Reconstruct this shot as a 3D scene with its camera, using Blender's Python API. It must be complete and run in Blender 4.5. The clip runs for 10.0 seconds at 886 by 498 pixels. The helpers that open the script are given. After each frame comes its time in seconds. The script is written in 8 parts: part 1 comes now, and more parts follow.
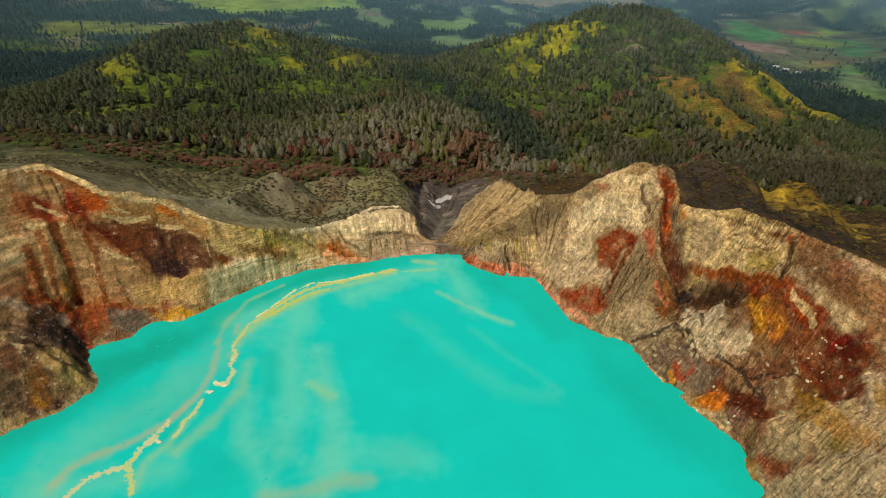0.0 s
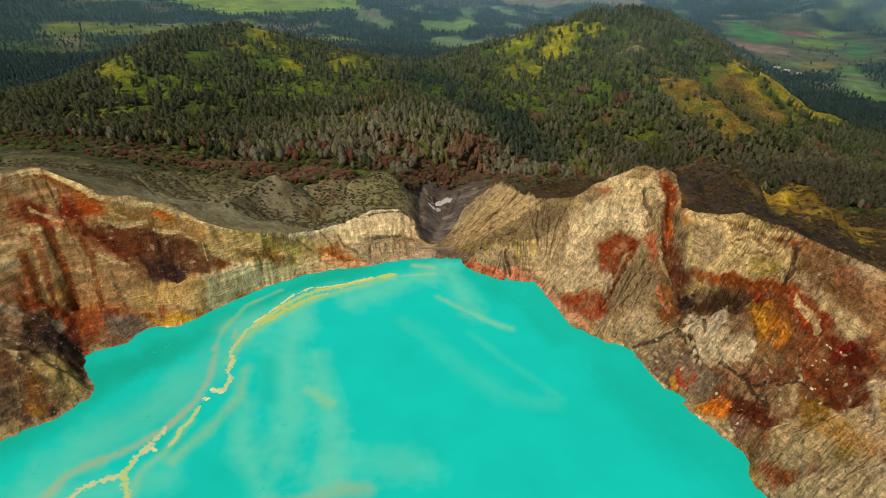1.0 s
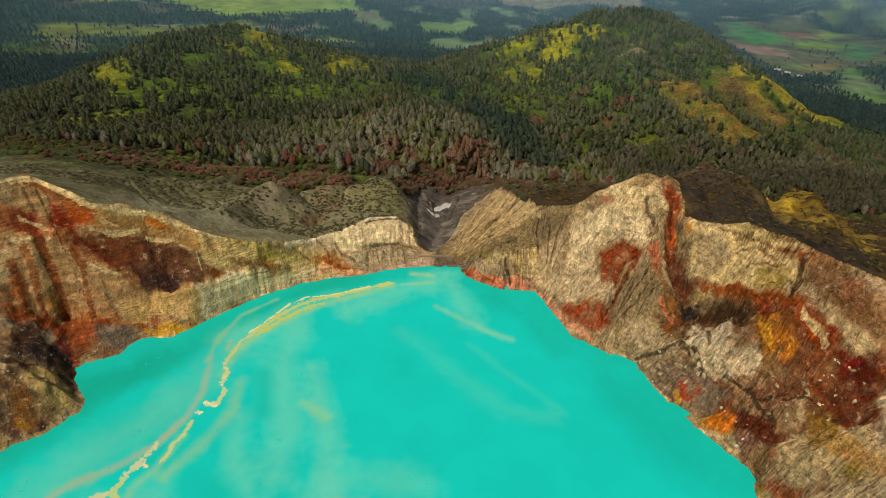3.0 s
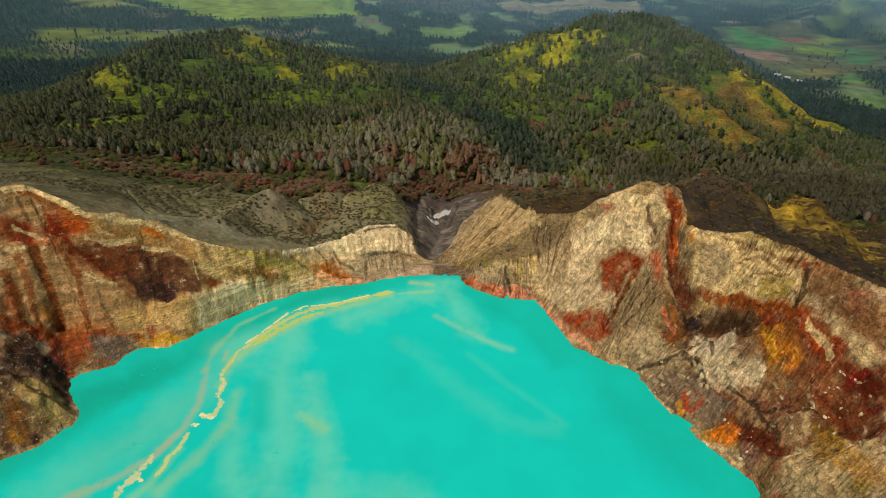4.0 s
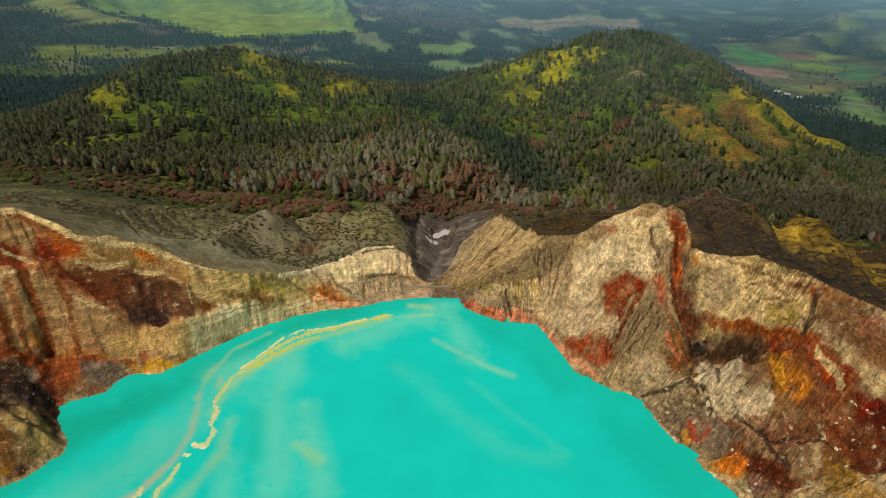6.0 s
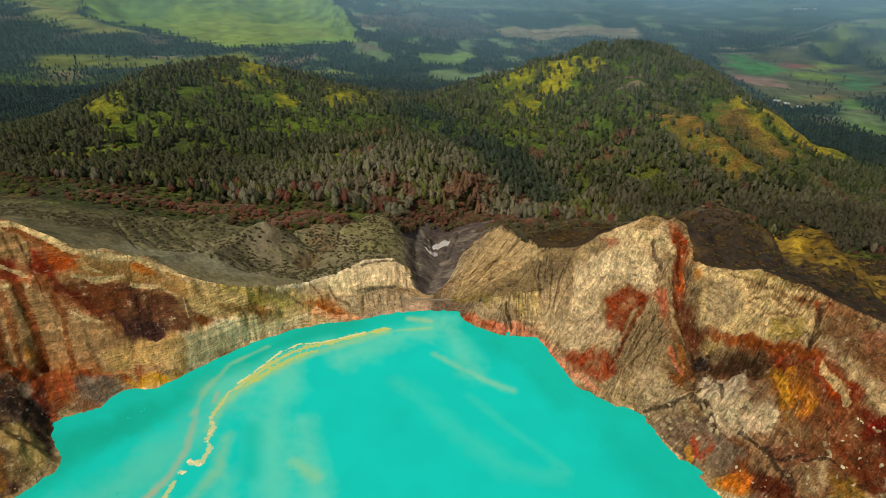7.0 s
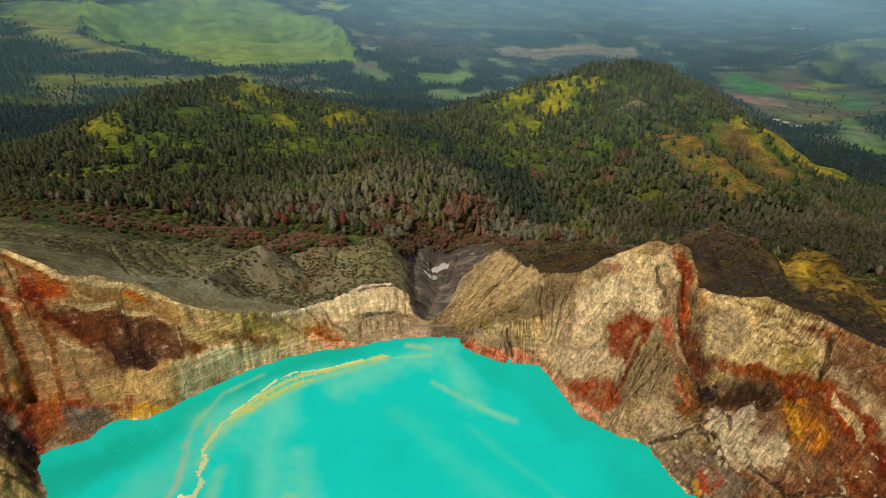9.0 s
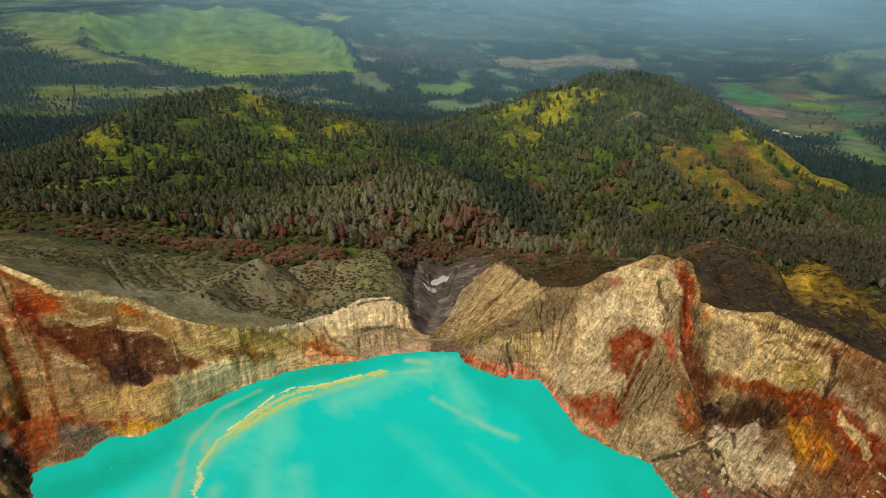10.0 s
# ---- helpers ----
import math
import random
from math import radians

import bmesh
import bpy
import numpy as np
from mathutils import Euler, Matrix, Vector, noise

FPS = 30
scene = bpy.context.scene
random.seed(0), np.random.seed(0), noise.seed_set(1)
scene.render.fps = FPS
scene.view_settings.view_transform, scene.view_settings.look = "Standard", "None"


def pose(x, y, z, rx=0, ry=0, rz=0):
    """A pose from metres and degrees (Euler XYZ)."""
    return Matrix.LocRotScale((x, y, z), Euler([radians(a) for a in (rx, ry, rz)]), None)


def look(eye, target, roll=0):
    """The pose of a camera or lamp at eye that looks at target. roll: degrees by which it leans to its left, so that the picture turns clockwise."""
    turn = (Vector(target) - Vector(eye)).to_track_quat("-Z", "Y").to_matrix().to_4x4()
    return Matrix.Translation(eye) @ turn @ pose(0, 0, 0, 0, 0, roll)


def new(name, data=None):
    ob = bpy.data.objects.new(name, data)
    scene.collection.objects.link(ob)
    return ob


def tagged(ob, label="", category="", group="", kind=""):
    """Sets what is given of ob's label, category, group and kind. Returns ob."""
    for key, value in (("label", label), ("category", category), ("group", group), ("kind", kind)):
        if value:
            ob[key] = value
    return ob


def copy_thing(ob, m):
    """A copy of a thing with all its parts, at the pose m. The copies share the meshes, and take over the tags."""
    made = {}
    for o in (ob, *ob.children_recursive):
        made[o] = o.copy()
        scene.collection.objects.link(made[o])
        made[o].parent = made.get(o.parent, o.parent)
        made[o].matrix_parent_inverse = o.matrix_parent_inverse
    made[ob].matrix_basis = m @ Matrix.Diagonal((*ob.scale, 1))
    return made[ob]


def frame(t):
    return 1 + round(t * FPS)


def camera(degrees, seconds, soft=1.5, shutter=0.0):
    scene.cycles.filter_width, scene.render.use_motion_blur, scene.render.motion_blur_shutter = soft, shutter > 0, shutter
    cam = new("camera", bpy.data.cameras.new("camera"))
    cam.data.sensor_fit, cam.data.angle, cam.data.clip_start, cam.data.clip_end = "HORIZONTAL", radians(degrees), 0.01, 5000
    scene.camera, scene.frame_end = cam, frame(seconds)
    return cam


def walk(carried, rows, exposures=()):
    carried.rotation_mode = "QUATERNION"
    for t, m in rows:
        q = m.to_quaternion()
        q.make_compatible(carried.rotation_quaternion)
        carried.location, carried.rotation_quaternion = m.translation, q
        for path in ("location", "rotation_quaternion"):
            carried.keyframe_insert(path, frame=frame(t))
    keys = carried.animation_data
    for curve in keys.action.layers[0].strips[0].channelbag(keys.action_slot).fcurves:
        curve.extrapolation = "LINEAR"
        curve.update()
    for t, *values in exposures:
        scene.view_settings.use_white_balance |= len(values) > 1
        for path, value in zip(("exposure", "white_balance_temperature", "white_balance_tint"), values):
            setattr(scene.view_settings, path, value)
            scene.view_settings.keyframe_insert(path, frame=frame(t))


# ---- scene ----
cam = camera(65.3, 10.0, soft=0.8)
PATH = [
    (0, (0.078, -0.133, 385.175), (0.086, 1.529, 384.062), 1.5),
    (0.5, (0.035, 3.083, 385.349), (0.043, 4.744, 384.236), 1.5),
    (1, (0.248, 6.757, 385.061), (0.256, 8.419, 383.949), 1.5),
    (1.5, (0.384, 10.209, 385.081), (0.393, 11.871, 383.968), 1.5),
    (2, (0.423, 13.761, 384.843), (0.433, 15.424, 383.731), 1.5),
    (2.5, (0.287, 16.872, 384.951), (0.297, 18.534, 383.838), 1.6),
    (4, (0.254, 28.17, 384.867), (0.266, 29.839, 383.765), 1.6),
    (4.5, (0.371, 31.292, 384.873), (0.383, 32.967, 383.779), 1.6),
    (5, (0.415, 34.926, 384.807), (0.427, 36.606, 383.723), 1.6),
    (6.5, (0.648, 45.508, 384.54), (0.66, 47.206, 383.482), 1.6),
    (7, (0.67, 49.101, 384.808), (0.682, 50.805, 383.761), 1.6),
    (7.5, (0.582, 52.427, 384.732), (0.595, 54.137, 383.695), 1.6),
    (8, (0.605, 56.125, 384.414), (0.618, 57.842, 383.388), 1.6),
    (8.5, (0.601, 59.355, 384.572), (0.614, 61.078, 383.556), 1.6),
    (9, (0.463, 63.254, 384.577), (0.476, 64.984, 383.572), 1.6),
    (9.5, (0.586, 66.532, 384.81), (0.599, 68.268, 383.817), 1.6),
    (10, (0.661, 70.047, 384.672), (0.674, 71.79, 383.692), 1.6),
]
walk(cam, [(t, look(eye, target, roll)) for t, eye, target, roll in PATH])

# ---- light: a bright overcast sky with a soft sun from the left ----
SUN_HEIGHT, SUN_WAY = 56.0, 223.0
world = bpy.data.worlds.new("sky")
scene.world = world
world.use_nodes = True
sky = world.node_tree.nodes.new("ShaderNodeTexSky")
sky.sky_type, sky.sun_disc = "NISHITA", False
sky.sun_elevation, sky.sun_rotation = radians(SUN_HEIGHT), radians(SUN_WAY)
sky.altitude, sky.dust_density = 2300, 2.0
cloud = world.node_tree.nodes.new("ShaderNodeHueSaturation")
cloud.inputs["Saturation"].default_value = 0.25
world.node_tree.links.new(sky.outputs[0], cloud.inputs["Color"])
world.node_tree.links.new(cloud.outputs[0], world.node_tree.nodes["Background"].inputs[0])
world.node_tree.nodes["Background"].inputs[1].default_value = 0.085
sun = new("sun", bpy.data.lights.new("sun", "SUN"))
sun.data.energy, sun.data.angle, sun.data.color = 4.0, radians(7), (1.0, 0.885, 0.71)
way = Vector((math.sin(radians(SUN_WAY)) * math.cos(radians(SUN_HEIGHT)), math.cos(radians(SUN_WAY)) * math.cos(radians(SUN_HEIGHT)), math.sin(radians(SUN_HEIGHT))))
sun.matrix_world = look(way * 900, (0, 0, 0))
scene.view_settings.exposure = -0.05

# ---- landform: break lines of shore, crests, benches, valleys and hills, with a smooth skin between them ----
SHORE = [(-305, 326), (-289, 341), (-274, 350), (-261, 372), (-262, 384), (-278, 404), (-277, 421), (-256, 432), (-245, 453), (-221, 454), (-198, 477), (-165, 510), (-131, 531), (-99, 543), (-71, 549), (-41, 560), (-9, 566), (21, 565), (26, 550), (46, 538), (60, 531), (90, 531), (102, 500), (114, 470), (136, 451), (160, 437), (171, 409), (184, 381), (197, 362), (217, 333), (214, 308), (228, 262), (262, 170), (270, 20), (190, -130), (20, -200), (-180, -170), (-310, -40), (-345, 130), (-335, 270)]
LINES = []


def line(*points):
    """A break line of the land: a chain of places that the ground passes through."""
    LINES.append(np.array(points, float))
    return points


CREST_L = line((-370, -150, 150), (-430, 60, 150), (-440, 220, 148), (-425, 340, 142), (-385, 430, 136), (-345, 470, 132), (-321, 493, 129), (-309, 496, 122), (-289, 494, 113), (-274, 495, 105), (-259, 505, 95), (-240, 508, 87), (-226, 515, 80), (-207, 512, 72), (-191, 516, 63), (-162, 525, 52), (-137, 541, 42), (-117, 560, 33), (-92, 572, 35), (-68, 593, 37), (-43, 611, 28), (-28, 615, 15), (-24, 600, 3))
CREST_R = line((91, 588, 58), (121, 577, 65), (140, 563, 84), (162, 559, 102), (173, 556, 111), (193, 555, 115), (210, 562, 100), (209, 537, 97), (206, 520, 93), (208, 503, 97), (228, 485, 105), (236, 473, 114), (241, 452, 120), (254, 443, 121), (264, 430, 120), (272, 410, 124), (277, 400, 126), (295, 372, 128), (320, 330, 132), (345, 250, 138), (365, 130, 145), (340, -80, 150), (240, -240, 150), (10, -310, 150), (-220, -280, 150), (-370, -150, 150))
line((91, 588, 58), (84, 632, 33), (78, 683, 13), (68, 751, -19), (50, 780, -45))
# left wall: upper face, foot and spur
line((-372, 420, 100), (-345, 450, 84), (-308, 469, 81), (-294, 480, 90), (-256, 479, 60), (-220, 495, 48))
line((-372, 392, 74), (-324, 410, 39), (-299, 414, 24), (-300, 452, 23), (-277, 462, 38), (-239, 471, 27), (-204, 483, 34), (-179, 504, 30), (-137, 534, 22))
line((-370, 345, 70), (-325, 372, 44), (-300, 384, 34), (-277, 371, 19))
line((-340, 310, 30), (-303, 345, 9), (-296, 362, 14))
# right wall: shelf, benches and the knob by the outlet
line((140, 556, 82), (160, 538, 87), (175, 527, 90), (194, 531, 93))
line((118, 540, 40), (156, 521, 54), (175, 495, 49), (190, 465, 49), (210, 451, 61), (231, 413, 72), (248, 399, 89), (262, 355, 75), (258, 300, 66), (290, 200, 62))
line((128, 490, 20), (160, 455, 17), (191, 412, 17), (209, 405, 36), (240, 371, 49), (242, 337, 44), (234, 300, 42))
line((197, 385, 9), (222, 338, 24), (222, 310, 22))
line((50, 566, 26), (69, 605, 26), (64, 650, 8))
line((36, 556, 16), (50, 566, 26), (92, 548, 24))
# the low sill of the outlet and the ravine behind it
line((-40, 582, 6), (-20, 580, 1.6), (10, 580, 1.4), (26, 575, 3))
line((-10, 600, -7), (-6, 642, -22), (4, 700, -42), (-2, 760, -62), (-5, 801, -78), (-6, 832, -93), (14, 870, -95), (40, 905, -92), (90, 945, -100), (150, 965, -106))
line((15, 640, -14), (20, 715, -37), (36, 731, -35), (50, 780, -52))
line((-30, 640, 2), (-36, 700, -16), (-40, 745, -32), (-38, 790, -55), (-30, 850, -72), (-6, 880, -80), (30, 918, -66))
# ash slope and bumps outside the left wall
line((-470, 520, 110), (-390, 545, 100), (-335, 592, 77), (-300, 640, 38), (-258, 732, 0))
line((-277, 544, 88), (-241, 566, 60), (-202, 566, 54), (-171, 580, 36), (-140, 590, 20), (-105, 610, 14))
line((-250, 612, 42), (-205, 608, 34), (-165, 612, 20), (-125, 622, 8))
line((-190, 690, 0), (-150, 690, -8), (-128, 668, -3))
line((-262, 636, 28), (-228, 642, 25), (-203, 646, 28), (-182, 650, 33), (-164, 657, 29), (-150, 700, -4))
line((-130, 640, 2), (-130, 664, 0), (-106, 701, -3), (-85, 739, -9), (-64, 779, -19), (-58, 800, -30))
line((-70, 660, 14), (-50, 718, -13), (-60, 776, -22))
line((-700, 640, 60), (-560, 640, 60), (-440, 700, 40), (-400, 800, 2), (-343, 835, -8), (-272, 824, -24), (-190, 800, -20), (-125, 803, -17))
line((-125, 803, -17), (-184, 972, -57), (-67, 970, -56), (-19, 1041, -58), (-22, 1130, -78))
line((30, 918, -66), (58, 987, -68), (-19, 1041, -58))
# outer slope of the right wall
line((215, 585, 88), (262, 578, 80), (305, 612, 60), (351, 634, 36), (374, 678, 28), (425, 666, 5), (500, 680, -30))
line((262, 578, 80), (300, 690, 40), (325, 775, -4), (360, 860, -60))
line((290, 470, 100), (309, 509, 85), (360, 560, 45), (416, 582, 22), (520, 560, -10))
line((180, 640, 40), (130, 690, 15), (150, 760, -20), (125, 827, -42), (120, 880, -75))
line((230, 760, -30), (250, 860, -75), (272, 960, -105))
line((150, 965, -106), (300, 945, -104), (430, 960, -106), (574, 1005, -110), (640, 960, -114), (800, 900, -135), (1100, 800, -160))
line((380, 250, 110), (520, 250, 40), (760, 250, -60), (1200, 300, -160))
line((-460, 300, 110), (-640, 350, 90), (-900, 420, 30), (-1300, 500, -60))
# valley between the two hills
line((150, 965, -106), (183, 1050, -113), (109, 1075, -98), (40, 1180, -95), (-22, 1262, -94), (-60, 1345, -104), (-40, 1500, -140), (-20, 1700, -190), (-5, 1950, -240))
line((-700, 940, -50), (-450, 960, -44), (-330, 1030, -66), (-230, 1110, -88), (-180, 1240, -102), (-92, 1340, -102))
# left hill
line((-1085, 1500, -230), (-802, 1270, -136), (-669, 1173, -80), (-563, 1143, -24), (-532, 1177, -6), (-537, 1324, -20), (-495, 1430, -46), (-433, 1480, -47), (-326, 1431, -60), (-255, 1480, -92), (-165, 1409, -94), (-92, 1352, -100))
line((-563, 1143, -24), (-520, 1060, -36), (-500, 960, -40))
line((-433, 1480, -47), (-380, 1330, -62), (-350, 1180, -72))
line((-1085, 1779, -249), (-800, 1560, -200), (-560, 1720, -195), (-400, 1720, -190), (-250, 1650, -170), (-150, 1600, -160))
# right hill
line((-60, 1480, -132), (107, 1543, -106), (178, 1604, -88), (268, 1646, -72), (321, 1680, -58), (430, 1740, -62), (545, 1745, -68), (585, 1638, -72), (608, 1520, -80), (580, 1375, -70), (560, 1328, -54))
line((372, 1383, -52), (288, 1269, -62), (310, 1164, -76), (391, 1094, -84), (400, 1040, -96))
line((376, 1166, -62), (403, 1210, -70), (466, 1216, -74), (493, 1167, -84), (543, 1096, -112), (574, 1040, -118))
line((560, 1328, -54), (640, 1340, -92), (709, 1364, -132), (735, 1290, -140), (817, 1297, -178), (900, 1250, -215))
line((500, 1290, -74), (600, 1240, -112), (674, 1200, -140), (740, 1120, -165))
line((236, 1306, -100), (178, 1400, -110), (107, 1450, -116))
line((0, 1800, -212), (107, 1760, -190), (300, 1900, -200), (560, 1960, -230), (760, 1750, -230), (900, 1450, -270), (1000, 1200, -280), (1300, 900, -300))
# the plain, its meadow bowl and far hills
line((-1700, 1500, -230), (-1085, 1850, -232), (-865, 2182, -250), (-279, 1930, -222), (-298, 2330, -240), (-5, 2279, -276), (500, 2300, -290), (1021, 2143, -320), (1225, 1943, -343), (1700, 1500, -360))
line((-1500, 2300, -240), (-1208, 2430, -225), (-810, 2690, -262), (-505, 2900, -285), (-150, 2900, -300), (300, 2900, -330), (900, 2800, -370), (1567, 2700, -404))
line((-2300, 2700, -260), (-1700, 2900, -215), (-1480, 3050, -190), (-1250, 3150, -185), (-1000, 3250, -215), (-800, 3500, -240), (-600, 3900, -260))
line((-1350, 2700, -245), (-1480, 3050, -190))
line((-1000, 2900, -265), (-1150, 3000, -250), (-900, 3050, -262))
line((-520, 3050, -270), (-600, 3000, -240), (-700, 3050, -245))
line((1400, 3250, -404), (1620, 3180, -365), (1780, 3150, -335), (1950, 3100, -335), (2300, 3000, -330))
line((1600, 2880, -404), (2000, 2850, -395), (2500, 2600, -380))
line((-3600, 4600, -330), (-1500, 4500, -360), (0, 4400, -390), (1500, 4500, -400), (3600, 4600, -390))
line((1300, 3500, -406), (1916, 3917, -408), (2600, 3600, -400))
line((0, 3300, -345), (400, 3600, -372), (900, 3400, -395))
line((-3600, -900, -200), (0, -900, 40), (3600, -900, -300))
line((-3600, 6400, -300), (0, 6400, -330), (3600, 6400, -330))
line((-3600, -900, -200), (-3600, 6400, -300))
line((3600, -900, -300), (3600, 6400, -330))


def dense(points, step):
    points = np.asarray(points, float)
    out = [points[:1]]
    for a, b in zip(points[:-1], points[1:]):
        n = max(1, int(np.hypot(*(b - a)[:2]) / step))
        out.append(a + (b - a) * (np.arange(1, n + 1) / n)[:, None])
    return np.concatenate(out)


def inside(x, y, ring):
    """Which of the places (arrays) lie inside the ring of a plan."""
    out = np.zeros(x.shape, bool)
    ring = np.asarray(ring, float)[:, :2]
    for (ax, ay), (bx, by) in zip(ring, np.roll(ring, -1, 0)):
        if ay != by:
            out ^= ((ay > y) != (by > y)) & (x < (bx - ax) * (y - ay) / (by - ay) + ax)
    return out


def nearest(x, y, chain, closed=False):
    """Distance from each place to a chain, and how far along the chain the nearest point lies."""
    chain = np.asarray(chain, float)[:, :2]
    if closed:
        chain = np.concatenate([chain, chain[:1]])
    best, along, run = np.full(x.shape, 1e9), np.zeros(x.shape), 0.0
    for a, b in zip(chain[:-1], chain[1:]):
        v = b - a
        size = math.hypot(*v)
        t = np.clip(((x - a[0]) * v[0] + (y - a[1]) * v[1]) / size**2, 0, 1)
        d = np.hypot(x - a[0] - t * v[0], y - a[1] - t * v[1])
        along = np.where(d < best, run + t * size, along)
        best = np.minimum(best, d)
        run += size
    return best, along


def sample(grid, x0, y0, step, x, y):
    """Reads a grid (rows along y) between its cells."""
    u, v = np.clip((x - x0) / step, 0, grid.shape[1] - 1.001), np.clip((y - y0) / step, 0, grid.shape[0] - 1.001)
    i, j = u.astype(int), v.astype(int)
    u, v = u - i, v - j
    return (grid[j, i] * (1 - u) + grid[j, i + 1] * u) * (1 - v) + (grid[j + 1, i] * (1 - u) + grid[j + 1, i + 1] * u) * v


def relax(h, fixed, value, rounds):
    h = np.where(fixed, value, h)
    for _ in range(rounds):
        p = np.pad(h, 1, mode="edge")
        h = np.where(fixed, value, (p[:-2, 1:-1] + p[2:, 1:-1] + p[1:-1, :-2] + p[1:-1, 2:]) / 4)
    return h


def skin(x0, x1, y0, y1, steps, rounds, start=None, edge=False):
    """The land's skin on a square grid, from coarse to fine."""
    h, before = None, None
    for step in steps:
        xs, ys = np.arange(x0, x1 + step / 2, step), np.arange(y0, y1 + step / 2, step)
        gx, gy = np.meshgrid(xs, ys)
        total, count = np.zeros(gx.shape), np.zeros(gx.shape)
        for chain in LINES:
            p = dense(chain, step / 2)
            i, j = np.rint((p[:, 0] - x0) / step).astype(int), np.rint((p[:, 1] - y0) / step).astype(int)
            ok = (i >= 0) & (i < len(xs)) & (j >= 0) & (j < len(ys))
            np.add.at(total, (j[ok], i[ok]), p[ok, 2])
            np.add.at(count, (j[ok], i[ok]), 1)
        fixed, value = count > 0, total / np.maximum(count, 1)
        wet = inside(gx, gy, SHORE)
        d, _ = nearest(gx, gy, SHORE, True)
        value = np.where(wet, -np.minimum(0.5 * d, 9), value)
        fixed |= wet
        rim = ~wet & (d < step * 0.7)
        value, fixed = np.where(rim & ~fixed, 0.4, value), fixed | rim
        if h is None:
            h = np.full(gx.shape, -100.0) if start is None else start(gx, gy)
        else:
            h = sample(h, x0, y0, before, gx, gy)
        if edge:
            frame_cells = np.zeros(gx.shape, bool)
            frame_cells[[0, -1]] = frame_cells[:, [0, -1]] = True
            value = np.where(frame_cells, start(gx, gy), value)
            fixed |= frame_cells
        h = relax(h, fixed, value, rounds)
        before = step
    return h


WIDE = skin(-3600, 3600, -900, 6400, (400, 200, 100, 50, 25), 250)
FINE = skin(-500, 500, 240, 1000, (20, 10, 5, 2.5), 250, lambda x, y: sample(WIDE, -3600, -900, 25, x, y), True)
for _ in range(2):
    p = np.pad(WIDE, 1, mode="edge")
    WIDE = (p[:-2, 1:-1] + p[2:, 1:-1] + p[1:-1, :-2] + p[1:-1, 2:] + 2 * WIDE) / 6


def smooth(a, lo, hi):
    t = np.clip((a - lo) / (hi - lo), 0, 1)
    return t * t * (3 - 2 * t)


TABLE = np.random.RandomState(5).permutation(256)
ANGLE = np.random.RandomState(6).rand(256) * 2 * np.pi


def grain(x, y, seed=0):
    """Smooth noise between about -1 and 1."""
    x, y = x + 37.3 * seed, y + 91.7 * seed
    i, j = np.floor(x).astype(int), np.floor(y).astype(int)
    u, v = x - i, y - j

    def corner(a, b):
        g = ANGLE[TABLE[(TABLE[(i + a) & 255] + j + b) & 255]]
        return np.cos(g) * (u - a) + np.sin(g) * (v - b)

    s, t = u * u * u * (u * (6 * u - 15) + 10), v * v * v * (v * (6 * v - 15) + 10)
    low = corner(0, 0) * (1 - s) + corner(1, 0) * s
    high = corner(0, 1) * (1 - s) + corner(1, 1) * s
    return 1.5 * (low * (1 - t) + high * t)


def fbm(x, y, size, octaves=4, seed=0, gain=0.5):
    out, amount, total = 0.0, 1.0, 0.0
    for n in range(octaves):
        out = out + amount * grain(x / size, y / size, seed + 11 * n)
        total += amount
        size, amount = size / 2, amount * gain
    return out / total


def ridged(x, y, size, octaves=3, seed=0):
    out, amount, total = 0.0, 1.0, 0.0
    for n in range(octaves):
        out = out + amount * (1 - 2 * np.abs(grain(x / size, y / size, seed + 7 * n)))
        total += amount
        size, amount = size / 2, amount * 0.5
    return out / total


def chain_distance(places, way, reach):
    """Distance to a chain in as many axes as it has, for the places within reach of it."""
    dims = way.shape[1]
    near = np.ones(len(places), bool)
    for n in range(dims):
        near &= (places[:, n] > way[:, n].min() - reach) & (places[:, n] < way[:, n].max() + reach)
    some = places[near, :dims]
    best = np.full(len(some), 1e9)
    for a, b in zip(way[:-1], way[1:]):
        v = b - a
        t = np.clip((some - a) @ v / max(v @ v, 1e-6), 0, 1)
        best = np.minimum(best, np.linalg.norm(some - a - t[:, None] * v, axis=1))
    return near, best


CUTS = []
CRATER = [p[:2] for p in CREST_L] + [(-8, 590), (4, 606), (14, 640), (24, 700), (42, 762), (68, 757), (81, 683), (87, 632)] + [p[:2] for p in CREST_R]


def bare(x, y):
    """The land without its small relief."""
    near = smooth(np.minimum(np.minimum(x + 500, 500 - x), np.minimum(y - 240, 1000 - y)), 5, 60)
    return sample(WIDE, -3600, -900, 25, x, y) * (1 - near) + sample(FINE, -500, 240, 2.5, x, y) * near


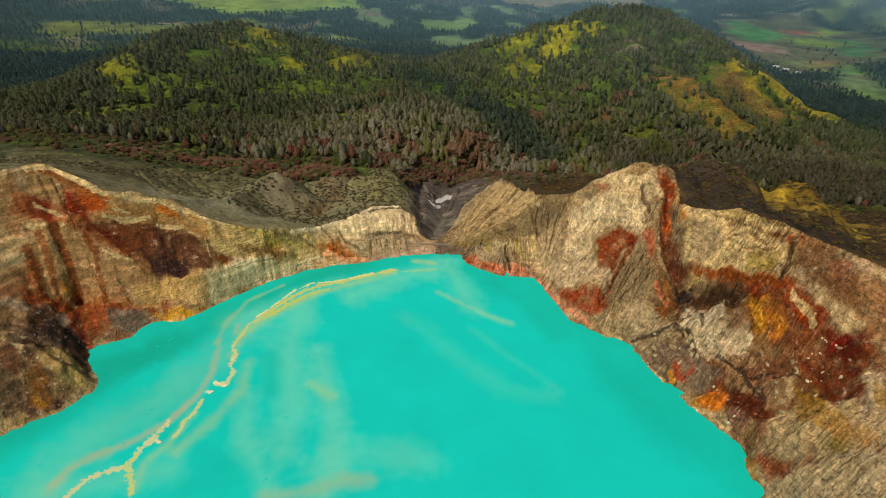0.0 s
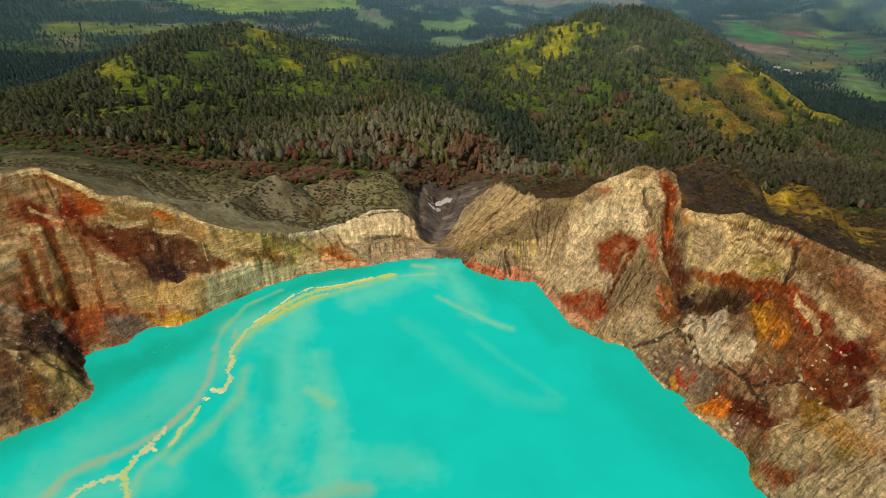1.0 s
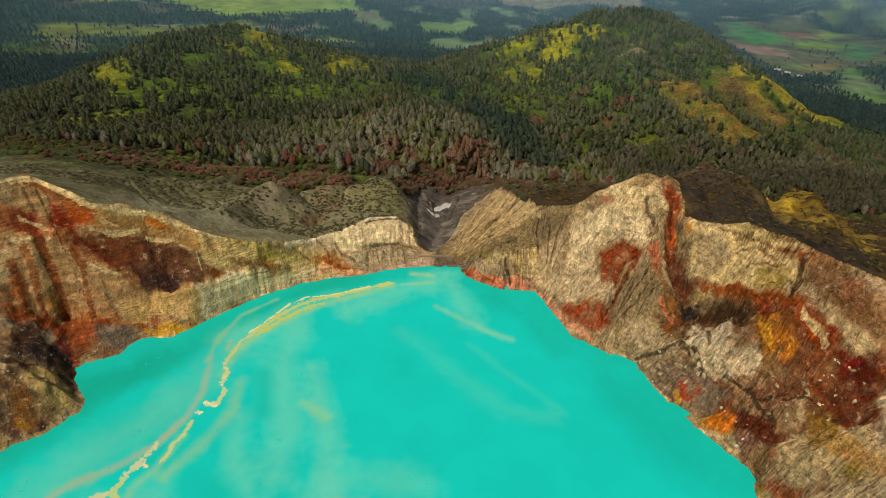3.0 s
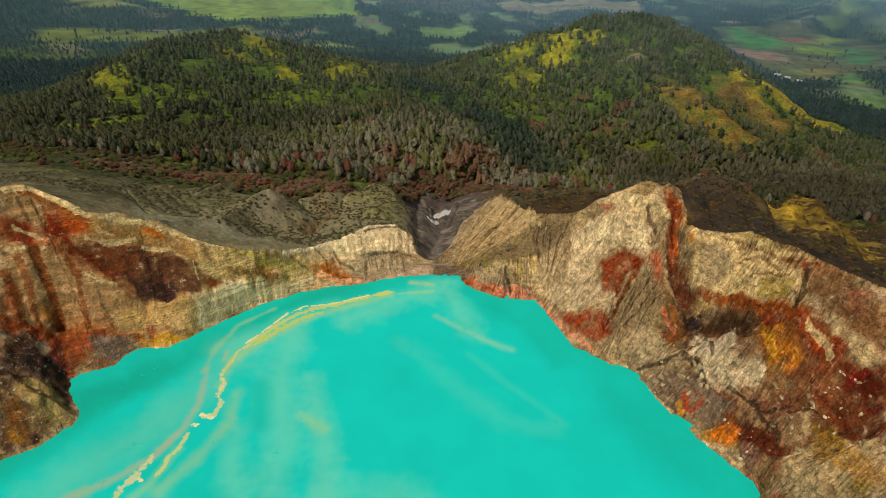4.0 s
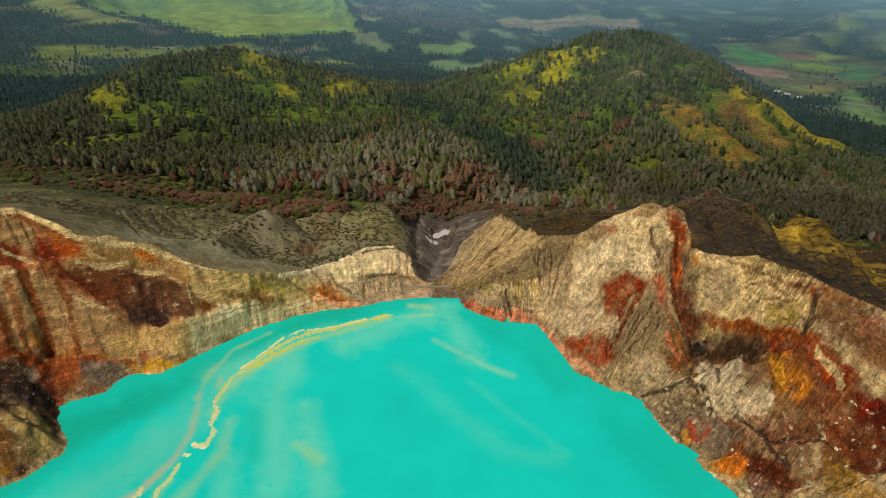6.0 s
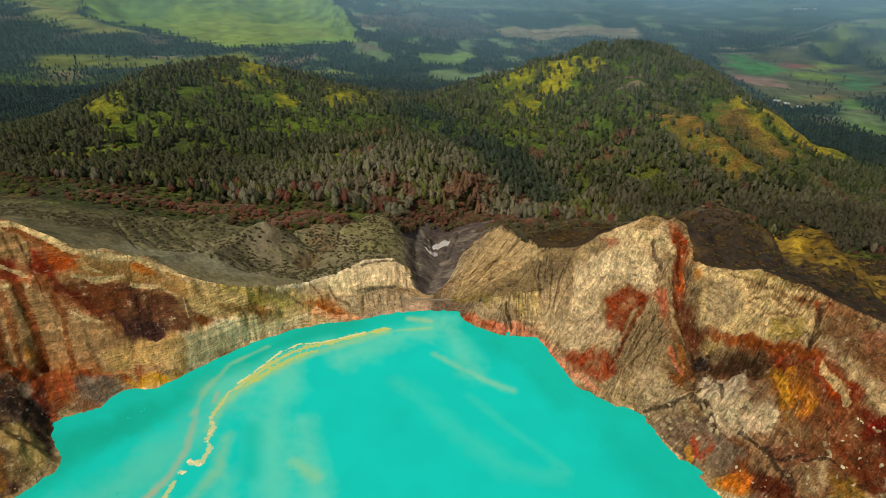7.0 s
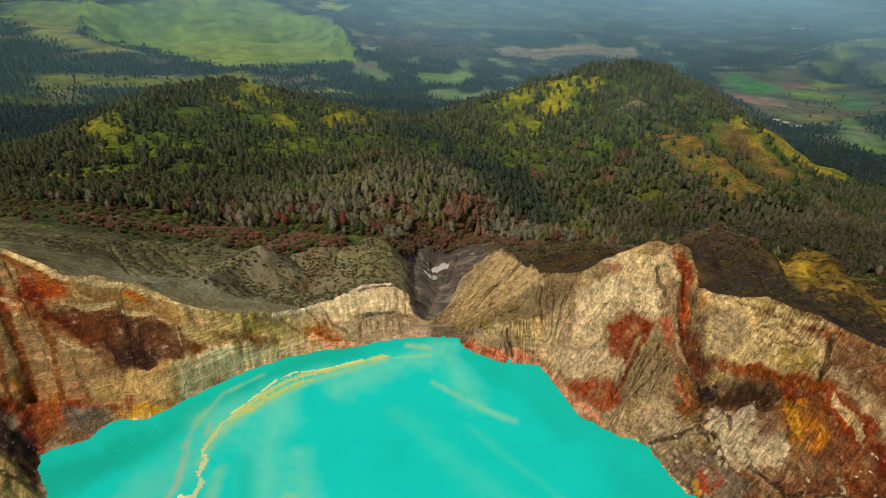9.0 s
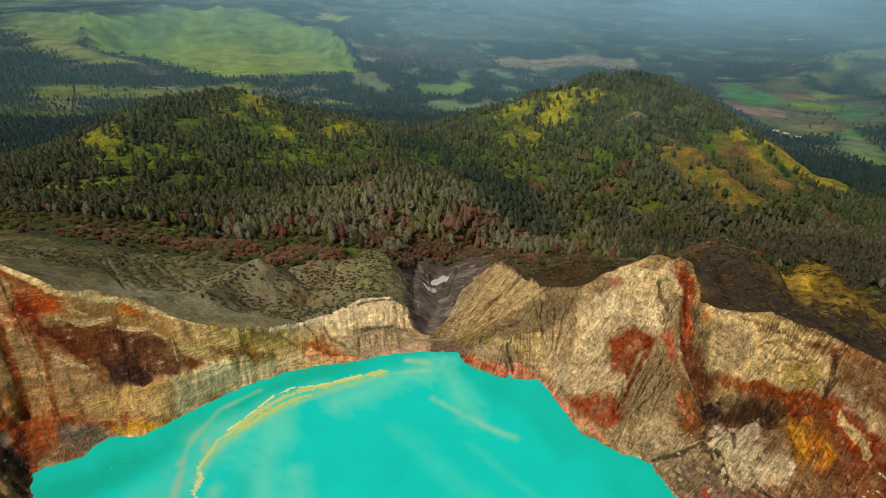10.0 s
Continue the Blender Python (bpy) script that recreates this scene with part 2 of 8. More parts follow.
def land(x, y):
    """Height of the ground, with gullies, ledges and lumps. Also the wall mask, the way along the shore and the distance to it."""
    h = bare(x, y)
    rock = inside(x, y, CRATER)
    d, s = nearest(x, y, SHORE, True)
    c = np.minimum(nearest(x, y, CREST_L)[0], nearest(x, y, CREST_R)[0])
    dry = np.maximum(smooth(h, 0.3, 6), smooth(y, 585, 600))
    wall = np.where(rock, dry, 0)
    fan = smooth(y, 556, 580) * smooth(x, -5, 5) * (1 - smooth(x, 95, 125))
    s = s * (1 - fan) + fan * (1480 - 75 * np.arctan2(y - 556, x - 4))
    warp = 9 * fbm(x, y, 60, 3, 3)
    flute = ridged(s + warp, d * 0.22, 26, 3, 1)
    small = ridged(s + 0.6 * warp, d * 0.14 + h * 0.03, 9, 2, 2)
    lumps = fbm(x, y, 16, 4, 4)
    crag = np.abs(fbm(x, y, 18, 3, 6, 0.6)) * 2.4 - 0.5
    ease = smooth(c, 0, 12) * 0.8 + 0.2
    ledge = ridged((h + 5 * fbm(x, y, 45, 2, 8)) / 1.0, s / 16, 8, 2, 5)
    rough = 0.55 + 0.45 * smooth(x, 100, 200)
    calm = 0.16 + 0.84 * smooth(x, -40, 10)
    gentle = smooth(d, 0, 25) * (1 - 0.5 * smooth(y, 575, 600))
    h = h + wall * ease * (0.35 + 0.65 * gentle) * (calm * (3.2 * flute - 1.9 * small) + 2.4 * fbm(x, y, 34, 3, 9) + 2.4 * calm * rough * crag + 1.2 * ledge)
    h = h + np.where(rock | (d < 14), 1.3, 0) * (1 - smooth(np.abs(d), 8, 20)) * fbm(x, y, 9, 3, 12)
    craggy = wall * smooth(x, 60, 130) * smooth(c, 2, 16) * gentle
    knolls = ridged(x + 0.5 * warp, y - 0.4 * warp, 34, 4, 14)
    step = (h + 6 * fbm(x, y, 30, 3, 15)) / 7.5
    tread = np.floor(step) + smooth(step - np.floor(step), 0.25, 0.75)
    h = h + craggy * (3.0 * knolls + 0.55 * 7.5 * (tread - step) + 1.3 * np.abs(fbm(x, y, 7, 3, 16, 0.6)) * 2)
    h = h + wall * smooth(-x, 20, 60) * smooth(c, 2, 14) * gentle * 0.4 * 7.5 * (tread - step)
    h = h + wall * fan * smooth(c, 1, 14) * 2.6 * ridged(s * 1.0 + 0.3 * warp, d * 0.05, 11, 2, 18)
    for depth, width, way in CUTS:
        near, dist = chain_distance(np.c_[x, y], way, width * 2.5)
        h[near] -= depth * np.exp(-((dist / width) ** 1.5) * 1.4) * (0.9 + 0.4 * lumps[near])
    out = np.where(rock, 0, 1) * smooth(h, -400, -380) * smooth(np.hypot(x, y - 250), 250, 300)
    far = smooth(y, 1500, 2600)
    h = h + inside(x, y, [(-60, 600), (-60, 860), (60, 920), (140, 860), (50, 770), (10, 620)]) * 1.6 * fbm(x, y, 13, 3, 51)
    slope = out * (1 - far) * smooth(y, 560, 800)
    h = h + slope * (np.where(y > 1050, 13, 8) * ridged(x, y, 170, 4, 21) + 2.5 * fbm(x, y, 40, 3, 22))
    h = h + out * (1 - smooth(y, 640, 900)) * (np.where(x > 60, 11.0, 1.0) * ridged(x - 0.5 * y, y * 0.35, 48, 3, 31) + np.where(x > 60, 1.4, 0.45) * fbm(x, y, 14, 3, 32)) * smooth(c, 0, 25)
    h = h + out * far * (np.where(x < -250, 9, 20) * ridged(x, y, 360, 4, 41) + 3 * fbm(x, y, 90, 3, 42))
    return h, wall, s, d

# ---- single gullies, cracks and ribs: depth, half width, then the way in plan ----


def cut(depth, width, *way):
    CUTS.append((depth, width, np.array(way, float)))


cut(12.0, 9.1, (194, 552), (197, 538), (196, 516), (193, 500), (194, 483), (196, 467))
cut(6.0, 4.5, (175, 539), (177, 528), (182, 518))
cut(5.2, 3.9, (182, 518), (176, 513), (172, 511))
cut(5.2, 3.9, (160, 510), (152, 495), (145, 481), (141, 474))
cut(5.2, 3.9, (181, 498), (183, 470), (188, 449))
cut(4.5, 3.2, (62, 551), (64, 536))
cut(4.5, 3.2, (29, 564), (39, 557), (60, 554))
cut(3.4, 1.7, (162, 499), (150, 488), (140, 474))
cut(3.4, 1.6, (164, 501), (152, 487), (141, 475))
cut(2.7, 1.3, (163, 497), (153, 484), (146, 475))
cut(4.0, 1.4, (164, 496), (156, 486), (147, 473))
cut(4.5, 1.4, (169, 500), (160, 481), (151, 470))
cut(3.0, 1.4, (170, 500), (160, 484), (153, 470))
cut(2.7, 1.5, (170, 497), (163, 484), (156, 469))
cut(4.0, 1.6, (174, 500), (164, 479), (160, 466))
cut(4.5, 1.5, (175, 498), (169, 479), (161, 462))
cut(4.1, 1.5, (175, 494), (171, 477), (165, 464))
cut(2.8, 1.8, (177, 495), (172, 477), (168, 461))
cut(4.5, 1.6, (179, 496), (178, 477), (170, 458))
cut(3.0, 2.0, (65, 720), (43, 753), (16, 691))
cut(2.8, 2.0, (68, 693), (45, 695), (24, 666))
cut(3.6, 1.6, (68, 682), (48, 674), (23, 650))
cut(3.0, 1.6, (78, 671), (51, 661), (31, 637))
cut(3.6, 1.9, (75, 663), (53, 667), (32, 629))
cut(4.6, 2.0, (83, 653), (59, 630), (38, 617))
cut(3.7, 2.3, (83, 638), (65, 646), (41, 607))
cut(3.4, 1.6, (87, 618), (65, 615), (47, 592))
cut(3.3, 1.6, (89, 609), (71, 606), (46, 583))
cut(3.1, 1.9, (89, 590), (70, 592), (48, 570))
cut(4.0, 1.9, (92, 586), (75, 586), (49, 562))
cut(4.6, 1.6, (97, 584), (72, 584), (57, 562))
cut(3.9, 2.1, (101, 582), (79, 574), (58, 560))
cut(4.2, 2.0, (101, 578), (83, 571), (65, 558))
cut(3.8, 2.2, (105, 579), (87, 569), (64, 558))
cut(3.7, 2.1, (109, 575), (87, 566), (69, 554))
cut(-1.9, 4.2, (74, 684), (44, 669), (23, 652))
cut(-2.7, 4.3, (85, 657), (59, 645), (34, 616))
cut(-2.2, 4.0, (87, 622), (66, 607), (42, 595))
cut(-2.5, 4.4, (96, 581), (77, 577), (61, 565))
cut(-2.0, 3.2, (107, 577), (88, 571), (65, 556))
cut(2.6, 1.5, (87, 579), (91, 565), (94, 553))
cut(3.6, 1.5, (86, 586), (90, 567), (94, 551))
cut(2.9, 1.8, (94, 579), (100, 561), (99, 548))
cut(2.9, 1.5, (97, 576), (96, 563), (100, 549))
cut(3.0, 1.5, (103, 573), (103, 562), (103, 547))
cut(3.2, 1.9, (106, 574), (104, 563), (105, 545))
cut(3.3, 1.4, (109, 573), (109, 558), (106, 544))
cut(3.7, 1.8, (112, 569), (107, 559), (109, 545))
cut(2.4, 1.5, (121, 565), (115, 552), (114, 541))
cut(3.5, 1.4, (120, 563), (119, 549), (114, 541))
cut(2.8, 1.5, (132, 551), (134, 545), (135, 535))
cut(2.6, 1.6, (135, 548), (136, 542), (138, 536))
cut(3.5, 1.4, (138, 547), (140, 540), (141, 532))
cut(3.3, 1.3, (142, 544), (142, 537), (144, 533))
cut(3.1, 1.6, (145, 543), (144, 535), (147, 530))
cut(3.7, 1.4, (149, 541), (148, 534), (150, 528))
cut(3.3, 1.4, (154, 537), (155, 530), (155, 525))
cut(4.1, 1.5, (156, 535), (156, 529), (157, 525))
cut(3.5, 1.4, (159, 534), (156, 530), (159, 522))
cut(2.4, 1.6, (162, 532), (162, 526), (162, 522))
cut(3.7, 1.6, (165, 531), (163, 524), (165, 519))
cut(3.3, 1.8, (167, 529), (169, 523), (167, 519))
cut(3.2, 1.5, (170, 527), (171, 521), (169, 516))
cut(3.1, 1.8, (174, 526), (172, 519), (172, 514))
cut(2.4, 1.5, (116, 561), (115, 542), (115, 528))
cut(3.3, 1.5, (119, 563), (119, 545), (118, 524))
cut(2.4, 1.5, (121, 562), (119, 543), (120, 523))
cut(3.4, 1.5, (127, 561), (126, 543), (128, 525))
cut(2.9, 2.0, (129, 562), (131, 539), (130, 520))
cut(1.9, 1.7, (131, 554), (133, 539), (132, 522))
cut(1.9, 1.4, (134, 553), (136, 537), (136, 516))
cut(1.9, 2.5, (120, 533), (124, 518), (125, 502))
cut(2.3, 2.8, (123, 532), (128, 516), (127, 501))
cut(2.5, 2.6, (126, 532), (131, 514), (131, 501))
cut(2.0, 2.1, (131, 530), (133, 510), (134, 500))
cut(1.8, 2.2, (136, 525), (135, 510), (139, 495))
cut(2.0, 2.2, (139, 527), (141, 508), (141, 497))
cut(7.5, 5.2, (200, 457), (228, 426), (244, 406))
cut(7.5, 10.4, (195, 449), (207, 436), (226, 417))
cut(5.2, 3.2, (259, 423), (252, 411))
cut(3.8, 2.6, (258, 405), (272, 400), (281, 389))
cut(3.0, 2.6, (264, 397), (275, 374))
cut(6.0, 7.8, (252, 389), (259, 367), (265, 350))
cut(-4.5, 6.5, (249, 396), (251, 380), (248, 370))
cut(-4.5, 5.2, (258, 404), (266, 382), (275, 358))
cut(4.5, 3.9, (183, 435), (203, 431), (216, 413))
cut(5.2, 3.9, (184, 418), (202, 402), (208, 390))
cut(4.5, 3.9, (149, 444), (179, 439), (200, 432))
cut(4.5, 3.9, (182, 391), (223, 361), (244, 355))
cut(5.2, 5.2, (211, 361), (230, 335))
cut(4.5, 3.9, (222, 389), (238, 365), (250, 349))
cut(4.5, 3.9, (260, 349), (259, 324), (259, 313))
cut(3.8, 3.2, (233, 408), (233, 386))
cut(3.8, 3.2, (242, 396), (244, 375))
cut(2.3, 2.9, (233, 407), (233, 396), (234, 384))
cut(2.4, 3.3, (235, 405), (236, 392), (236, 382))
cut(3.4, 2.4, (238, 403), (237, 392), (239, 381))
cut(2.2, 2.8, (241, 398), (244, 387), (242, 378))
cut(2.8, 2.6, (244, 395), (243, 387), (245, 375))
cut(2.6, 3.1, (248, 394), (246, 386), (248, 373))
cut(3.1, 3.2, (212, 494), (215, 478), (209, 464))
cut(2.6, 3.7, (216, 490), (217, 470), (213, 460))
cut(2.8, 3.6, (224, 485), (222, 466), (219, 452))
cut(3.8, 2.9, (229, 473), (228, 455), (225, 446))
cut(3.5, 2.5, (233, 468), (232, 449), (229, 440))
cut(2.2, 3.1, (241, 447), (244, 436), (238, 428))
cut(3.4, 3.7, (247, 445), (246, 434), (242, 422))
cut(3.0, 3.1, (251, 440), (251, 428), (246, 420))
cut(1.9, 2.1, (230, 465), (250, 438), (268, 411))
cut(2.5, 1.9, (228, 461), (246, 436), (260, 417))
cut(1.8, 2.5, (227, 453), (244, 432), (255, 417))
cut(2.5, 2.0, (227, 447), (238, 431), (250, 419))
cut(-4.5, 5.2, (140, 573), (161, 549), (177, 539), (195, 529))
cut(-5.2, 7.8, (203, 419), (198, 419))
cut(-6.0, 9.1, (207, 403), (215, 405))
cut(-4.5, 7.8, (224, 403), (227, 392))
cut(-4.5, 6.5, (201, 428), (205, 422))
cut(-4.5, 7.8, (169, 448), (161, 447))
cut(-4.5, 7.8, (191, 404), (196, 402))
cut(-4.5, 7.8, (240, 349), (243, 340))
cut(-3.8, 6.5, (179, 434), (183, 427))
cut(-4.5, 6.5, (186, 431), (190, 424))
cut(1.8, 1.3, (223, 481), (241, 449), (263, 428))
cut(1.8, 1.3, (225, 475), (241, 446), (264, 422))
cut(1.8, 1.3, (226, 467), (241, 444), (265, 415))
cut(1.8, 1.3, (227, 461), (241, 440), (266, 409))
cut(1.8, 1.3, (229, 455), (240, 436), (268, 403))
cut(1.8, 1.3, (230, 449), (240, 433), (269, 398))
cut(2.4, 2.3, (-329, 482), (-247, 502), (-150, 529))
cut(2.4, 2.3, (-327, 476), (-270, 489), (-208, 506))
cut(2.4, 2.3, (-328, 461), (-265, 478), (-195, 498))
cut(2.4, 2.3, (-276, 484), (-240, 492), (-199, 499))
cut(2.4, 2.3, (-309, 463), (-273, 469), (-235, 476))
cut(2.4, 2.3, (-328, 467), (-308, 474), (-287, 480))
cut(3.9, 3.9, (-310, 466), (-303, 461), (-296, 450))
cut(3.6, 3.9, (-290, 476), (-288, 467), (-282, 455))
cut(3.9, 3.9, (-321, 457), (-315, 444), (-305, 431))
cut(3.3, 3.9, (-273, 473), (-266, 465), (-257, 456))
cut(3.0, 3.2, (-300, 472), (-296, 465))
cut(3.3, 3.9, (-246, 483), (-241, 476), (-239, 471))
cut(3.0, 3.2, (-228, 493), (-222, 479))
cut(3.3, 3.9, (-211, 498), (-202, 490), (-187, 494))
cut(3.6, 3.9, (-324, 437), (-317, 424))
cut(4.5, 5.2, (-294, 440), (-284, 417))
cut(4.5, 5.2, (-312, 415), (-297, 421), (-282, 415))
cut(4.5, 5.2, (-301, 380), (-288, 386), (-271, 382))
cut(-4.5, 6.5, (-292, 400), (-275, 381), (-265, 376))
cut(3.0, 3.9, (-324, 479), (-315, 475))
cut(3.0, 3.2, (-305, 489), (-303, 481))
cut(3.0, 3.9, (-191, 511), (-179, 511), (-171, 508))
cut(3.6, 3.9, (-156, 526), (-151, 525))
cut(3.6, 3.9, (-118, 551), (-111, 545))
cut(-3.0, 5.2, (-179, 503), (-164, 513))
cut(1.9, 1.2, (-64, 571), (-62, 570), (-63, 563))
cut(2.9, 1.5, (-63, 572), (-61, 567), (-61, 563))
cut(2.2, 1.5, (-61, 572), (-58, 568), (-60, 563))
cut(2.6, 1.5, (-58, 573), (-61, 571), (-56, 565))
cut(1.8, 1.6, (-56, 575), (-52, 572), (-54, 565))
cut(2.0, 1.6, (-53, 575), (-52, 572), (-52, 567))
cut(2.2, 1.2, (-50, 577), (-51, 570), (-49, 567))
cut(3.1, 1.4, (-49, 578), (-49, 571), (-48, 568))
cut(1.7, 1.3, (-46, 579), (-44, 573), (-45, 568))
cut(1.7, 1.4, (-44, 582), (-44, 576), (-43, 570))
cut(2.9, 1.4, (-41, 583), (-43, 576), (-40, 571))
cut(2.1, 1.2, (-39, 585), (-37, 571), (-38, 570))
cut(1.9, 1.8, (-98, 567), (-95, 566), (-91, 564))
cut(1.2, 1.6, (-99, 566), (-97, 564), (-93, 564))
cut(1.2, 1.3, (-89, 570), (-87, 567), (-84, 566))
cut(1.4, 1.8, (-80, 575), (-76, 570), (-75, 569))
cut(1.3, 1.7, (-73, 578), (-68, 576), (-69, 572))
cut(1.1, 1.4, (-68, 582), (-66, 578), (-64, 574))
cut(1.2, 1.5, (-61, 586), (-60, 581), (-58, 576))
cut(1.3, 1.7, (-52, 593), (-51, 586), (-50, 582))
cut(1.6, 1.8, (-47, 595), (-47, 593), (-46, 584))
cut(1.9, 1.5, (-43, 599), (-42, 592), (-43, 586))
cut(1.5, 1.6, (-37, 606), (-35, 600), (-37, 589))
cut(1.8, 1.8, (-28, 635), (-29, 601), (-28, 593))
cut(2.8, 2.1, (-151, 530), (-151, 527), (-148, 525))
cut(1.6, 2.6, (-149, 530), (-147, 531), (-147, 526))
cut(1.8, 2.2, (-143, 533), (-138, 536), (-141, 529))
cut(2.0, 2.8, (-137, 539), (-134, 538), (-136, 533))
cut(2.1, 2.5, (-135, 540), (-132, 538), (-133, 536))
cut(2.2, 2.1, (-128, 545), (-130, 541), (-127, 538))
cut(1.6, 2.6, (-123, 549), (-124, 544), (-122, 540))
cut(1.7, 2.4, (-119, 551), (-119, 546), (-118, 543))
cut(2.4, 2.5, (-114, 553), (-109, 554), (-113, 544))
cut(3.6, 2.6, (-111, 559), (-92, 563), (-71, 567), (-41, 585), (-16, 589))
cut(4.5, 2.6, (-67, 569), (-66, 558))
cut(3.0, 2.6, (-96, 559), (-91, 551))
cut(-13.5, 16.9, (408, 1241), (445, 1236), (474, 1191), (504, 1134), (531, 1094))
cut(-10.5, 15.6, (586, 1396), (612, 1329), (694, 1337), (932, 1605), (959, 1530))
cut(13.5, 20.8, (503, 1265), (542, 1214), (588, 1160))
cut(10.5, 18.2, (402, 1172), (451, 1126), (485, 1077))
cut(3.4, 2.5, (-315, 626), (-276, 572), (-250, 539))
cut(3.6, 2.5, (-311, 632), (-267, 563), (-244, 543))
cut(2.9, 2.8, (-302, 641), (-263, 584), (-239, 558))
cut(2.7, 2.7, (-287, 646), (-254, 593), (-233, 577))
cut(3.0, 3.1, (-277, 652), (-248, 622), (-218, 582))
cut(2.9, 2.8, (-269, 655), (-242, 626), (-219, 598))
cut(2.5, 2.9, (-252, 652), (-231, 629), (-204, 601))
cut(-3.8, 4.5, (-311, 656), (-284, 672), (-254, 667), (-230, 724))
cut(-4.5, 5.2, (-259, 505), (-230, 515), (-211, 562), (-200, 622), (-188, 642))
cut(9.0, 9.1, (-132, 628), (-120, 675), (-114, 717), (-94, 764))
cut(6.0, 6.5, (-30, 868), (-28, 737), (-22, 640))
cut(2.7, 2.4, (-21, 869), (-15, 835), (-10, 737))
cut(3.4, 3.0, (-10, 864), (-9, 841), (-5, 736))
cut(2.3, 2.6, (0, 871), (1, 845), (-1, 759))
cut(3.3, 2.5, (18, 877), (13, 820), (8, 731))
cut(2.2, 2.1, (28, 856), (23, 798), (12, 717))
cut(2.3, 2.1, (30, 860), (21, 781), (12, 717))
cut(-33.0, 44.2, (-1305, 2618), (-1352, 2796), (-1329, 2928), (-1249, 3014), (-1110, 3078))
cut(-27.0, 36.4, (-1087, 3080), (-1008, 2968), (-1018, 2672))
cut(27.0, 44.2, (-1283, 2812), (-1125, 2735), (-948, 2649))
cut(-33.0, 46.8, (-519, 3092), (-454, 2975), (-319, 2535))
cut(27.0, 44.2, (-596, 3126), (-598, 2877), (-703, 2753))
cut(-24.0, 36.4, (-993, 3167), (-861, 3026), (-842, 2790))
cut(-15.0, 31.2, (-1551, 2743), (-1388, 2621), (-1188, 2450))
cut(-27.0, 39.0, (1547, 2927), (1713, 3150), (1878, 3318), (2076, 3387))
cut(24.0, 31.2, (1820, 3168), (1759, 2980))
cut(-10.5, 18.2, (240, 279), (260, 270))
cut(7.5, 5.2, (221, 297), (240, 292), (251, 286), (267, 276))
cut(4.5, 3.9, (-320, 379), (-306, 388), (-293, 398), (-279, 396))
cut(-4.5, 7.8, (-286, 376), (-271, 377))
cut(5.2, 3.9, (211, 367), (224, 352), (234, 327))
cut(4.5, 3.2, (216, 327), (222, 322), (225, 326))
cut(4.5, 3.9, (241, 298), (241, 288))
cut(3.8, 3.2, (186, 385), (203, 375), (228, 369))
cut(-4.5, 6.5, (255, 304), (268, 314))
cut(-4.5, 14.3, (-180, 637), (-166, 644))
cut(-7.5, 9.1, (-200, 568), (-194, 622), (-185, 644), (-174, 651))
cut(6.0, 13.0, (-174, 570), (-156, 619), (-134, 621))
cut(4.5, 10.4, (-160, 642), (-136, 634))
cut(-4.5, 7.8, (-129, 656), (-111, 695), (-100, 730))
cut(-3.8, 7.8, (-362, 628), (-320, 629), (-305, 666), (-258, 680), (-217, 723))
cut(8.1, 12.7, (285, 653), (265, 565), (252, 509))
cut(5.3, 11.0, (318, 673), (298, 581), (262, 483))
cut(8.9, 9.7, (445, 878), (302, 559), (279, 488))
cut(5.3, 10.5, (355, 665), (317, 554), (292, 489))
cut(7.3, 10.5, (364, 652), (350, 587), (295, 470))
cut(8.3, 11.9, (388, 662), (390, 623), (313, 472))
cut(7.8, 9.7, (499, 805), (400, 608), (359, 515))
# ribs, hollows and ledges of the crater walls
cut(-5, 5, (196, 556), (197, 537), (183, 510), (184, 493), (183, 464))
cut(-5, 5, (204, 512), (202, 487), (202, 466), (208, 455))
cut(6, 6, (203, 545), (199, 523), (195, 503), (197, 478), (200, 457))
cut(-4.5, 6, (138, 565), (132, 553), (119, 539), (108, 522))
cut(-4, 6, (157, 534), (139, 513), (132, 487))
cut(5, 5, (173, 509), (154, 488), (147, 480))
cut(4, 4, (177, 536), (178, 529), (183, 522))
cut(-4, 3.5, (142, 561), (160, 547), (177, 537), (193, 531))
cut(-4.5, 4, (204, 462), (221, 440), (239, 419), (252, 401))
cut(6, 8, (199, 449), (215, 435), (231, 423))
cut(4.5, 3, (259, 426), (254, 417), (248, 408))
cut(-5, 6, (251, 394), (256, 380), (261, 365), (260, 342))
cut(5, 7, (256, 369), (255, 346), (250, 335))
cut(5, 6, (226, 380), (231, 360), (233, 339))
cut(-4, 6, (219, 420), (211, 403), (214, 388))
cut(3.5, 4, (162, 438), (179, 428), (189, 424), (200, 427))
cut(3.5, 4, (189, 424), (198, 413), (199, 399))
cut(-4, 5, (197, 408), (204, 388), (212, 373))
cut(4, 4, (96, 581), (92, 567), (95, 542))
cut(-3.5, 4, (87, 588), (81, 571), (73, 555), (68, 546))
cut(-3.5, 4, (115, 569), (107, 556), (100, 537))
cut(3.5, 3, (62, 554), (64, 545), (67, 537))
cut(-3, 3, (32, 564), (46, 559), (63, 554))
cut(-3.5, 4, (-330, 461), (-313, 468), (-296, 476), (-278, 484), (-245, 498))
cut(3.5, 5, (-294, 478), (-270, 479), (-247, 479), (-219, 482))
cut(-3, 4, (-204, 501), (-172, 514), (-139, 531))
cut(3, 4, (-311, 468), (-305, 462), (-300, 453))
cut(3, 4, (-324, 452), (-316, 439))
cut(-3, 4, (-317, 464), (-310, 456), (-302, 444))
cut(-3, 4, (-290, 473), (-284, 464), (-278, 450))
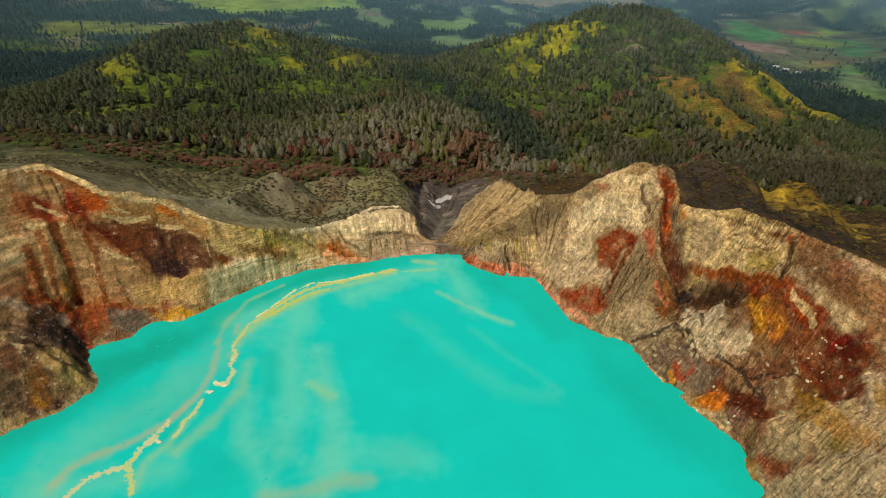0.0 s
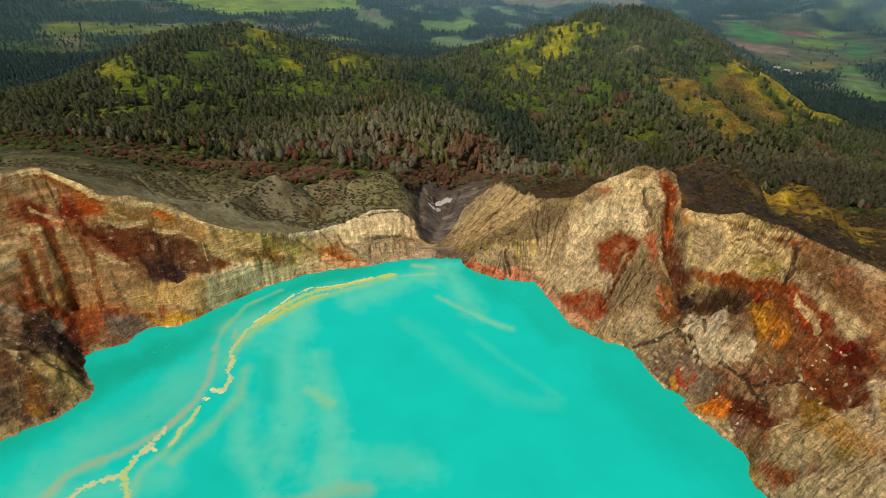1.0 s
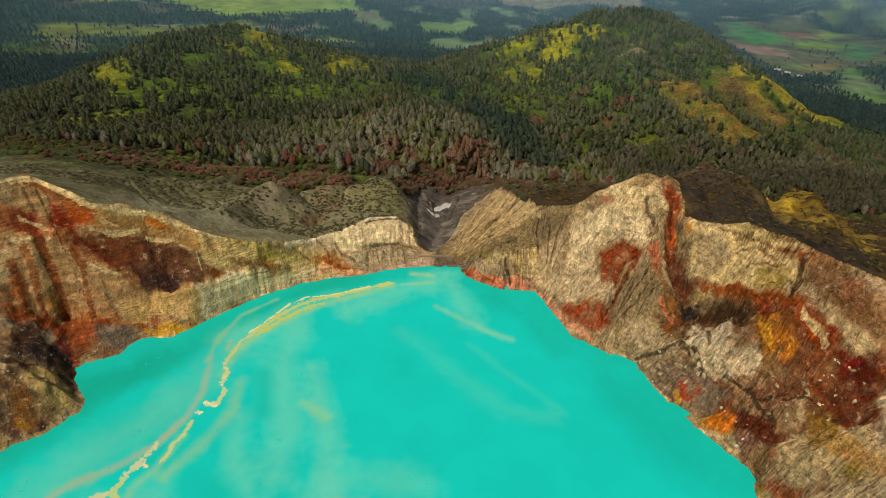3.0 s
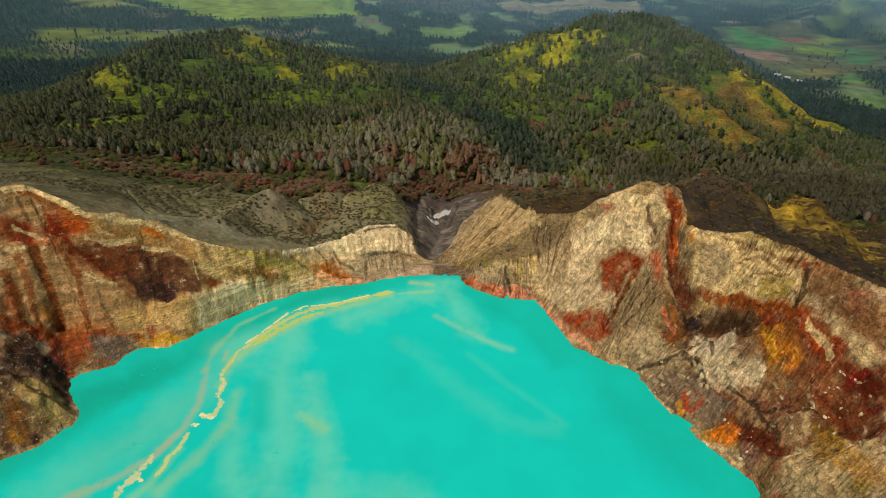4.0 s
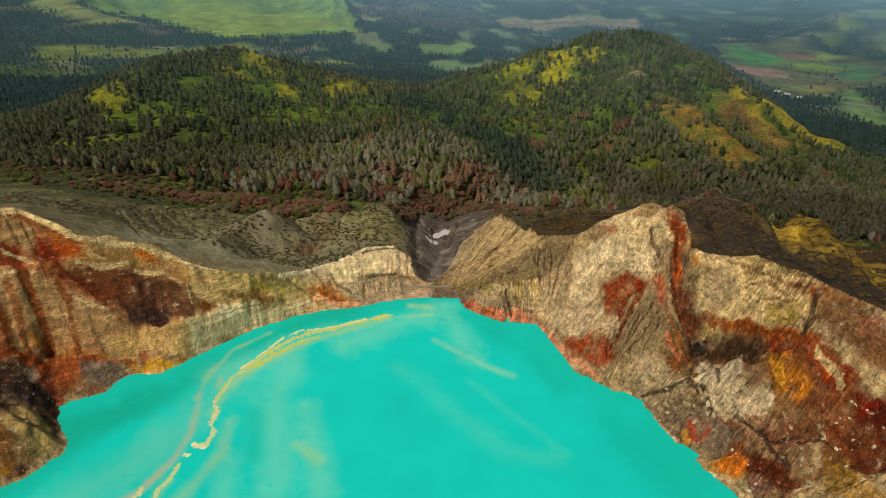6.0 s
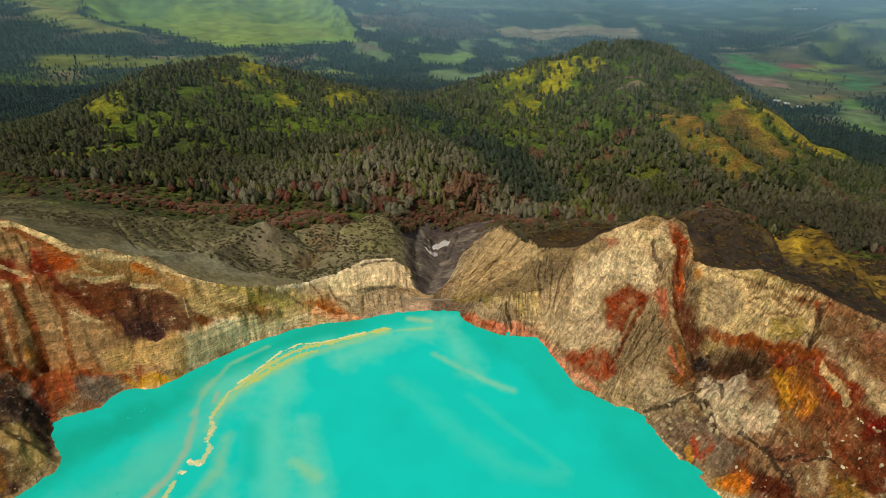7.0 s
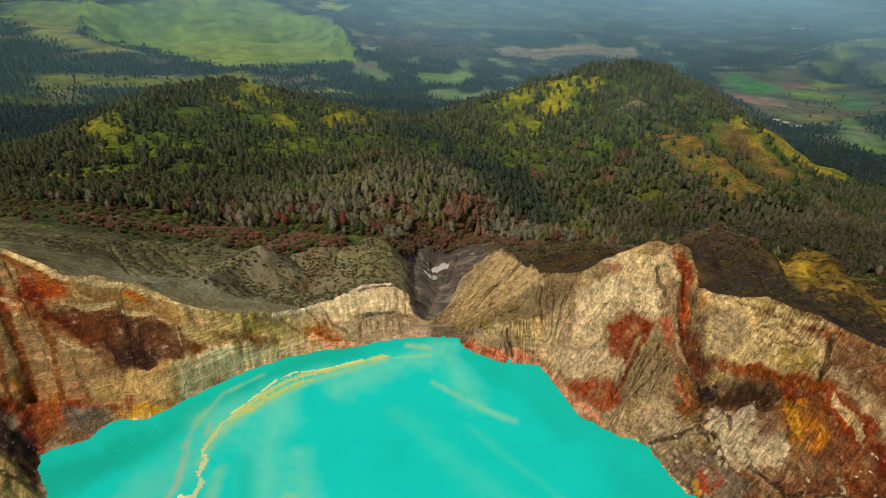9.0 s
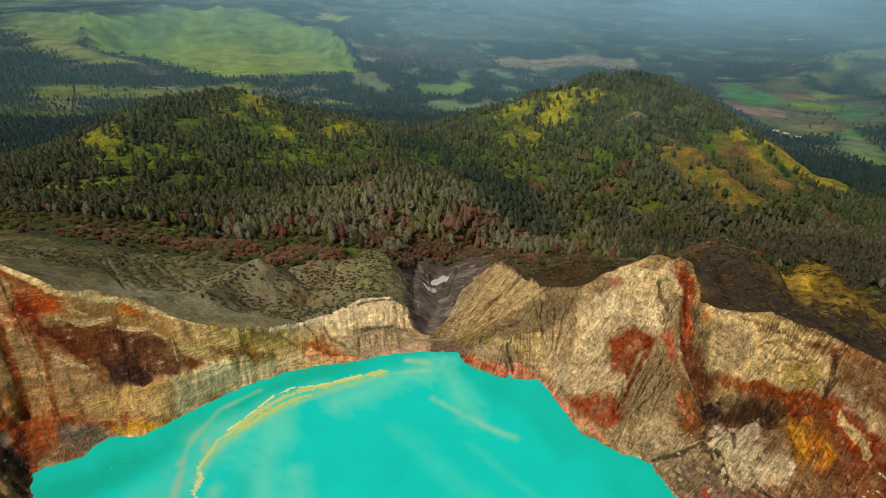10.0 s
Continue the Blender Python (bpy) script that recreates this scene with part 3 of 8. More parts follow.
# the meadow bowl with its rim, and the grassy hill across the plain
cut(-38, 55, (-1285, 2560), (-1340, 2700), (-1329, 2831), (-1138, 3029), (-896, 3167))
cut(34, 110, (-1180, 2680), (-1090, 2880))
cut(-22, 45, (-1130, 2960), (-1060, 2800), (-985, 2700))
cut(-34, 60, (-620, 3060), (-500, 2960), (-410, 2760), (-400, 2560))
cut(24, 70, (-700, 3000), (-640, 2760))
cut(-26, 50, (-1795, 2951), (-1600, 2930), (-1421, 2888), (-1340, 2760))
cut(-20, 40, (-1640, 2780), (-1450, 2600), (-1234, 2440), (-1000, 2330))
cut(22, 50, (-1560, 2860), (-1400, 2680), (-1280, 2540))
cut(-30, 55, (1400, 2900), (1560, 3010), (1690, 3100), (1843, 3124), (1990, 3200))
cut(26, 50, (1640, 3000), (1600, 2890))
cut(-24, 45, (1843, 3124), (1760, 2990), (1700, 2900))
# spurs and hollows of the right hill and of the outer slope
cut(-13.0, 17.0, (403, 1218), (439, 1221), (454, 1179), (483, 1140), (511, 1100), (530, 1068))
cut(10.0, 17.0, (490, 1240), (502, 1180), (530, 1120), (560, 1090))
cut(-9.0, 13.0, (562, 1343), (578, 1298), (604, 1266), (622, 1251))
cut(-10.0, 14.0, (608, 1310), (678, 1305), (738, 1296), (800, 1270))
cut(11.0, 20.0, (576, 1245), (616, 1200), (660, 1134))
cut(8.0, 13.0, (600, 1290), (640, 1262), (700, 1235))
cut(-15.0, 24.0, (486, 869), (430, 720), (402, 659), (375, 590))
cut(13.0, 20.0, (430, 800), (375, 700), (330, 600), (300, 530))
cut(-10.0, 17.0, (330, 800), (290, 690), (268, 600), (255, 530))
cut(12.0, 15.0, (262, 640), (240, 560), (229, 516))
cut(12.0, 22.0, (520, 820), (465, 680), (400, 560), (340, 460))
cut(-9.0, 16.0, (570, 780), (500, 660), (440, 560))

# ---- mineral stains and painted crevice shade on the crater walls: colour, half width, strength, then the way over the rock ----
STAINS_AND_SHADE = []


def stain_or_shade(colour, width, strength, *way):
    STAINS_AND_SHADE.append((colour, width, strength, np.array(way, float)))


stain_or_shade((0.61, 0.485, 0.262), 1.6, 0.85, (-329, 484, 128), (-314, 494, 124), (-296, 494, 114), (-277, 493, 102), (-259, 501, 94), (-237, 509, 85), (-218, 513, 75), (-200, 513, 67), (-180, 519, 54), (-159, 526, 46))
stain_or_shade((0.552, 0.423, 0.231), 0.9, 0.85, (-278, 484, 82), (-263, 488, 78), (-245, 498, 73))
stain_or_shade((0.552, 0.423, 0.231), 0.9, 0.85, (-241, 497, 70), (-222, 504, 62), (-208, 502, 55))
stain_or_shade((0.552, 0.423, 0.231), 0.9, 0.85, (-279, 472, 58), (-266, 473, 49), (-258, 474, 45))
stain_or_shade((0.552, 0.423, 0.231), 0.9, 0.85, (-323, 472, 98), (-314, 475, 93), (-306, 475, 91))
stain_or_shade((0.552, 0.423, 0.231), 0.9, 0.85, (-330, 461, 87), (-320, 464, 84), (-313, 468, 79), (-304, 471, 83))
stain_or_shade((0.552, 0.423, 0.231), 0.9, 0.85, (-204, 501, 51), (-200, 495, 40))
stain_or_shade((0.552, 0.423, 0.231), 0.9, 0.85, (-228, 512, 79), (-214, 513, 72), (-200, 510, 62))
stain_or_shade((0.552, 0.423, 0.231), 0.9, 0.85, (-271, 489, 89), (-259, 493, 82))
stain_or_shade((0.171, 0.045, 0.01), 4, 0.9, (-311, 468, 76), (-307, 464, 62), (-302, 458, 45), (-300, 453, 21), (-287, 430, 12))
stain_or_shade((0.171, 0.045, 0.01), 3, 0.7, (-320, 461, 80), (-315, 456, 63), (-311, 445, 44), (-305, 436, 30))
stain_or_shade((0.171, 0.045, 0.01), 5, 0.9, (-327, 451, 71), (-321, 443, 56), (-314, 430, 40))
stain_or_shade((0.171, 0.045, 0.01), 2.6, 0.7, (-284, 468, 55), (-283, 463, 42), (-279, 456, 31), (-275, 447, 20))
stain_or_shade((0.171, 0.045, 0.01), 2.4, 0.7, (-290, 473, 67), (-284, 470, 58))
stain_or_shade((0.114, 0.061, 0.026), 1.2, 0.7, (-321, 485, 119), (-315, 480, 106))
stain_or_shade((0.114, 0.061, 0.026), 1.2, 0.7, (-313, 488, 115), (-307, 483, 101))
stain_or_shade((0.376, 0.305, 0.061), 2.4, 0.6, (-180, 519, 54), (-159, 525, 41), (-130, 542, 25))
stain_or_shade((0.156, 0.07, 0.017), 1.6, 0.7, (-180, 510, 41), (-164, 516, 31), (-143, 529, 17))
stain_or_shade((0.701, 0.361, 0.195), 1.6, 0.85, (-112, 547, 7), (-91, 548, 3), (-71, 551, 0))
stain_or_shade((0.73, 0.658, 0.503), 1.2, 0.85, (-138, 540, 37), (-117, 559, 32), (-93, 572, 34), (-73, 588, 35), (-48, 607, 29), (-34, 611, 19))
stain_or_shade((0.107, 0.089, 0.065), 0.9, 0.85, (-71, 587, 34), (-53, 601, 30), (-36, 613, 21), (-31, 612, 15))
# dark lines on the cliff's ledge and cracks: their shade put into the colour
stain_or_shade((0.107, 0.089, 0.065), 0.8, 0.85, (-67, 572, 16), (-41, 587, 9), (-20, 591, 1))
stain_or_shade((0.127, 0.102, 0.07), 0.6, 0.7, (-66, 572, 13), (-64, 562, 5))
stain_or_shade((0.127, 0.102, 0.07), 0.6, 0.7, (-60, 574, 11), (-57, 562, 6))
stain_or_shade((0.127, 0.102, 0.07), 0.6, 0.7, (-54, 575, 10), (-51, 564, 4))
stain_or_shade((0.127, 0.102, 0.07), 0.6, 0.7, (-47, 577, 10), (-45, 565, 3))
stain_or_shade((0.127, 0.102, 0.07), 0.6, 0.7, (-41, 582, 6), (-39, 568, 2))
stain_or_shade((0.127, 0.102, 0.07), 0.6, 0.7, (-35, 583, 6), (-32, 568, 2))
stain_or_shade((0.114, 0.07, 0.026), 1, 0.7, (-112, 560, 27), (-104, 556, 21), (-102, 551, 12))
stain_or_shade((0.114, 0.07, 0.026), 1, 0.7, (-98, 564, 22), (-92, 558, 17), (-79, 557, 9))
stain_or_shade((0.188, 0.141, 0.061), 1, 0.7, (-151, 531, 40), (-130, 543, 29), (-119, 546, 15))
# dark lines down the fan's rills, painted as the shade in them
stain_or_shade((0.138, 0.107, 0.054), 0.8, 0.75, (66, 721, -9), (45, 681, -8), (26, 642, -5))
stain_or_shade((0.138, 0.107, 0.054), 0.8, 0.75, (74, 674, 15), (49, 651, 4), (28, 609, 5))
stain_or_shade((0.138, 0.107, 0.054), 0.8, 0.75, (85, 619, 40), (58, 616, 19), (36, 596, 11))
stain_or_shade((0.138, 0.107, 0.054), 0.8, 0.75, (96, 585, 55), (72, 585, 32), (40, 572, 17))
stain_or_shade((0.138, 0.107, 0.054), 0.8, 0.75, (91, 577, 44), (65, 567, 28), (39, 559, 17))
stain_or_shade((0.138, 0.107, 0.054), 0.8, 0.75, (59, 719, -12), (39, 677, -9))
stain_or_shade((0.138, 0.107, 0.054), 0.8, 0.75, (81, 653, 24), (54, 633, 11), (31, 600, 10))
stain_or_shade((0.138, 0.107, 0.054), 0.8, 0.75, (89, 588, 56), (65, 597, 28), (38, 582, 16))
stain_or_shade((0.138, 0.107, 0.054), 0.8, 0.75, (94, 580, 49), (91, 570, 36), (94, 548, 25))
stain_or_shade((0.138, 0.107, 0.054), 0.8, 0.75, (103, 568, 50), (101, 557, 39), (99, 540, 24))
stain_or_shade((0.138, 0.107, 0.054), 0.8, 0.75, (111, 560, 55), (107, 555, 41), (102, 538, 26))
stain_or_shade((0.138, 0.107, 0.054), 0.8, 0.75, (121, 555, 53), (111, 545, 38), (104, 534, 23))
stain_or_shade((0.138, 0.107, 0.054), 0.8, 0.75, (99, 580, 52), (96, 564, 41))
stain_or_shade((0.138, 0.107, 0.054), 0.8, 0.75, (117, 565, 59), (110, 555, 47))
stain_or_shade((0.429, 0.328, 0.084), 2.6, 0.7, (14, 582, 2), (35, 568, 13), (46, 558, 17))
stain_or_shade((0.376, 0.283, 0.061), 1.6, 0.7, (72, 555, 27), (75, 545, 14))
stain_or_shade((0.376, 0.283, 0.061), 1.4, 0.7, (85, 558, 32), (88, 546, 21))
# near-black line in a cut: painted shade
stain_or_shade((0.045, 0.027, 0.018), 1.1, 0.85, (62, 554, 18), (64, 547, 9), (67, 537, 2))
stain_or_shade((0.209, 0.036, 0.007), 1.8, 0.85, (169, 507, 51), (159, 498, 40), (153, 491, 29), (149, 484, 19))
stain_or_shade((0.687, 0.558, 0.314), 1.6, 0.85, (140, 562, 87), (160, 546, 99), (177, 537, 97), (193, 528, 92))
# dark line in the cut under the bulge: painted shade
stain_or_shade((0.091, 0.061, 0.045), 1.3, 0.85, (176, 537, 97), (178, 530, 86), (183, 523, 76))
stain_or_shade((0.552, 0.117, 0.018), 1.6, 0.85, (198, 522, 76), (196, 505, 69))
# shade between the ribs of the panel, painted as dark lines
stain_or_shade((0.089, 0.061, 0.032), 0.8, 0.85, (168, 501, 47), (156, 486, 33))
stain_or_shade((0.089, 0.061, 0.032), 0.8, 0.85, (176, 496, 50), (159, 479, 30))
stain_or_shade((0.089, 0.061, 0.032), 0.8, 0.85, (181, 490, 52), (165, 474, 34), (150, 468, 18))
stain_or_shade((0.089, 0.061, 0.032), 0.8, 0.85, (182, 479, 49), (168, 469, 32))
stain_or_shade((0.089, 0.061, 0.032), 0.8, 0.85, (162, 499, 39), (151, 488, 24))
stain_or_shade((0.434, 0.127, 0.061), 1.6, 0.85, (180, 463, 44), (186, 444, 36))
stain_or_shade((0.27, 0.209, 0.045), 1.6, 0.6, (228, 483, 105), (243, 451, 116), (252, 444, 117))
stain_or_shade((0.162, 0.068, 0.021), 0.9, 0.7, (229, 471, 100), (240, 450, 109), (256, 433, 113))
stain_or_shade((0.162, 0.068, 0.021), 0.9, 0.7, (228, 462, 92), (246, 438, 102))
stain_or_shade((0.162, 0.068, 0.021), 0.9, 0.7, (236, 465, 114), (249, 446, 117), (259, 434, 119))
stain_or_shade((0.162, 0.068, 0.021), 0.9, 0.7, (222, 487, 100), (236, 461, 109))
stain_or_shade((0.162, 0.068, 0.021), 0.9, 0.7, (231, 445, 92), (251, 431, 103))
# near-black line down a cut: painted shade
stain_or_shade((0.045, 0.027, 0.014), 1.7, 0.85, (260, 427, 107), (256, 419, 99), (248, 408, 92))
stain_or_shade((0.264, 0.06, 0.006), 1.3, 0.85, (207, 456, 64), (216, 446, 67), (227, 433, 73), (241, 415, 86), (249, 402, 94), (253, 390, 90), (259, 376, 87))
stain_or_shade((0.591, 0.44, 0.231), 1.8, 0.85, (251, 393, 88), (255, 381, 84), (259, 370, 78))
stain_or_shade((0.591, 0.314, 0.027), 2.4, 0.7, (234, 409, 68), (236, 393, 61))
# crevices in the rubble, their shade painted near-black
stain_or_shade((0.042, 0.026, 0.018), 1.3, 0.8, (162, 439, 2), (179, 430, 17), (189, 427, 29), (200, 429, 39))
stain_or_shade((0.042, 0.026, 0.018), 1.3, 0.8, (189, 427, 29), (198, 414, 30), (198, 399, 26))
stain_or_shade((0.042, 0.026, 0.018), 1.3, 0.8, (205, 433, 42), (205, 415, 41))
stain_or_shade((0.042, 0.026, 0.018), 1.3, 0.8, (210, 390, 31), (223, 371, 32), (230, 346, 30))
stain_or_shade((0.042, 0.026, 0.018), 1.3, 0.8, (221, 375, 33), (238, 359, 45), (247, 345, 55))
stain_or_shade((0.578, 0.27, 0.032), 1.5, 0.85, (182, 399, 6), (184, 392, 1))
stain_or_shade((0.658, 0.479, 0.279), 2, 0.85, (159, 431, 0), (169, 411, 0), (180, 389, -1), (186, 373, -1), (200, 361, 1), (211, 345, 0))
stain_or_shade((0.658, 0.479, 0.279), 1.5, 0.85, (134, 457, 1), (154, 443, 0))


# ---- soft washes of mineral colour under the faces, and near-black ones along gullies and hollows: colour, half width, strength, then the way over the rock ----
WASHES = []


def tinge(colour, width, strength, *way):
    WASHES.append((colour, width, strength, np.array(way, float)))


tinge((0.33, 0.14, 0.045), 26, 0.85, (-334, 466, 103), (-309, 470, 80), (-293, 463, 48), (-276, 451, 24))
tinge((0.2, 0.08, 0.035), 16, 0.8, (-324, 437, 57), (-307, 439, 34), (-283, 443, 19))
tinge((0.2, 0.1, 0.05), 16, 0.75, (-276, 478, 70), (-246, 482, 52), (-227, 481, 36))
tinge((0.4, 0.31, 0.16), 14, 0.7, (-247, 499, 78), (-207, 503, 55), (-171, 515, 36))
# cream wash, laid on strongly to offset teal light from the lake
tinge((0.6, 0.43, 0.22), 17, 0.85, (-218, 477, 28), (-179, 502, 24), (-138, 532, 18), (-111, 547, 12))
tinge((0.46, 0.38, 0.2), 14, 0.8, (-203, 504, 54), (-167, 519, 39), (-129, 542, 25))
tinge((0.5, 0.42, 0.27), 12, 0.7, (-226, 468, 17), (-202, 481, 19), (-168, 510, 13))
tinge((0.3, 0.16, 0.06), 20, 0.8, (-315, 486, 116), (-283, 488, 95), (-258, 494, 82), (-224, 501, 62))
tinge((0.36, 0.3, 0.18), 6, 0.8, (-395, 582, 82), (-367, 555, 94), (-294, 495, 114), (-259, 503, 95), (-221, 514, 77), (-195, 513, 63), (-162, 524, 50))
tinge((0.58, 0.48, 0.32), 11, 0.8, (-326, 479, 117), (-315, 482, 108), (-308, 479, 98))
tinge((0.29, 0.055, 0.008), 11, 0.95, (-328, 470, 102), (-312, 474, 93), (-294, 477, 84))
tinge((0.29, 0.055, 0.008), 10, 0.95, (-301, 484, 101), (-276, 490, 93))
tinge((0.28, 0.11, 0.02), 5, 0.8, (-322, 490, 127), (-309, 492, 118), (-287, 493, 106))
tinge((0.2, 0.05, 0.02), 8, 0.85, (-294, 477, 84), (-276, 478, 70), (-261, 477, 58))
tinge((0.32, 0.15, 0.03), 5, 0.7, (-276, 489, 92), (-258, 494, 82))
tinge((0.36, 0.09, 0.008), 6, 0.8, (-290, 486, 96), (-279, 488, 93))
tinge((0.45, 0.19, 0.02), 5, 0.8, (-294, 492, 108), (-283, 491, 102))
tinge((0.22, 0.08, 0.03), 4, 0.8, (-316, 489, 118), (-298, 491, 108))
tinge((0.45, 0.19, 0.02), 6, 0.8, (-242, 505, 83), (-230, 509, 76))
tinge((0.42, 0.28, 0.05), 5, 0.6, (-276, 488, 90), (-261, 493, 84))
tinge((0.27, 0.23, 0.09), 6, 0.6, (-262, 497, 90), (-249, 501, 83))
tinge((0.22, 0.08, 0.03), 5, 0.7, (-251, 498, 79), (-232, 503, 71), (-208, 506, 59))
tinge((0.055, 0.036, 0.027), 12, 0.85, (-287, 477, 77), (-258, 485, 67), (-220, 499, 54), (-203, 496, 43))
tinge((0.07, 0.035, 0.035), 13, 0.9, (-244, 480, 48), (-206, 490, 39))
tinge((0.07, 0.035, 0.035), 9, 0.8, (-257, 479, 59), (-243, 476, 39), (-222, 480, 34))
tinge((0.29, 0.055, 0.008), 7, 0.7, (-291, 478, 81), (-280, 477, 71), (-265, 477, 61))
tinge((0.58, 0.48, 0.32), 18, 0.75, (-321, 457, 73), (-302, 466, 67), (-281, 468, 50), (-273, 461, 34))
tinge((0.58, 0.48, 0.32), 10, 0.6, (-317, 443, 52), (-308, 442, 37))
tinge((0.22, 0.08, 0.03), 3.5, 0.85, (-310, 466, 77), (-303, 461, 55), (-299, 454, 27), (-291, 445, 23))
tinge((0.22, 0.08, 0.03), 3, 0.8, (-290, 476, 77), (-288, 469, 58))
tinge((0.22, 0.08, 0.03), 5, 0.8, (-324, 455, 74), (-319, 441, 53), (-311, 433, 38))
tinge((0.17, 0.09, 0.04), 3, 0.8, (-284, 472, 63), (-281, 462, 38))
tinge((0.42, 0.28, 0.05), 6, 0.6, (-307, 451, 41), (-302, 444, 27))
tinge((0.22, 0.08, 0.03), 4, 0.7, (-273, 469, 50), (-269, 461, 33), (-261, 456, 21))
tinge((0.17, 0.09, 0.04), 3, 0.7, (-300, 474, 83), (-297, 468, 66))
tinge((0.22, 0.08, 0.03), 6, 0.7, (-324, 437, 57), (-317, 424, 40))
tinge((0.55, 0.46, 0.34), 0.7, 0.7, (-326, 470, 101), (-316, 473, 96), (-305, 476, 90))
tinge((0.55, 0.46, 0.34), 0.7, 0.7, (-276, 484, 81), (-247, 496, 73), (-224, 502, 63), (-207, 502, 53), (-198, 498, 43))
tinge((0.55, 0.46, 0.34), 0.8, 0.7, (-328, 461, 86), (-312, 466, 79), (-298, 476, 84), (-290, 480, 85))
tinge((0.55, 0.46, 0.34), 0.6, 0.7, (-277, 472, 58), (-258, 474, 47))
tinge((0.42, 0.28, 0.05), 7, 0.75, (-254, 461, 22), (-234, 470, 24), (-218, 472, 17))
tinge((0.58, 0.48, 0.32), 7, 0.8, (-206, 480, 24), (-184, 495, 14), (-164, 512, 7))
tinge((0.78, 0.67, 0.48), 4.5, 0.9, (-181, 502, 28), (-162, 514, 11))
tinge((0.42, 0.28, 0.05), 4, 0.9, (-240, 457, 6), (-221, 457, 1), (-204, 470, 0))
tinge((0.78, 0.67, 0.48), 3, 0.7, (-246, 456, 8), (-234, 457, 4))
tinge((0.45, 0.19, 0.02), 6, 0.7, (-284, 450, 25), (-264, 451, 18), (-244, 459, 11))
tinge((0.22, 0.19, 0.15), 7, 0.8, (-270, 440, 11), (-260, 447, 11), (-250, 454, 9))
tinge((0.07, 0.035, 0.035), 6, 0.8, (-282, 428, 10), (-261, 433, 2))
tinge((0.22, 0.08, 0.03), 5, 0.7, (-275, 445, 18), (-284, 434, 15))
tinge((0.055, 0.036, 0.027), 15, 0.85, (-318, 426, 44), (-301, 437, 24))
tinge((0.07, 0.035, 0.035), 11, 0.9, (-312, 415, 32), (-284, 411, 8))
tinge((0.055, 0.036, 0.027), 8, 0.8, (-294, 430, 19), (-283, 418, 7))
tinge((0.27, 0.23, 0.09), 11, 0.75, (-284, 384, 19), (-269, 370, 5))
tinge((0.36, 0.3, 0.18), 7, 0.7, (-291, 392, 21), (-278, 385, 12))
tinge((0.27, 0.23, 0.09), 8, 0.7, (-293, 362, 14), (-278, 356, 4))
tinge((0.45, 0.19, 0.02), 4, 0.5, (-293, 357, 11), (-285, 357, 8))
tinge((0.55, 0.46, 0.34), 0.7, 0.7, (-307, 392, 33), (-298, 392, 27), (-294, 405, 18))
tinge((0.55, 0.46, 0.34), 0.7, 0.7, (-310, 411, 30), (-299, 416, 23), (-290, 418, 13))
tinge((0.22, 0.19, 0.15), 5, 0.8, (-266, 370, 2), (-273, 352, 0), (-291, 343, 1))
tinge((0.055, 0.036, 0.027), 10, 0.8, (-315, 415, 35), (-313, 386, 37))
tinge((0.45, 0.19, 0.02), 4, 0.75, (-159, 524, 39), (-151, 527, 28))
tinge((0.5, 0.42, 0.28), 6, 0.5, (-146, 533, 39), (-125, 547, 27))
tinge((0.55, 0.42, 0.22), 9, 0.7, (-203, 496, 43), (-191, 504, 43), (-159, 522, 32))
tinge((0.45, 0.19, 0.02), 5, 0.8, (-111, 552, 19), (-98, 552, 13), (-88, 550, 6))
tinge((0.17, 0.09, 0.04), 4, 0.7, (-125, 542, 18), (-108, 546, 9))
tinge((0.58, 0.33, 0.24), 2.5, 0.8, (-91, 548, 4), (-70, 551, 1))
tinge((0.22, 0.08, 0.03), 3, 0.8, (-198, 495, 39), (-182, 502, 29))
tinge((0.42, 0.28, 0.05), 4, 0.6, (-148, 524, 6), (-130, 534, 5))
tinge((0.17, 0.09, 0.04), 3, 0.6, (-163, 518, 31), (-125, 540, 14))
tinge((0.78, 0.67, 0.48), 8, 0.9, (-112, 562, 32), (-82, 577, 32), (-63, 593, 32), (-39, 608, 22))
tinge((0.78, 0.67, 0.48), 11, 0.9, (-72, 578, 26), (-34, 601, 13))
tinge((0.78, 0.67, 0.48), 6, 0.9, (-42, 600, 20), (-24, 608, 7))
tinge((0.5, 0.41, 0.27), 6, 0.7, (-66, 567, 14), (-38, 580, 6))
tinge((0.34, 0.28, 0.2), 7, 0.8, (-70, 554, 3), (-40, 567, 3))
tinge((0.3, 0.235, 0.19), 8, 0.9, (-29, 569, 2), (20, 572, 2))
tinge((0.58, 0.48, 0.32), 8, 0.8, (-158, 526, 47), (-129, 545, 32), (-106, 559, 26))
tinge((0.58, 0.48, 0.32), 9, 0.85, (-91, 557, 15), (-71, 566, 15), (-40, 573, 5))
tinge((0.58, 0.48, 0.32), 7, 0.7, (-187, 493, 16), (-161, 516, 8), (-130, 534, 5))
tinge((0.36, 0.33, 0.24), 5, 0.4, (-150, 533, 46), (-129, 547, 36), (-112, 562, 32))
tinge((0.78, 0.67, 0.48), 6.5, 0.95, (-185, 498, 29), (-173, 506, 21), (-160, 516, 8))
tinge((0.6, 0.5, 0.33), 5, 0.85, (-206, 478, 18), (-187, 492, 14), (-169, 508, 7))
tinge((0.27, 0.16, 0.07), 20, 0.8, (262, 423, 115), (269, 398, 114), (280, 371, 109))
tinge((0.3, 0.2, 0.08), 22, 0.6, (213, 481, 88), (243, 434, 101))
tinge((0.1, 0.055, 0.025), 15, 0.85, (189, 460, 45), (207, 439, 54), (227, 421, 69))
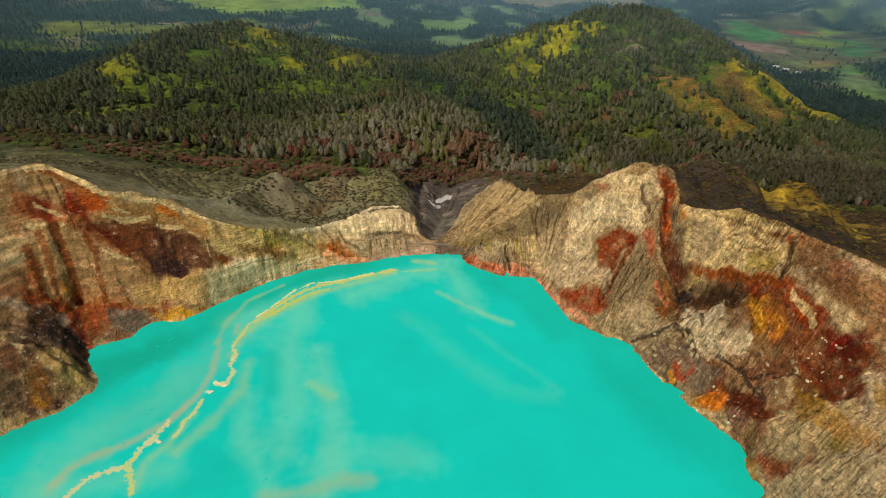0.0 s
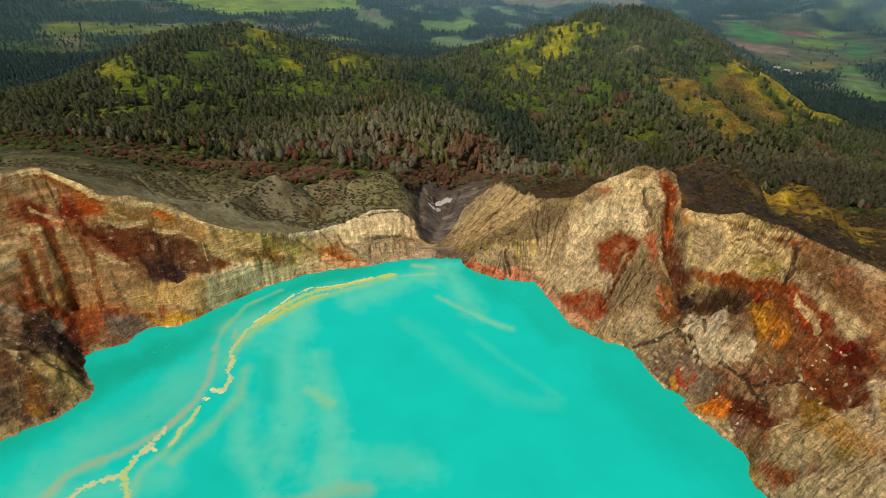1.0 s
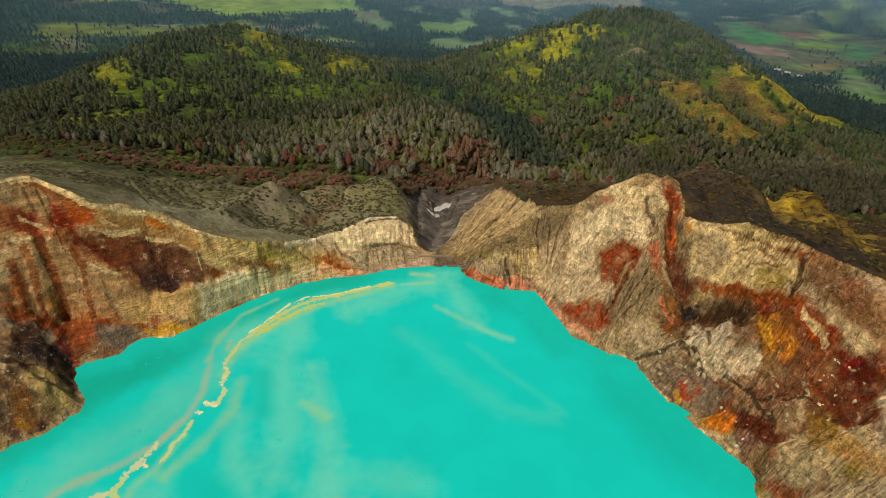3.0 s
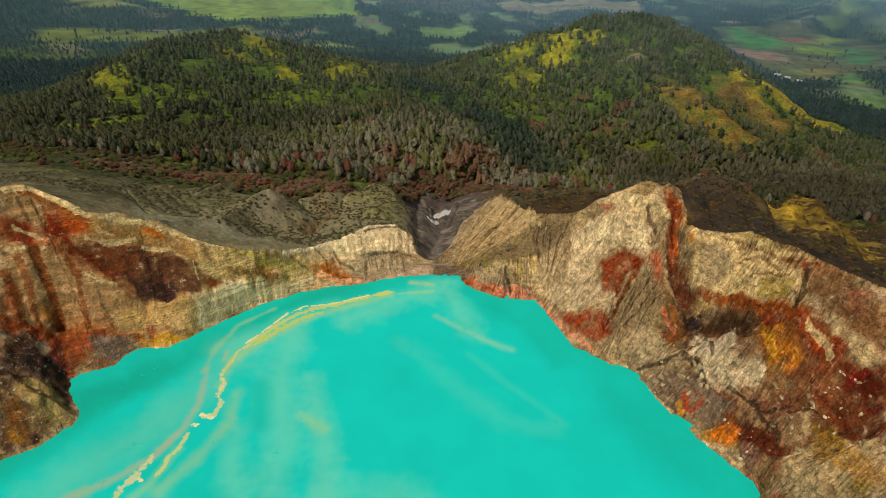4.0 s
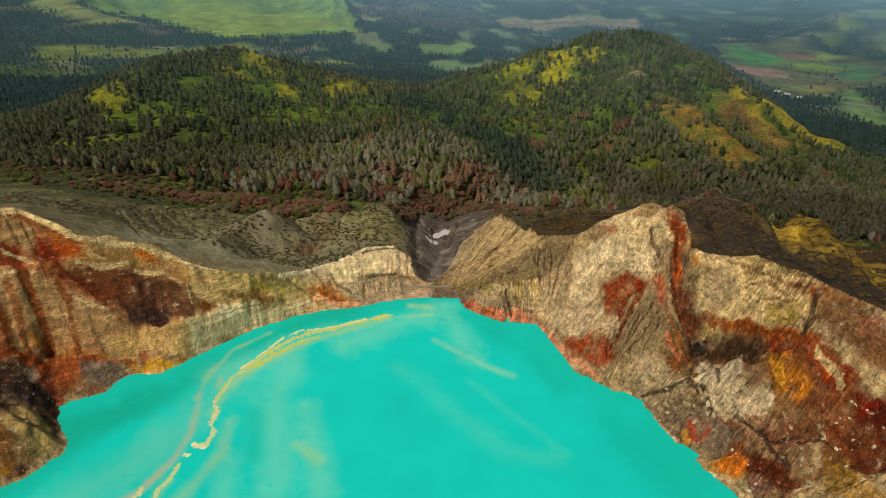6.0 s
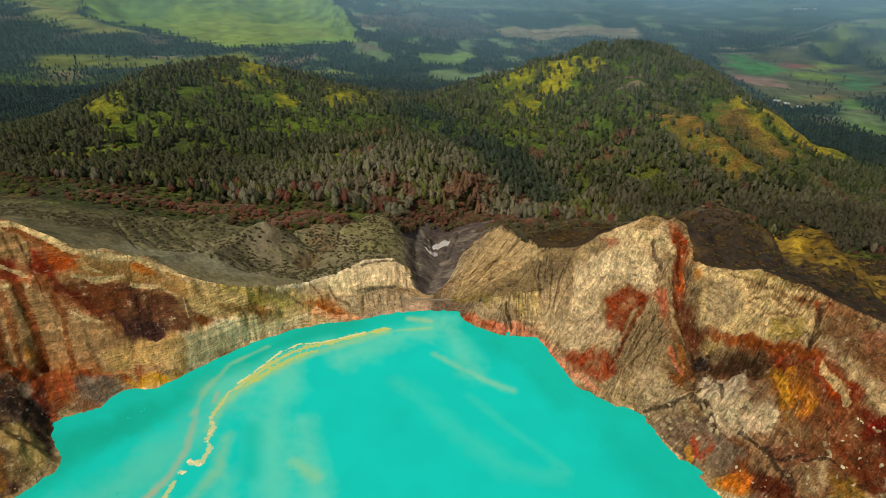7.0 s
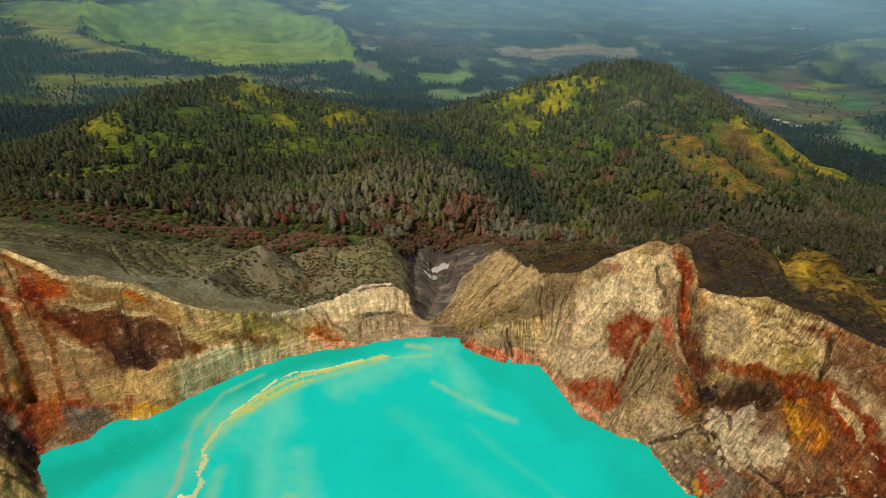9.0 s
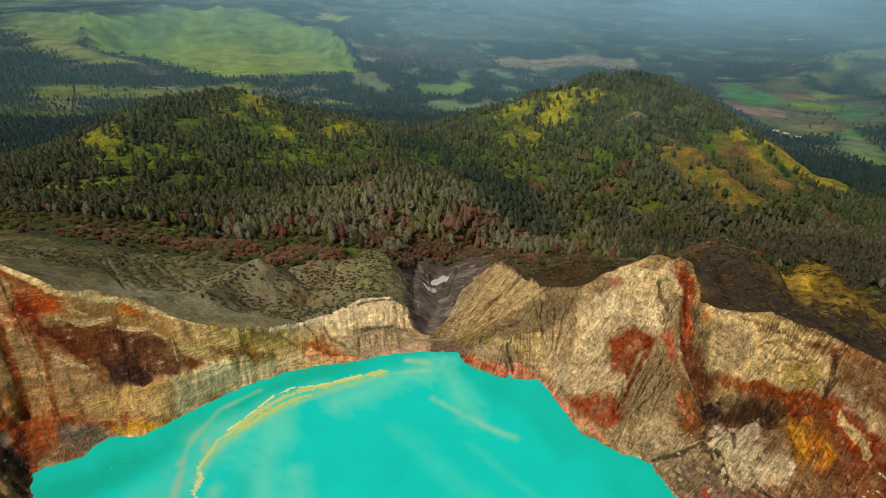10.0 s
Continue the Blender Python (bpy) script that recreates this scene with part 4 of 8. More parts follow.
tinge((0.26, 0.08, 0.02), 16, 0.85, (252, 390, 87), (262, 365, 80), (271, 337, 84))
tinge((0.2, 0.11, 0.04), 16, 0.8, (183, 470, 46), (187, 443, 34))
tinge((0.26, 0.15, 0.06), 18, 0.7, (224, 406, 56), (241, 376, 54), (250, 358, 61))
tinge((0.27, 0.12, 0.05), 26, 0.8, (240, 400, 78), (252, 369, 71), (265, 340, 76), (277, 361, 99))
tinge((0.24, 0.13, 0.07), 22, 0.7, (208, 380, 21), (234, 347, 37), (254, 330, 62))
tinge((0.22, 0.13, 0.07), 14, 0.7, (188, 450, 39), (218, 423, 58))
tinge((0.5, 0.45, 0.31), 16, 0.95, (11, 639, -15), (35, 713, -28), (62, 746, -22), (78, 716, -2))
tinge((0.5, 0.45, 0.31), 26, 0.95, (26, 651, -11), (62, 673, 5), (96, 577, 51), (65, 565, 27))
tinge((0.48, 0.41, 0.27), 18, 0.75, (95, 568, 44), (118, 544, 42), (104, 532, 19))
tinge((0.22, 0.19, 0.15), 7, 0.8, (40, 551, 9), (60, 543, 9))
tinge((0.4, 0.33, 0.14), 4, 0.7, (68, 555, 21), (83, 556, 27))
tinge((0.22, 0.19, 0.15), 2.5, 0.8, (61, 551, 17), (64, 536, 3))
tinge((0.45, 0.08, 0.04), 3, 0.95, (23, 561, 1), (40, 546, 3), (60, 535, 1), (65, 534, 1))
tinge((0.58, 0.33, 0.24), 5, 0.9, (68, 538, 5), (86, 535, 3))
tinge((0.58, 0.33, 0.24), 5, 0.9, (90, 531, 0), (102, 505, 2), (110, 486, 1))
tinge((0.42, 0.1, 0.05), 7, 0.9, (113, 496, 8), (135, 480, 17), (145, 470, 18))
tinge((0.58, 0.33, 0.24), 4, 0.8, (113, 480, 2), (123, 469, 3))
tinge((0.52, 0.38, 0.28), 2.5, 0.9, (125, 451, 0), (157, 439, 0), (165, 415, 0), (179, 388, 0), (190, 370, -1), (207, 351, 3))
tinge((0.58, 0.48, 0.32), 13, 0.8, (131, 550, 62), (156, 531, 70), (176, 523, 81))
tinge((0.58, 0.48, 0.32), 6, 0.8, (140, 563, 84), (165, 546, 95), (190, 531, 92))
tinge((0.45, 0.4, 0.3), 11, 0.75, (117, 532, 32), (129, 508, 26))
tinge((0.78, 0.67, 0.48), 5, 0.5, (135, 551, 68), (152, 541, 78), (168, 527, 78))
tinge((0.35, 0.09, 0.04), 6, 0.85, (145, 517, 44), (161, 519, 55), (171, 512, 62))
tinge((0.35, 0.09, 0.04), 4, 0.8, (146, 507, 39), (155, 507, 45))
tinge((0.22, 0.08, 0.03), 2, 0.9, (160, 510, 49), (152, 495, 36), (146, 481, 24))
tinge((0.33, 0.12, 0.06), 4, 0.8, (141, 560, 83), (151, 549, 86))
tinge((0.3, 0.12, 0.05), 3, 0.6, (93, 586, 57), (103, 578, 56))
tinge((0.3, 0.25, 0.16), 12, 0.85, (147, 472, 19), (166, 489, 41), (176, 502, 55))
tinge((0.27, 0.23, 0.15), 9, 0.8, (167, 463, 27), (173, 481, 42))
tinge((0.36, 0.09, 0.008), 6, 0.95, (192, 553, 110), (195, 538, 97), (198, 518, 88))
tinge((0.36, 0.09, 0.008), 5, 0.9, (193, 518, 85), (192, 494, 70))
tinge((0.15, 0.05, 0.02), 9, 0.9, (194, 487, 67), (197, 467, 57))
tinge((0.22, 0.08, 0.03), 5, 0.85, (181, 495, 55), (184, 472, 47))
tinge((0.5, 0.2, 0.13), 4, 0.8, (175, 512, 66), (181, 496, 57))
tinge((0.45, 0.19, 0.02), 5, 0.8, (188, 463, 46), (190, 447, 39))
tinge((0.45, 0.19, 0.02), 3, 0.7, (205, 533, 95), (206, 504, 94))
tinge((0.055, 0.036, 0.027), 3, 0.9, (196, 516, 86), (197, 495, 75))
tinge((0.055, 0.036, 0.027), 2, 0.45, (175, 537, 94), (177, 526, 87), (181, 518, 79))
tinge((0.36, 0.3, 0.18), 26, 0.75, (211, 491, 91), (235, 447, 102), (217, 461, 80))
tinge((0.17, 0.09, 0.04), 1.5, 0.8, (232, 460, 103), (244, 443, 110), (262, 425, 117))
tinge((0.17, 0.09, 0.04), 1.3, 0.7, (213, 478, 84), (231, 453, 97), (249, 432, 106))
tinge((0.22, 0.08, 0.03), 4, 0.8, (244, 444, 111), (265, 425, 120), (276, 402, 125))
tinge((0.27, 0.23, 0.09), 9, 0.75, (222, 452, 82), (247, 424, 99))
tinge((0.17, 0.09, 0.04), 2.2, 0.7, (258, 423, 112), (252, 412, 99))
tinge((0.42, 0.28, 0.05), 5, 0.6, (236, 461, 112), (225, 474, 98))
tinge((0.27, 0.23, 0.09), 6, 0.6, (205, 501, 90), (210, 481, 82))
tinge((0.42, 0.33, 0.25), 12, 0.7, (280, 384, 117), (265, 404, 112))
tinge((0.42, 0.36, 0.26), 6, 0.8, (257, 403, 101), (266, 382, 99), (275, 358, 97))
tinge((0.22, 0.08, 0.03), 2, 0.8, (258, 408, 104), (272, 399, 118), (280, 384, 117))
tinge((0.29, 0.055, 0.008), 4, 0.7, (275, 396, 121), (279, 387, 119))
# near-black washes along the hollow below the bench
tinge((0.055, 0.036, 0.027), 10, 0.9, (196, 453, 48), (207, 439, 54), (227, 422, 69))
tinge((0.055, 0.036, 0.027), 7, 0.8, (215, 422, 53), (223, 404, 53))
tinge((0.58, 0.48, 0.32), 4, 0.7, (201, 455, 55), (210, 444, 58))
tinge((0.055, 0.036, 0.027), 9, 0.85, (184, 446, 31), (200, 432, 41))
tinge((0.36, 0.09, 0.008), 4.5, 0.95, (199, 465, 59), (213, 453, 66), (228, 431, 77), (243, 413, 87), (251, 398, 90), (254, 386, 86), (257, 371, 79))
tinge((0.29, 0.055, 0.008), 11, 0.9, (252, 390, 87), (260, 367, 81), (267, 350, 80))
tinge((0.29, 0.055, 0.008), 9, 0.9, (268, 352, 83), (272, 337, 84))
tinge((0.2, 0.05, 0.02), 8, 0.8, (264, 384, 98), (267, 369, 91), (270, 360, 90))
tinge((0.42, 0.28, 0.05), 9, 0.85, (233, 408, 71), (234, 387, 56))
tinge((0.4, 0.22, 0.04), 5, 0.8, (229, 408, 65), (230, 398, 59))
tinge((0.45, 0.19, 0.02), 6, 0.8, (245, 397, 83), (247, 384, 75))
tinge((0.58, 0.33, 0.24), 2, 0.8, (249, 396, 87), (251, 380, 76), (249, 373, 67))
tinge((0.58, 0.48, 0.32), 12, 0.85, (199, 424, 34), (206, 402, 31), (216, 407, 45))
tinge((0.58, 0.48, 0.32), 9, 0.85, (224, 406, 56), (227, 388, 44))
tinge((0.58, 0.48, 0.32), 9, 0.7, (170, 454, 24), (156, 450, 9))
tinge((0.78, 0.67, 0.48), 5, 0.7, (195, 423, 29), (205, 418, 37))
tinge((0.22, 0.19, 0.15), 6, 0.8, (184, 419, 15), (196, 407, 21))
tinge((0.36, 0.3, 0.18), 6, 0.7, (134, 465, 7), (146, 453, 5))
tinge((0.17, 0.09, 0.04), 4, 0.7, (176, 454, 29), (186, 444, 32))
tinge((0.42, 0.1, 0.02), 5, 0.9, (186, 403, 10), (189, 392, 7))
tinge((0.42, 0.28, 0.05), 3, 0.8, (183, 397, 5), (184, 393, 4))
tinge((0.16, 0.14, 0.13), 6, 0.8, (193, 407, 18), (196, 397, 17))
tinge((0.35, 0.1, 0.05), 4, 0.7, (194, 391, 12), (198, 393, 15))
tinge((0.46, 0.21, 0.02), 6, 0.9, (202, 371, 11), (210, 364, 16))
tinge((0.42, 0.28, 0.05), 4, 0.8, (194, 371, 2), (203, 361, 7))
tinge((0.08, 0.045, 0.035), 9, 0.85, (213, 358, 18), (230, 335, 32))
tinge((0.2, 0.13, 0.13), 6, 0.8, (212, 348, 9), (218, 344, 17))
tinge((0.2, 0.15, 0.11), 16, 0.75, (209, 385, 24), (236, 357, 42), (228, 350, 33))
tinge((0.12, 0.1, 0.08), 5, 0.8, (234, 370, 44), (246, 354, 54))
tinge((0.36, 0.3, 0.18), 7, 0.7, (243, 351, 48), (240, 337, 42))
tinge((0.27, 0.23, 0.09), 8, 0.8, (249, 336, 54), (243, 324, 46))
tinge((0.58, 0.48, 0.32), 10, 0.7, (256, 320, 63), (255, 297, 60))
tinge((0.16, 0.05, 0.025), 9, 0.8, (260, 340, 71), (261, 319, 70))
tinge((0.36, 0.3, 0.18), 6, 0.6, (251, 364, 66), (254, 346, 64))
tinge((0.22, 0.08, 0.03), 5, 0.7, (241, 378, 57), (244, 365, 54))
tinge((0.4, 0.2, 0.1), 4, 0.6, (246, 363, 57), (249, 345, 55))
tinge((0.4, 0.36, 0.27), 14, 0.8, (229, 287, 16), (245, 279, 35), (262, 267, 49))
tinge((0.42, 0.28, 0.05), 8, 0.7, (255, 296, 59), (249, 289, 47))
tinge((0.33, 0.1, 0.06), 7, 0.8, (220, 308, 12), (228, 297, 20))
tinge((0.36, 0.3, 0.2), 9, 0.6, (265, 296, 70), (273, 305, 80))
tinge((0.17, 0.085, 0.045), 22, 0.92, (-333, 400, 47), (-315, 415, 35), (-294, 416, 18))
tinge((0.22, 0.1, 0.04), 18, 0.85, (-332, 427, 58), (-311, 437, 40), (-292, 446, 23))
tinge((0.1, 0.065, 0.05), 17, 0.92, (-318, 362, 32), (-305, 348, 12))
tinge((0.32, 0.25, 0.11), 15, 0.85, (-286, 376, 24), (-277, 366, 12), (-273, 362, 5))
tinge((0.22, 0.13, 0.08), 14, 0.8, (-280, 432, 10), (-257, 439, 2))
tinge((0.07, 0.035, 0.035), 9, 0.9, (-307, 422, 30), (-289, 421, 13))
tinge((0.07, 0.035, 0.035), 8, 0.9, (-326, 392, 43), (-310, 402, 32))
tinge((0.2, 0.06, 0.03), 7, 0.85, (-293, 435, 20), (-284, 430, 12))
tinge((0.22, 0.08, 0.03), 8, 0.85, (-331, 424, 55), (-319, 430, 46))
tinge((0.34, 0.15, 0.03), 8, 0.8, (-302, 457, 40), (-300, 453, 25))
tinge((0.42, 0.28, 0.05), 5, 0.8, (-306, 444, 35), (-302, 446, 28))
tinge((0.45, 0.19, 0.02), 6, 0.85, (-285, 445, 21), (-276, 444, 18))
tinge((0.4, 0.14, 0.06), 6, 0.85, (-275, 445, 18), (-244, 459, 10))
tinge((0.19, 0.17, 0.14), 7, 0.85, (-267, 440, 10), (-255, 449, 9), (-246, 454, 2))
tinge((0.2, 0.11, 0.065), 8, 0.8, (-280, 430, 9), (-260, 434, 2))
tinge((0.42, 0.38, 0.3), 4, 0.85, (-332, 414, 49), (-320, 419, 40))
tinge((0.4, 0.36, 0.28), 3, 0.8, (-316, 424, 40), (-312, 426, 37))
tinge((0.38, 0.34, 0.27), 3, 0.8, (-306, 425, 30), (-298, 428, 22))
tinge((0.055, 0.036, 0.027), 7, 0.9, (-316, 385, 39), (-298, 387, 30))
tinge((0.55, 0.46, 0.34), 1.0, 0.85, (-320, 379, 41), (-310, 382, 37))
tinge((0.55, 0.46, 0.34), 1.0, 0.85, (-311, 390, 36), (-301, 395, 28), (-295, 397, 22))
tinge((0.55, 0.46, 0.34), 0.9, 0.8, (-291, 409, 16), (-284, 402, 9))
tinge((0.055, 0.036, 0.027), 10, 0.9, (-314, 368, 34), (-308, 348, 15))
tinge((0.16, 0.065, 0.03), 7, 0.85, (-314, 372, 36), (-305, 368, 26))
tinge((0.27, 0.23, 0.09), 9, 0.8, (-296, 370, 22), (-285, 372, 20), (-280, 391, 11))
tinge((0.42, 0.36, 0.22), 7, 0.85, (-292, 391, 22), (-281, 389, 13))
tinge((0.44, 0.38, 0.24), 3.5, 0.85, (-277, 370, 15), (-270, 382, 5))
tinge((0.2, 0.18, 0.05), 6, 0.8, (-274, 367, 8), (-270, 374, 6))
tinge((0.42, 0.28, 0.05), 6, 0.8, (-291, 356, 10), (-285, 353, 5), (-280, 350, 2))
tinge((0.055, 0.036, 0.027), 7, 0.85, (-304, 356, 16), (-293, 348, 5))
tinge((0.12, 0.085, 0.055), 9, 0.9, (-306, 342, 10), (-293, 344, 3))
tinge((0.27, 0.23, 0.09), 4, 0.8, (-297, 339, 2), (-288, 340, 0))
tinge((0.3, 0.26, 0.17), 4, 0.8, (-277, 352, 2), (-267, 366, 1))
tinge((0.12, 0.09, 0.08), 7, 0.85, (-288, 415, 13), (-278, 401, 2), (-265, 384, 0))
tinge((0.24, 0.14, 0.065), 22, 0.8, (194, 401, 17), (227, 366, 36), (248, 331, 53))
tinge((0.25, 0.16, 0.08), 16, 0.7, (163, 439, 5), (182, 409, 9))
tinge((0.2, 0.12, 0.065), 18, 0.88, (204, 383, 16), (229, 359, 35), (245, 350, 50))
tinge((0.24, 0.13, 0.05), 16, 0.8, (242, 340, 44), (253, 330, 59))
tinge((0.42, 0.33, 0.21), 16, 0.85, (228, 313, 29), (239, 305, 44))
tinge((0.46, 0.41, 0.3), 22, 0.95, (224, 284, 5), (245, 277, 32), (264, 266, 51))
tinge((0.46, 0.37, 0.23), 14, 0.8, (260, 307, 69), (269, 293, 73))
tinge((0.4, 0.09, 0.02), 7, 0.95, (189, 395, 8), (197, 394, 16))
tinge((0.42, 0.28, 0.05), 3, 0.85, (183, 398, 5), (185, 394, 5))
tinge((0.14, 0.12, 0.11), 7, 0.85, (192, 409, 18), (202, 395, 21))
tinge((0.2, 0.15, 0.11), 7, 0.8, (193, 390, 9), (207, 380, 18))
tinge((0.5, 0.23, 0.02), 8, 0.95, (198, 371, 7), (209, 360, 13))
tinge((0.45, 0.12, 0.01), 7, 0.95, (207, 373, 17), (211, 364, 18))
tinge((0.42, 0.28, 0.05), 4, 0.85, (196, 372, 4), (203, 363, 7))
tinge((0.1, 0.04, 0.02), 8, 0.9, (216, 357, 21), (227, 340, 29), (232, 329, 34))
tinge((0.14, 0.055, 0.03), 6, 0.85, (213, 367, 21), (225, 351, 30))
tinge((0.26, 0.16, 0.15), 6, 0.85, (215, 347, 15), (219, 341, 18))
tinge((0.58, 0.33, 0.24), 2.6, 0.9, (202, 359, 3), (214, 341, 4), (218, 335, 0), (213, 320, -1))
tinge((0.17, 0.09, 0.04), 6, 0.8, (223, 330, 23), (219, 328, 4))
tinge((0.4, 0.24, 0.03), 4, 0.85, (217, 318, 4), (217, 305, 1))
tinge((0.58, 0.33, 0.24), 2.6, 0.85, (224, 325, 24), (219, 312, 12))
tinge((0.3, 0.04, 0.02), 5, 0.9, (220, 309, 12), (223, 300, 12))
tinge((0.3, 0.05, 0.03), 4, 0.85, (238, 294, 34), (235, 290, 26))
tinge((0.07, 0.035, 0.035), 6, 0.9, (240, 296, 39), (241, 288, 34))
tinge((0.42, 0.28, 0.02), 8, 0.9, (251, 307, 57), (250, 291, 49))
tinge((0.27, 0.23, 0.09), 7, 0.85, (245, 295, 44), (252, 288, 50))
tinge((0.42, 0.28, 0.05), 6, 0.85, (245, 336, 47), (246, 323, 50))
tinge((0.27, 0.23, 0.09), 5, 0.8, (236, 322, 40), (243, 318, 48))
tinge((0.24, 0.08, 0.03), 7, 0.85, (256, 341, 65), (255, 325, 63))
tinge((0.22, 0.055, 0.014), 9, 0.9, (255, 350, 66), (269, 344, 83), (276, 326, 87))
tinge((0.24, 0.05, 0.014), 6, 0.9, (265, 356, 79), (268, 348, 82))
tinge((0.58, 0.48, 0.32), 6, 0.85, (244, 350, 47), (238, 336, 41))
tinge((0.78, 0.67, 0.48), 6, 0.8, (261, 315, 69), (271, 315, 79), (259, 299, 65))
tinge((0.24, 0.22, 0.2), 5, 0.8, (265, 307, 72), (266, 302, 72))
tinge((0.45, 0.19, 0.02), 5, 0.85, (257, 289, 57), (263, 281, 61))
tinge((0.055, 0.036, 0.027), 4, 0.85, (264, 279, 60), (267, 275, 61))
tinge((0.34, 0.06, 0.02), 4, 0.85, (237, 360, 44), (238, 350, 43))
tinge((0.2, 0.12, 0.12), 6, 0.8, (226, 370, 36), (233, 361, 41))
tinge((0.42, 0.28, 0.05), 4, 0.8, (272, 307, 78), (273, 298, 77))
tinge((0.46, 0.41, 0.3), 9, 0.9, (236, 284, 25), (252, 280, 45), (262, 272, 53))
tinge((0.34, 0.28, 0.2), 9, 0.8, (229, 316, 31), (233, 299, 34))


# ---- broad faces of one colour on the crater walls: colour, strength, raggedness, then the outline in plan ----
PATCHES = []


def patch(colour, strength, ragged, *ring):
    PATCHES.append((colour, strength, ragged, np.array(ring, float)))


patch((0.254, 0.112, 0.037), 0.55, 4, (-329, 484), (-277, 492), (-200, 512), (-204, 472), (-280, 425), (-322, 419))
patch((0.162, 0.061, 0.023), 0.6, 5, (207, 440), (245, 406), (283, 375), (258, 285), (216, 328), (208, 364), (201, 395))
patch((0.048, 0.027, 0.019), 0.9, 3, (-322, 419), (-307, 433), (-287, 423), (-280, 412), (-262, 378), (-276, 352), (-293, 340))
patch((0.205, 0.048, 0.014), 0.9, 3, (-327, 438), (-310, 446), (-298, 453), (-286, 446), (-270, 451), (-252, 456), (-231, 464), (-225, 461), (-244, 455), (-265, 447), (-275, 433), (-279, 426), (-281, 408), (-295, 425), (-309, 430), (-322, 419))
patch((0.305, 0.195, 0.089), 0.9, 2.5, (-329, 463), (-314, 467), (-299, 473), (-293, 473), (-282, 470), (-258, 474), (-255, 469), (-260, 462), (-279, 455), (-295, 446), (-308, 437), (-324, 429))
patch((0.262, 0.168, 0.058), 0.9, 2, (-277, 492), (-241, 507), (-214, 512), (-188, 512), (-180, 509), (-204, 499), (-222, 504), (-260, 490), (-273, 487))
patch((0.456, 0.342, 0.144), 0.9, 2, (-205, 512), (-163, 524), (-138, 540), (-112, 557), (-87, 555), (-112, 546), (-152, 523), (-180, 505), (-200, 499))
patch((0.565, 0.468, 0.296), 0.9, 2, (-207, 484), (-180, 502), (-148, 525), (-112, 547), (-109, 543), (-153, 518), (-181, 494), (-200, 474), (-203, 480))
patch((0.413, 0.287, 0.112), 0.9, 2, (-260, 462), (-241, 475), (-207, 482), (-200, 482), (-202, 473), (-219, 467), (-240, 461), (-256, 458))
patch((0.314, 0.209, 0.093), 0.9, 1.6, (-329, 482), (-320, 488), (-310, 491), (-304, 489), (-305, 483), (-310, 477), (-313, 479), (-328, 472))
patch((0.195, 0.058, 0.012), 0.9, 2, (-329, 484), (-318, 494), (-300, 495), (-283, 494), (-271, 493), (-277, 490), (-293, 488), (-304, 489), (-314, 489), (-329, 482))
patch((0.13, 0.017, 0.006), 0.9, 1.8, (-329, 473), (-313, 479), (-312, 475), (-306, 471), (-313, 469), (-318, 466), (-329, 466))
patch((0.13, 0.019, 0.006), 0.9, 1.6, (-305, 487), (-300, 489), (-294, 488), (-279, 490), (-273, 490), (-283, 485), (-287, 481), (-286, 478), (-294, 479), (-301, 475), (-306, 477))
patch((0.392, 0.076, 0.007), 0.9, 1.5, (-296, 487), (-281, 490), (-273, 489), (-281, 485), (-292, 485))
patch((0.079, 0.015, 0.006), 0.9, 1.8, (-294, 478), (-283, 481), (-270, 483), (-259, 485), (-254, 482), (-260, 474), (-271, 475), (-282, 475), (-289, 474))
patch((0.065, 0.025, 0.015), 0.9, 2.2, (-278, 482), (-260, 490), (-238, 498), (-217, 502), (-200, 501), (-195, 497), (-201, 487), (-215, 480), (-226, 476), (-238, 478), (-250, 479), (-261, 480), (-272, 481))
patch((0.127, 0.04, 0.013), 0.7, 2, (-274, 483), (-245, 494), (-241, 488), (-254, 480), (-267, 479))
patch((0.037, 0.018, 0.017), 0.9, 2, (-248, 480), (-236, 485), (-220, 488), (-212, 485), (-219, 478), (-234, 476), (-241, 473), (-247, 476))
patch((0.413, 0.122, 0.014), 0.9, 1.6, (-241, 507), (-232, 511), (-223, 511), (-233, 505), (-244, 503))
patch((0.434, 0.195, 0.021), 0.7, 1.8, (-308, 448), (-302, 455), (-301, 451), (-304, 441))
patch((0.12, 0.102, 0.084), 0.9, 1.6, (-276, 443), (-257, 454), (-247, 456), (-244, 450), (-254, 437), (-269, 433))
patch((0.503, 0.279, 0.021), 0.9, 1.5, (-243, 457), (-223, 463), (-211, 466), (-210, 459), (-222, 455), (-238, 455))
patch((0.631, 0.423, 0.195), 0.9, 1.5, (-223, 473), (-215, 474), (-203, 474), (-218, 465), (-223, 469))
patch((0.15, 0.054, 0.013), 0.9, 1.5, (-199, 497), (-184, 504), (-179, 503), (-192, 494), (-200, 491))
patch((0.761, 0.617, 0.413), 0.9, 1.3, (-182, 500), (-172, 510), (-158, 517), (-161, 514), (-173, 504), (-182, 498))
patch((0.195, 0.08, 0.016), 0.8, 1.5, (-159, 526), (-149, 532), (-143, 530), (-152, 522), (-160, 519))
patch((0.27, 0.076, 0.01), 0.9, 1.4, (-120, 547), (-104, 556), (-91, 557), (-77, 551), (-91, 547), (-109, 547))
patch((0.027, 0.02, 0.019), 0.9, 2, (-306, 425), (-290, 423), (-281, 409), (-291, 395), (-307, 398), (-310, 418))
patch((0.314, 0.27, 0.209), 0.75, 1.5, (-304, 424), (-301, 433), (-295, 427), (-299, 419))
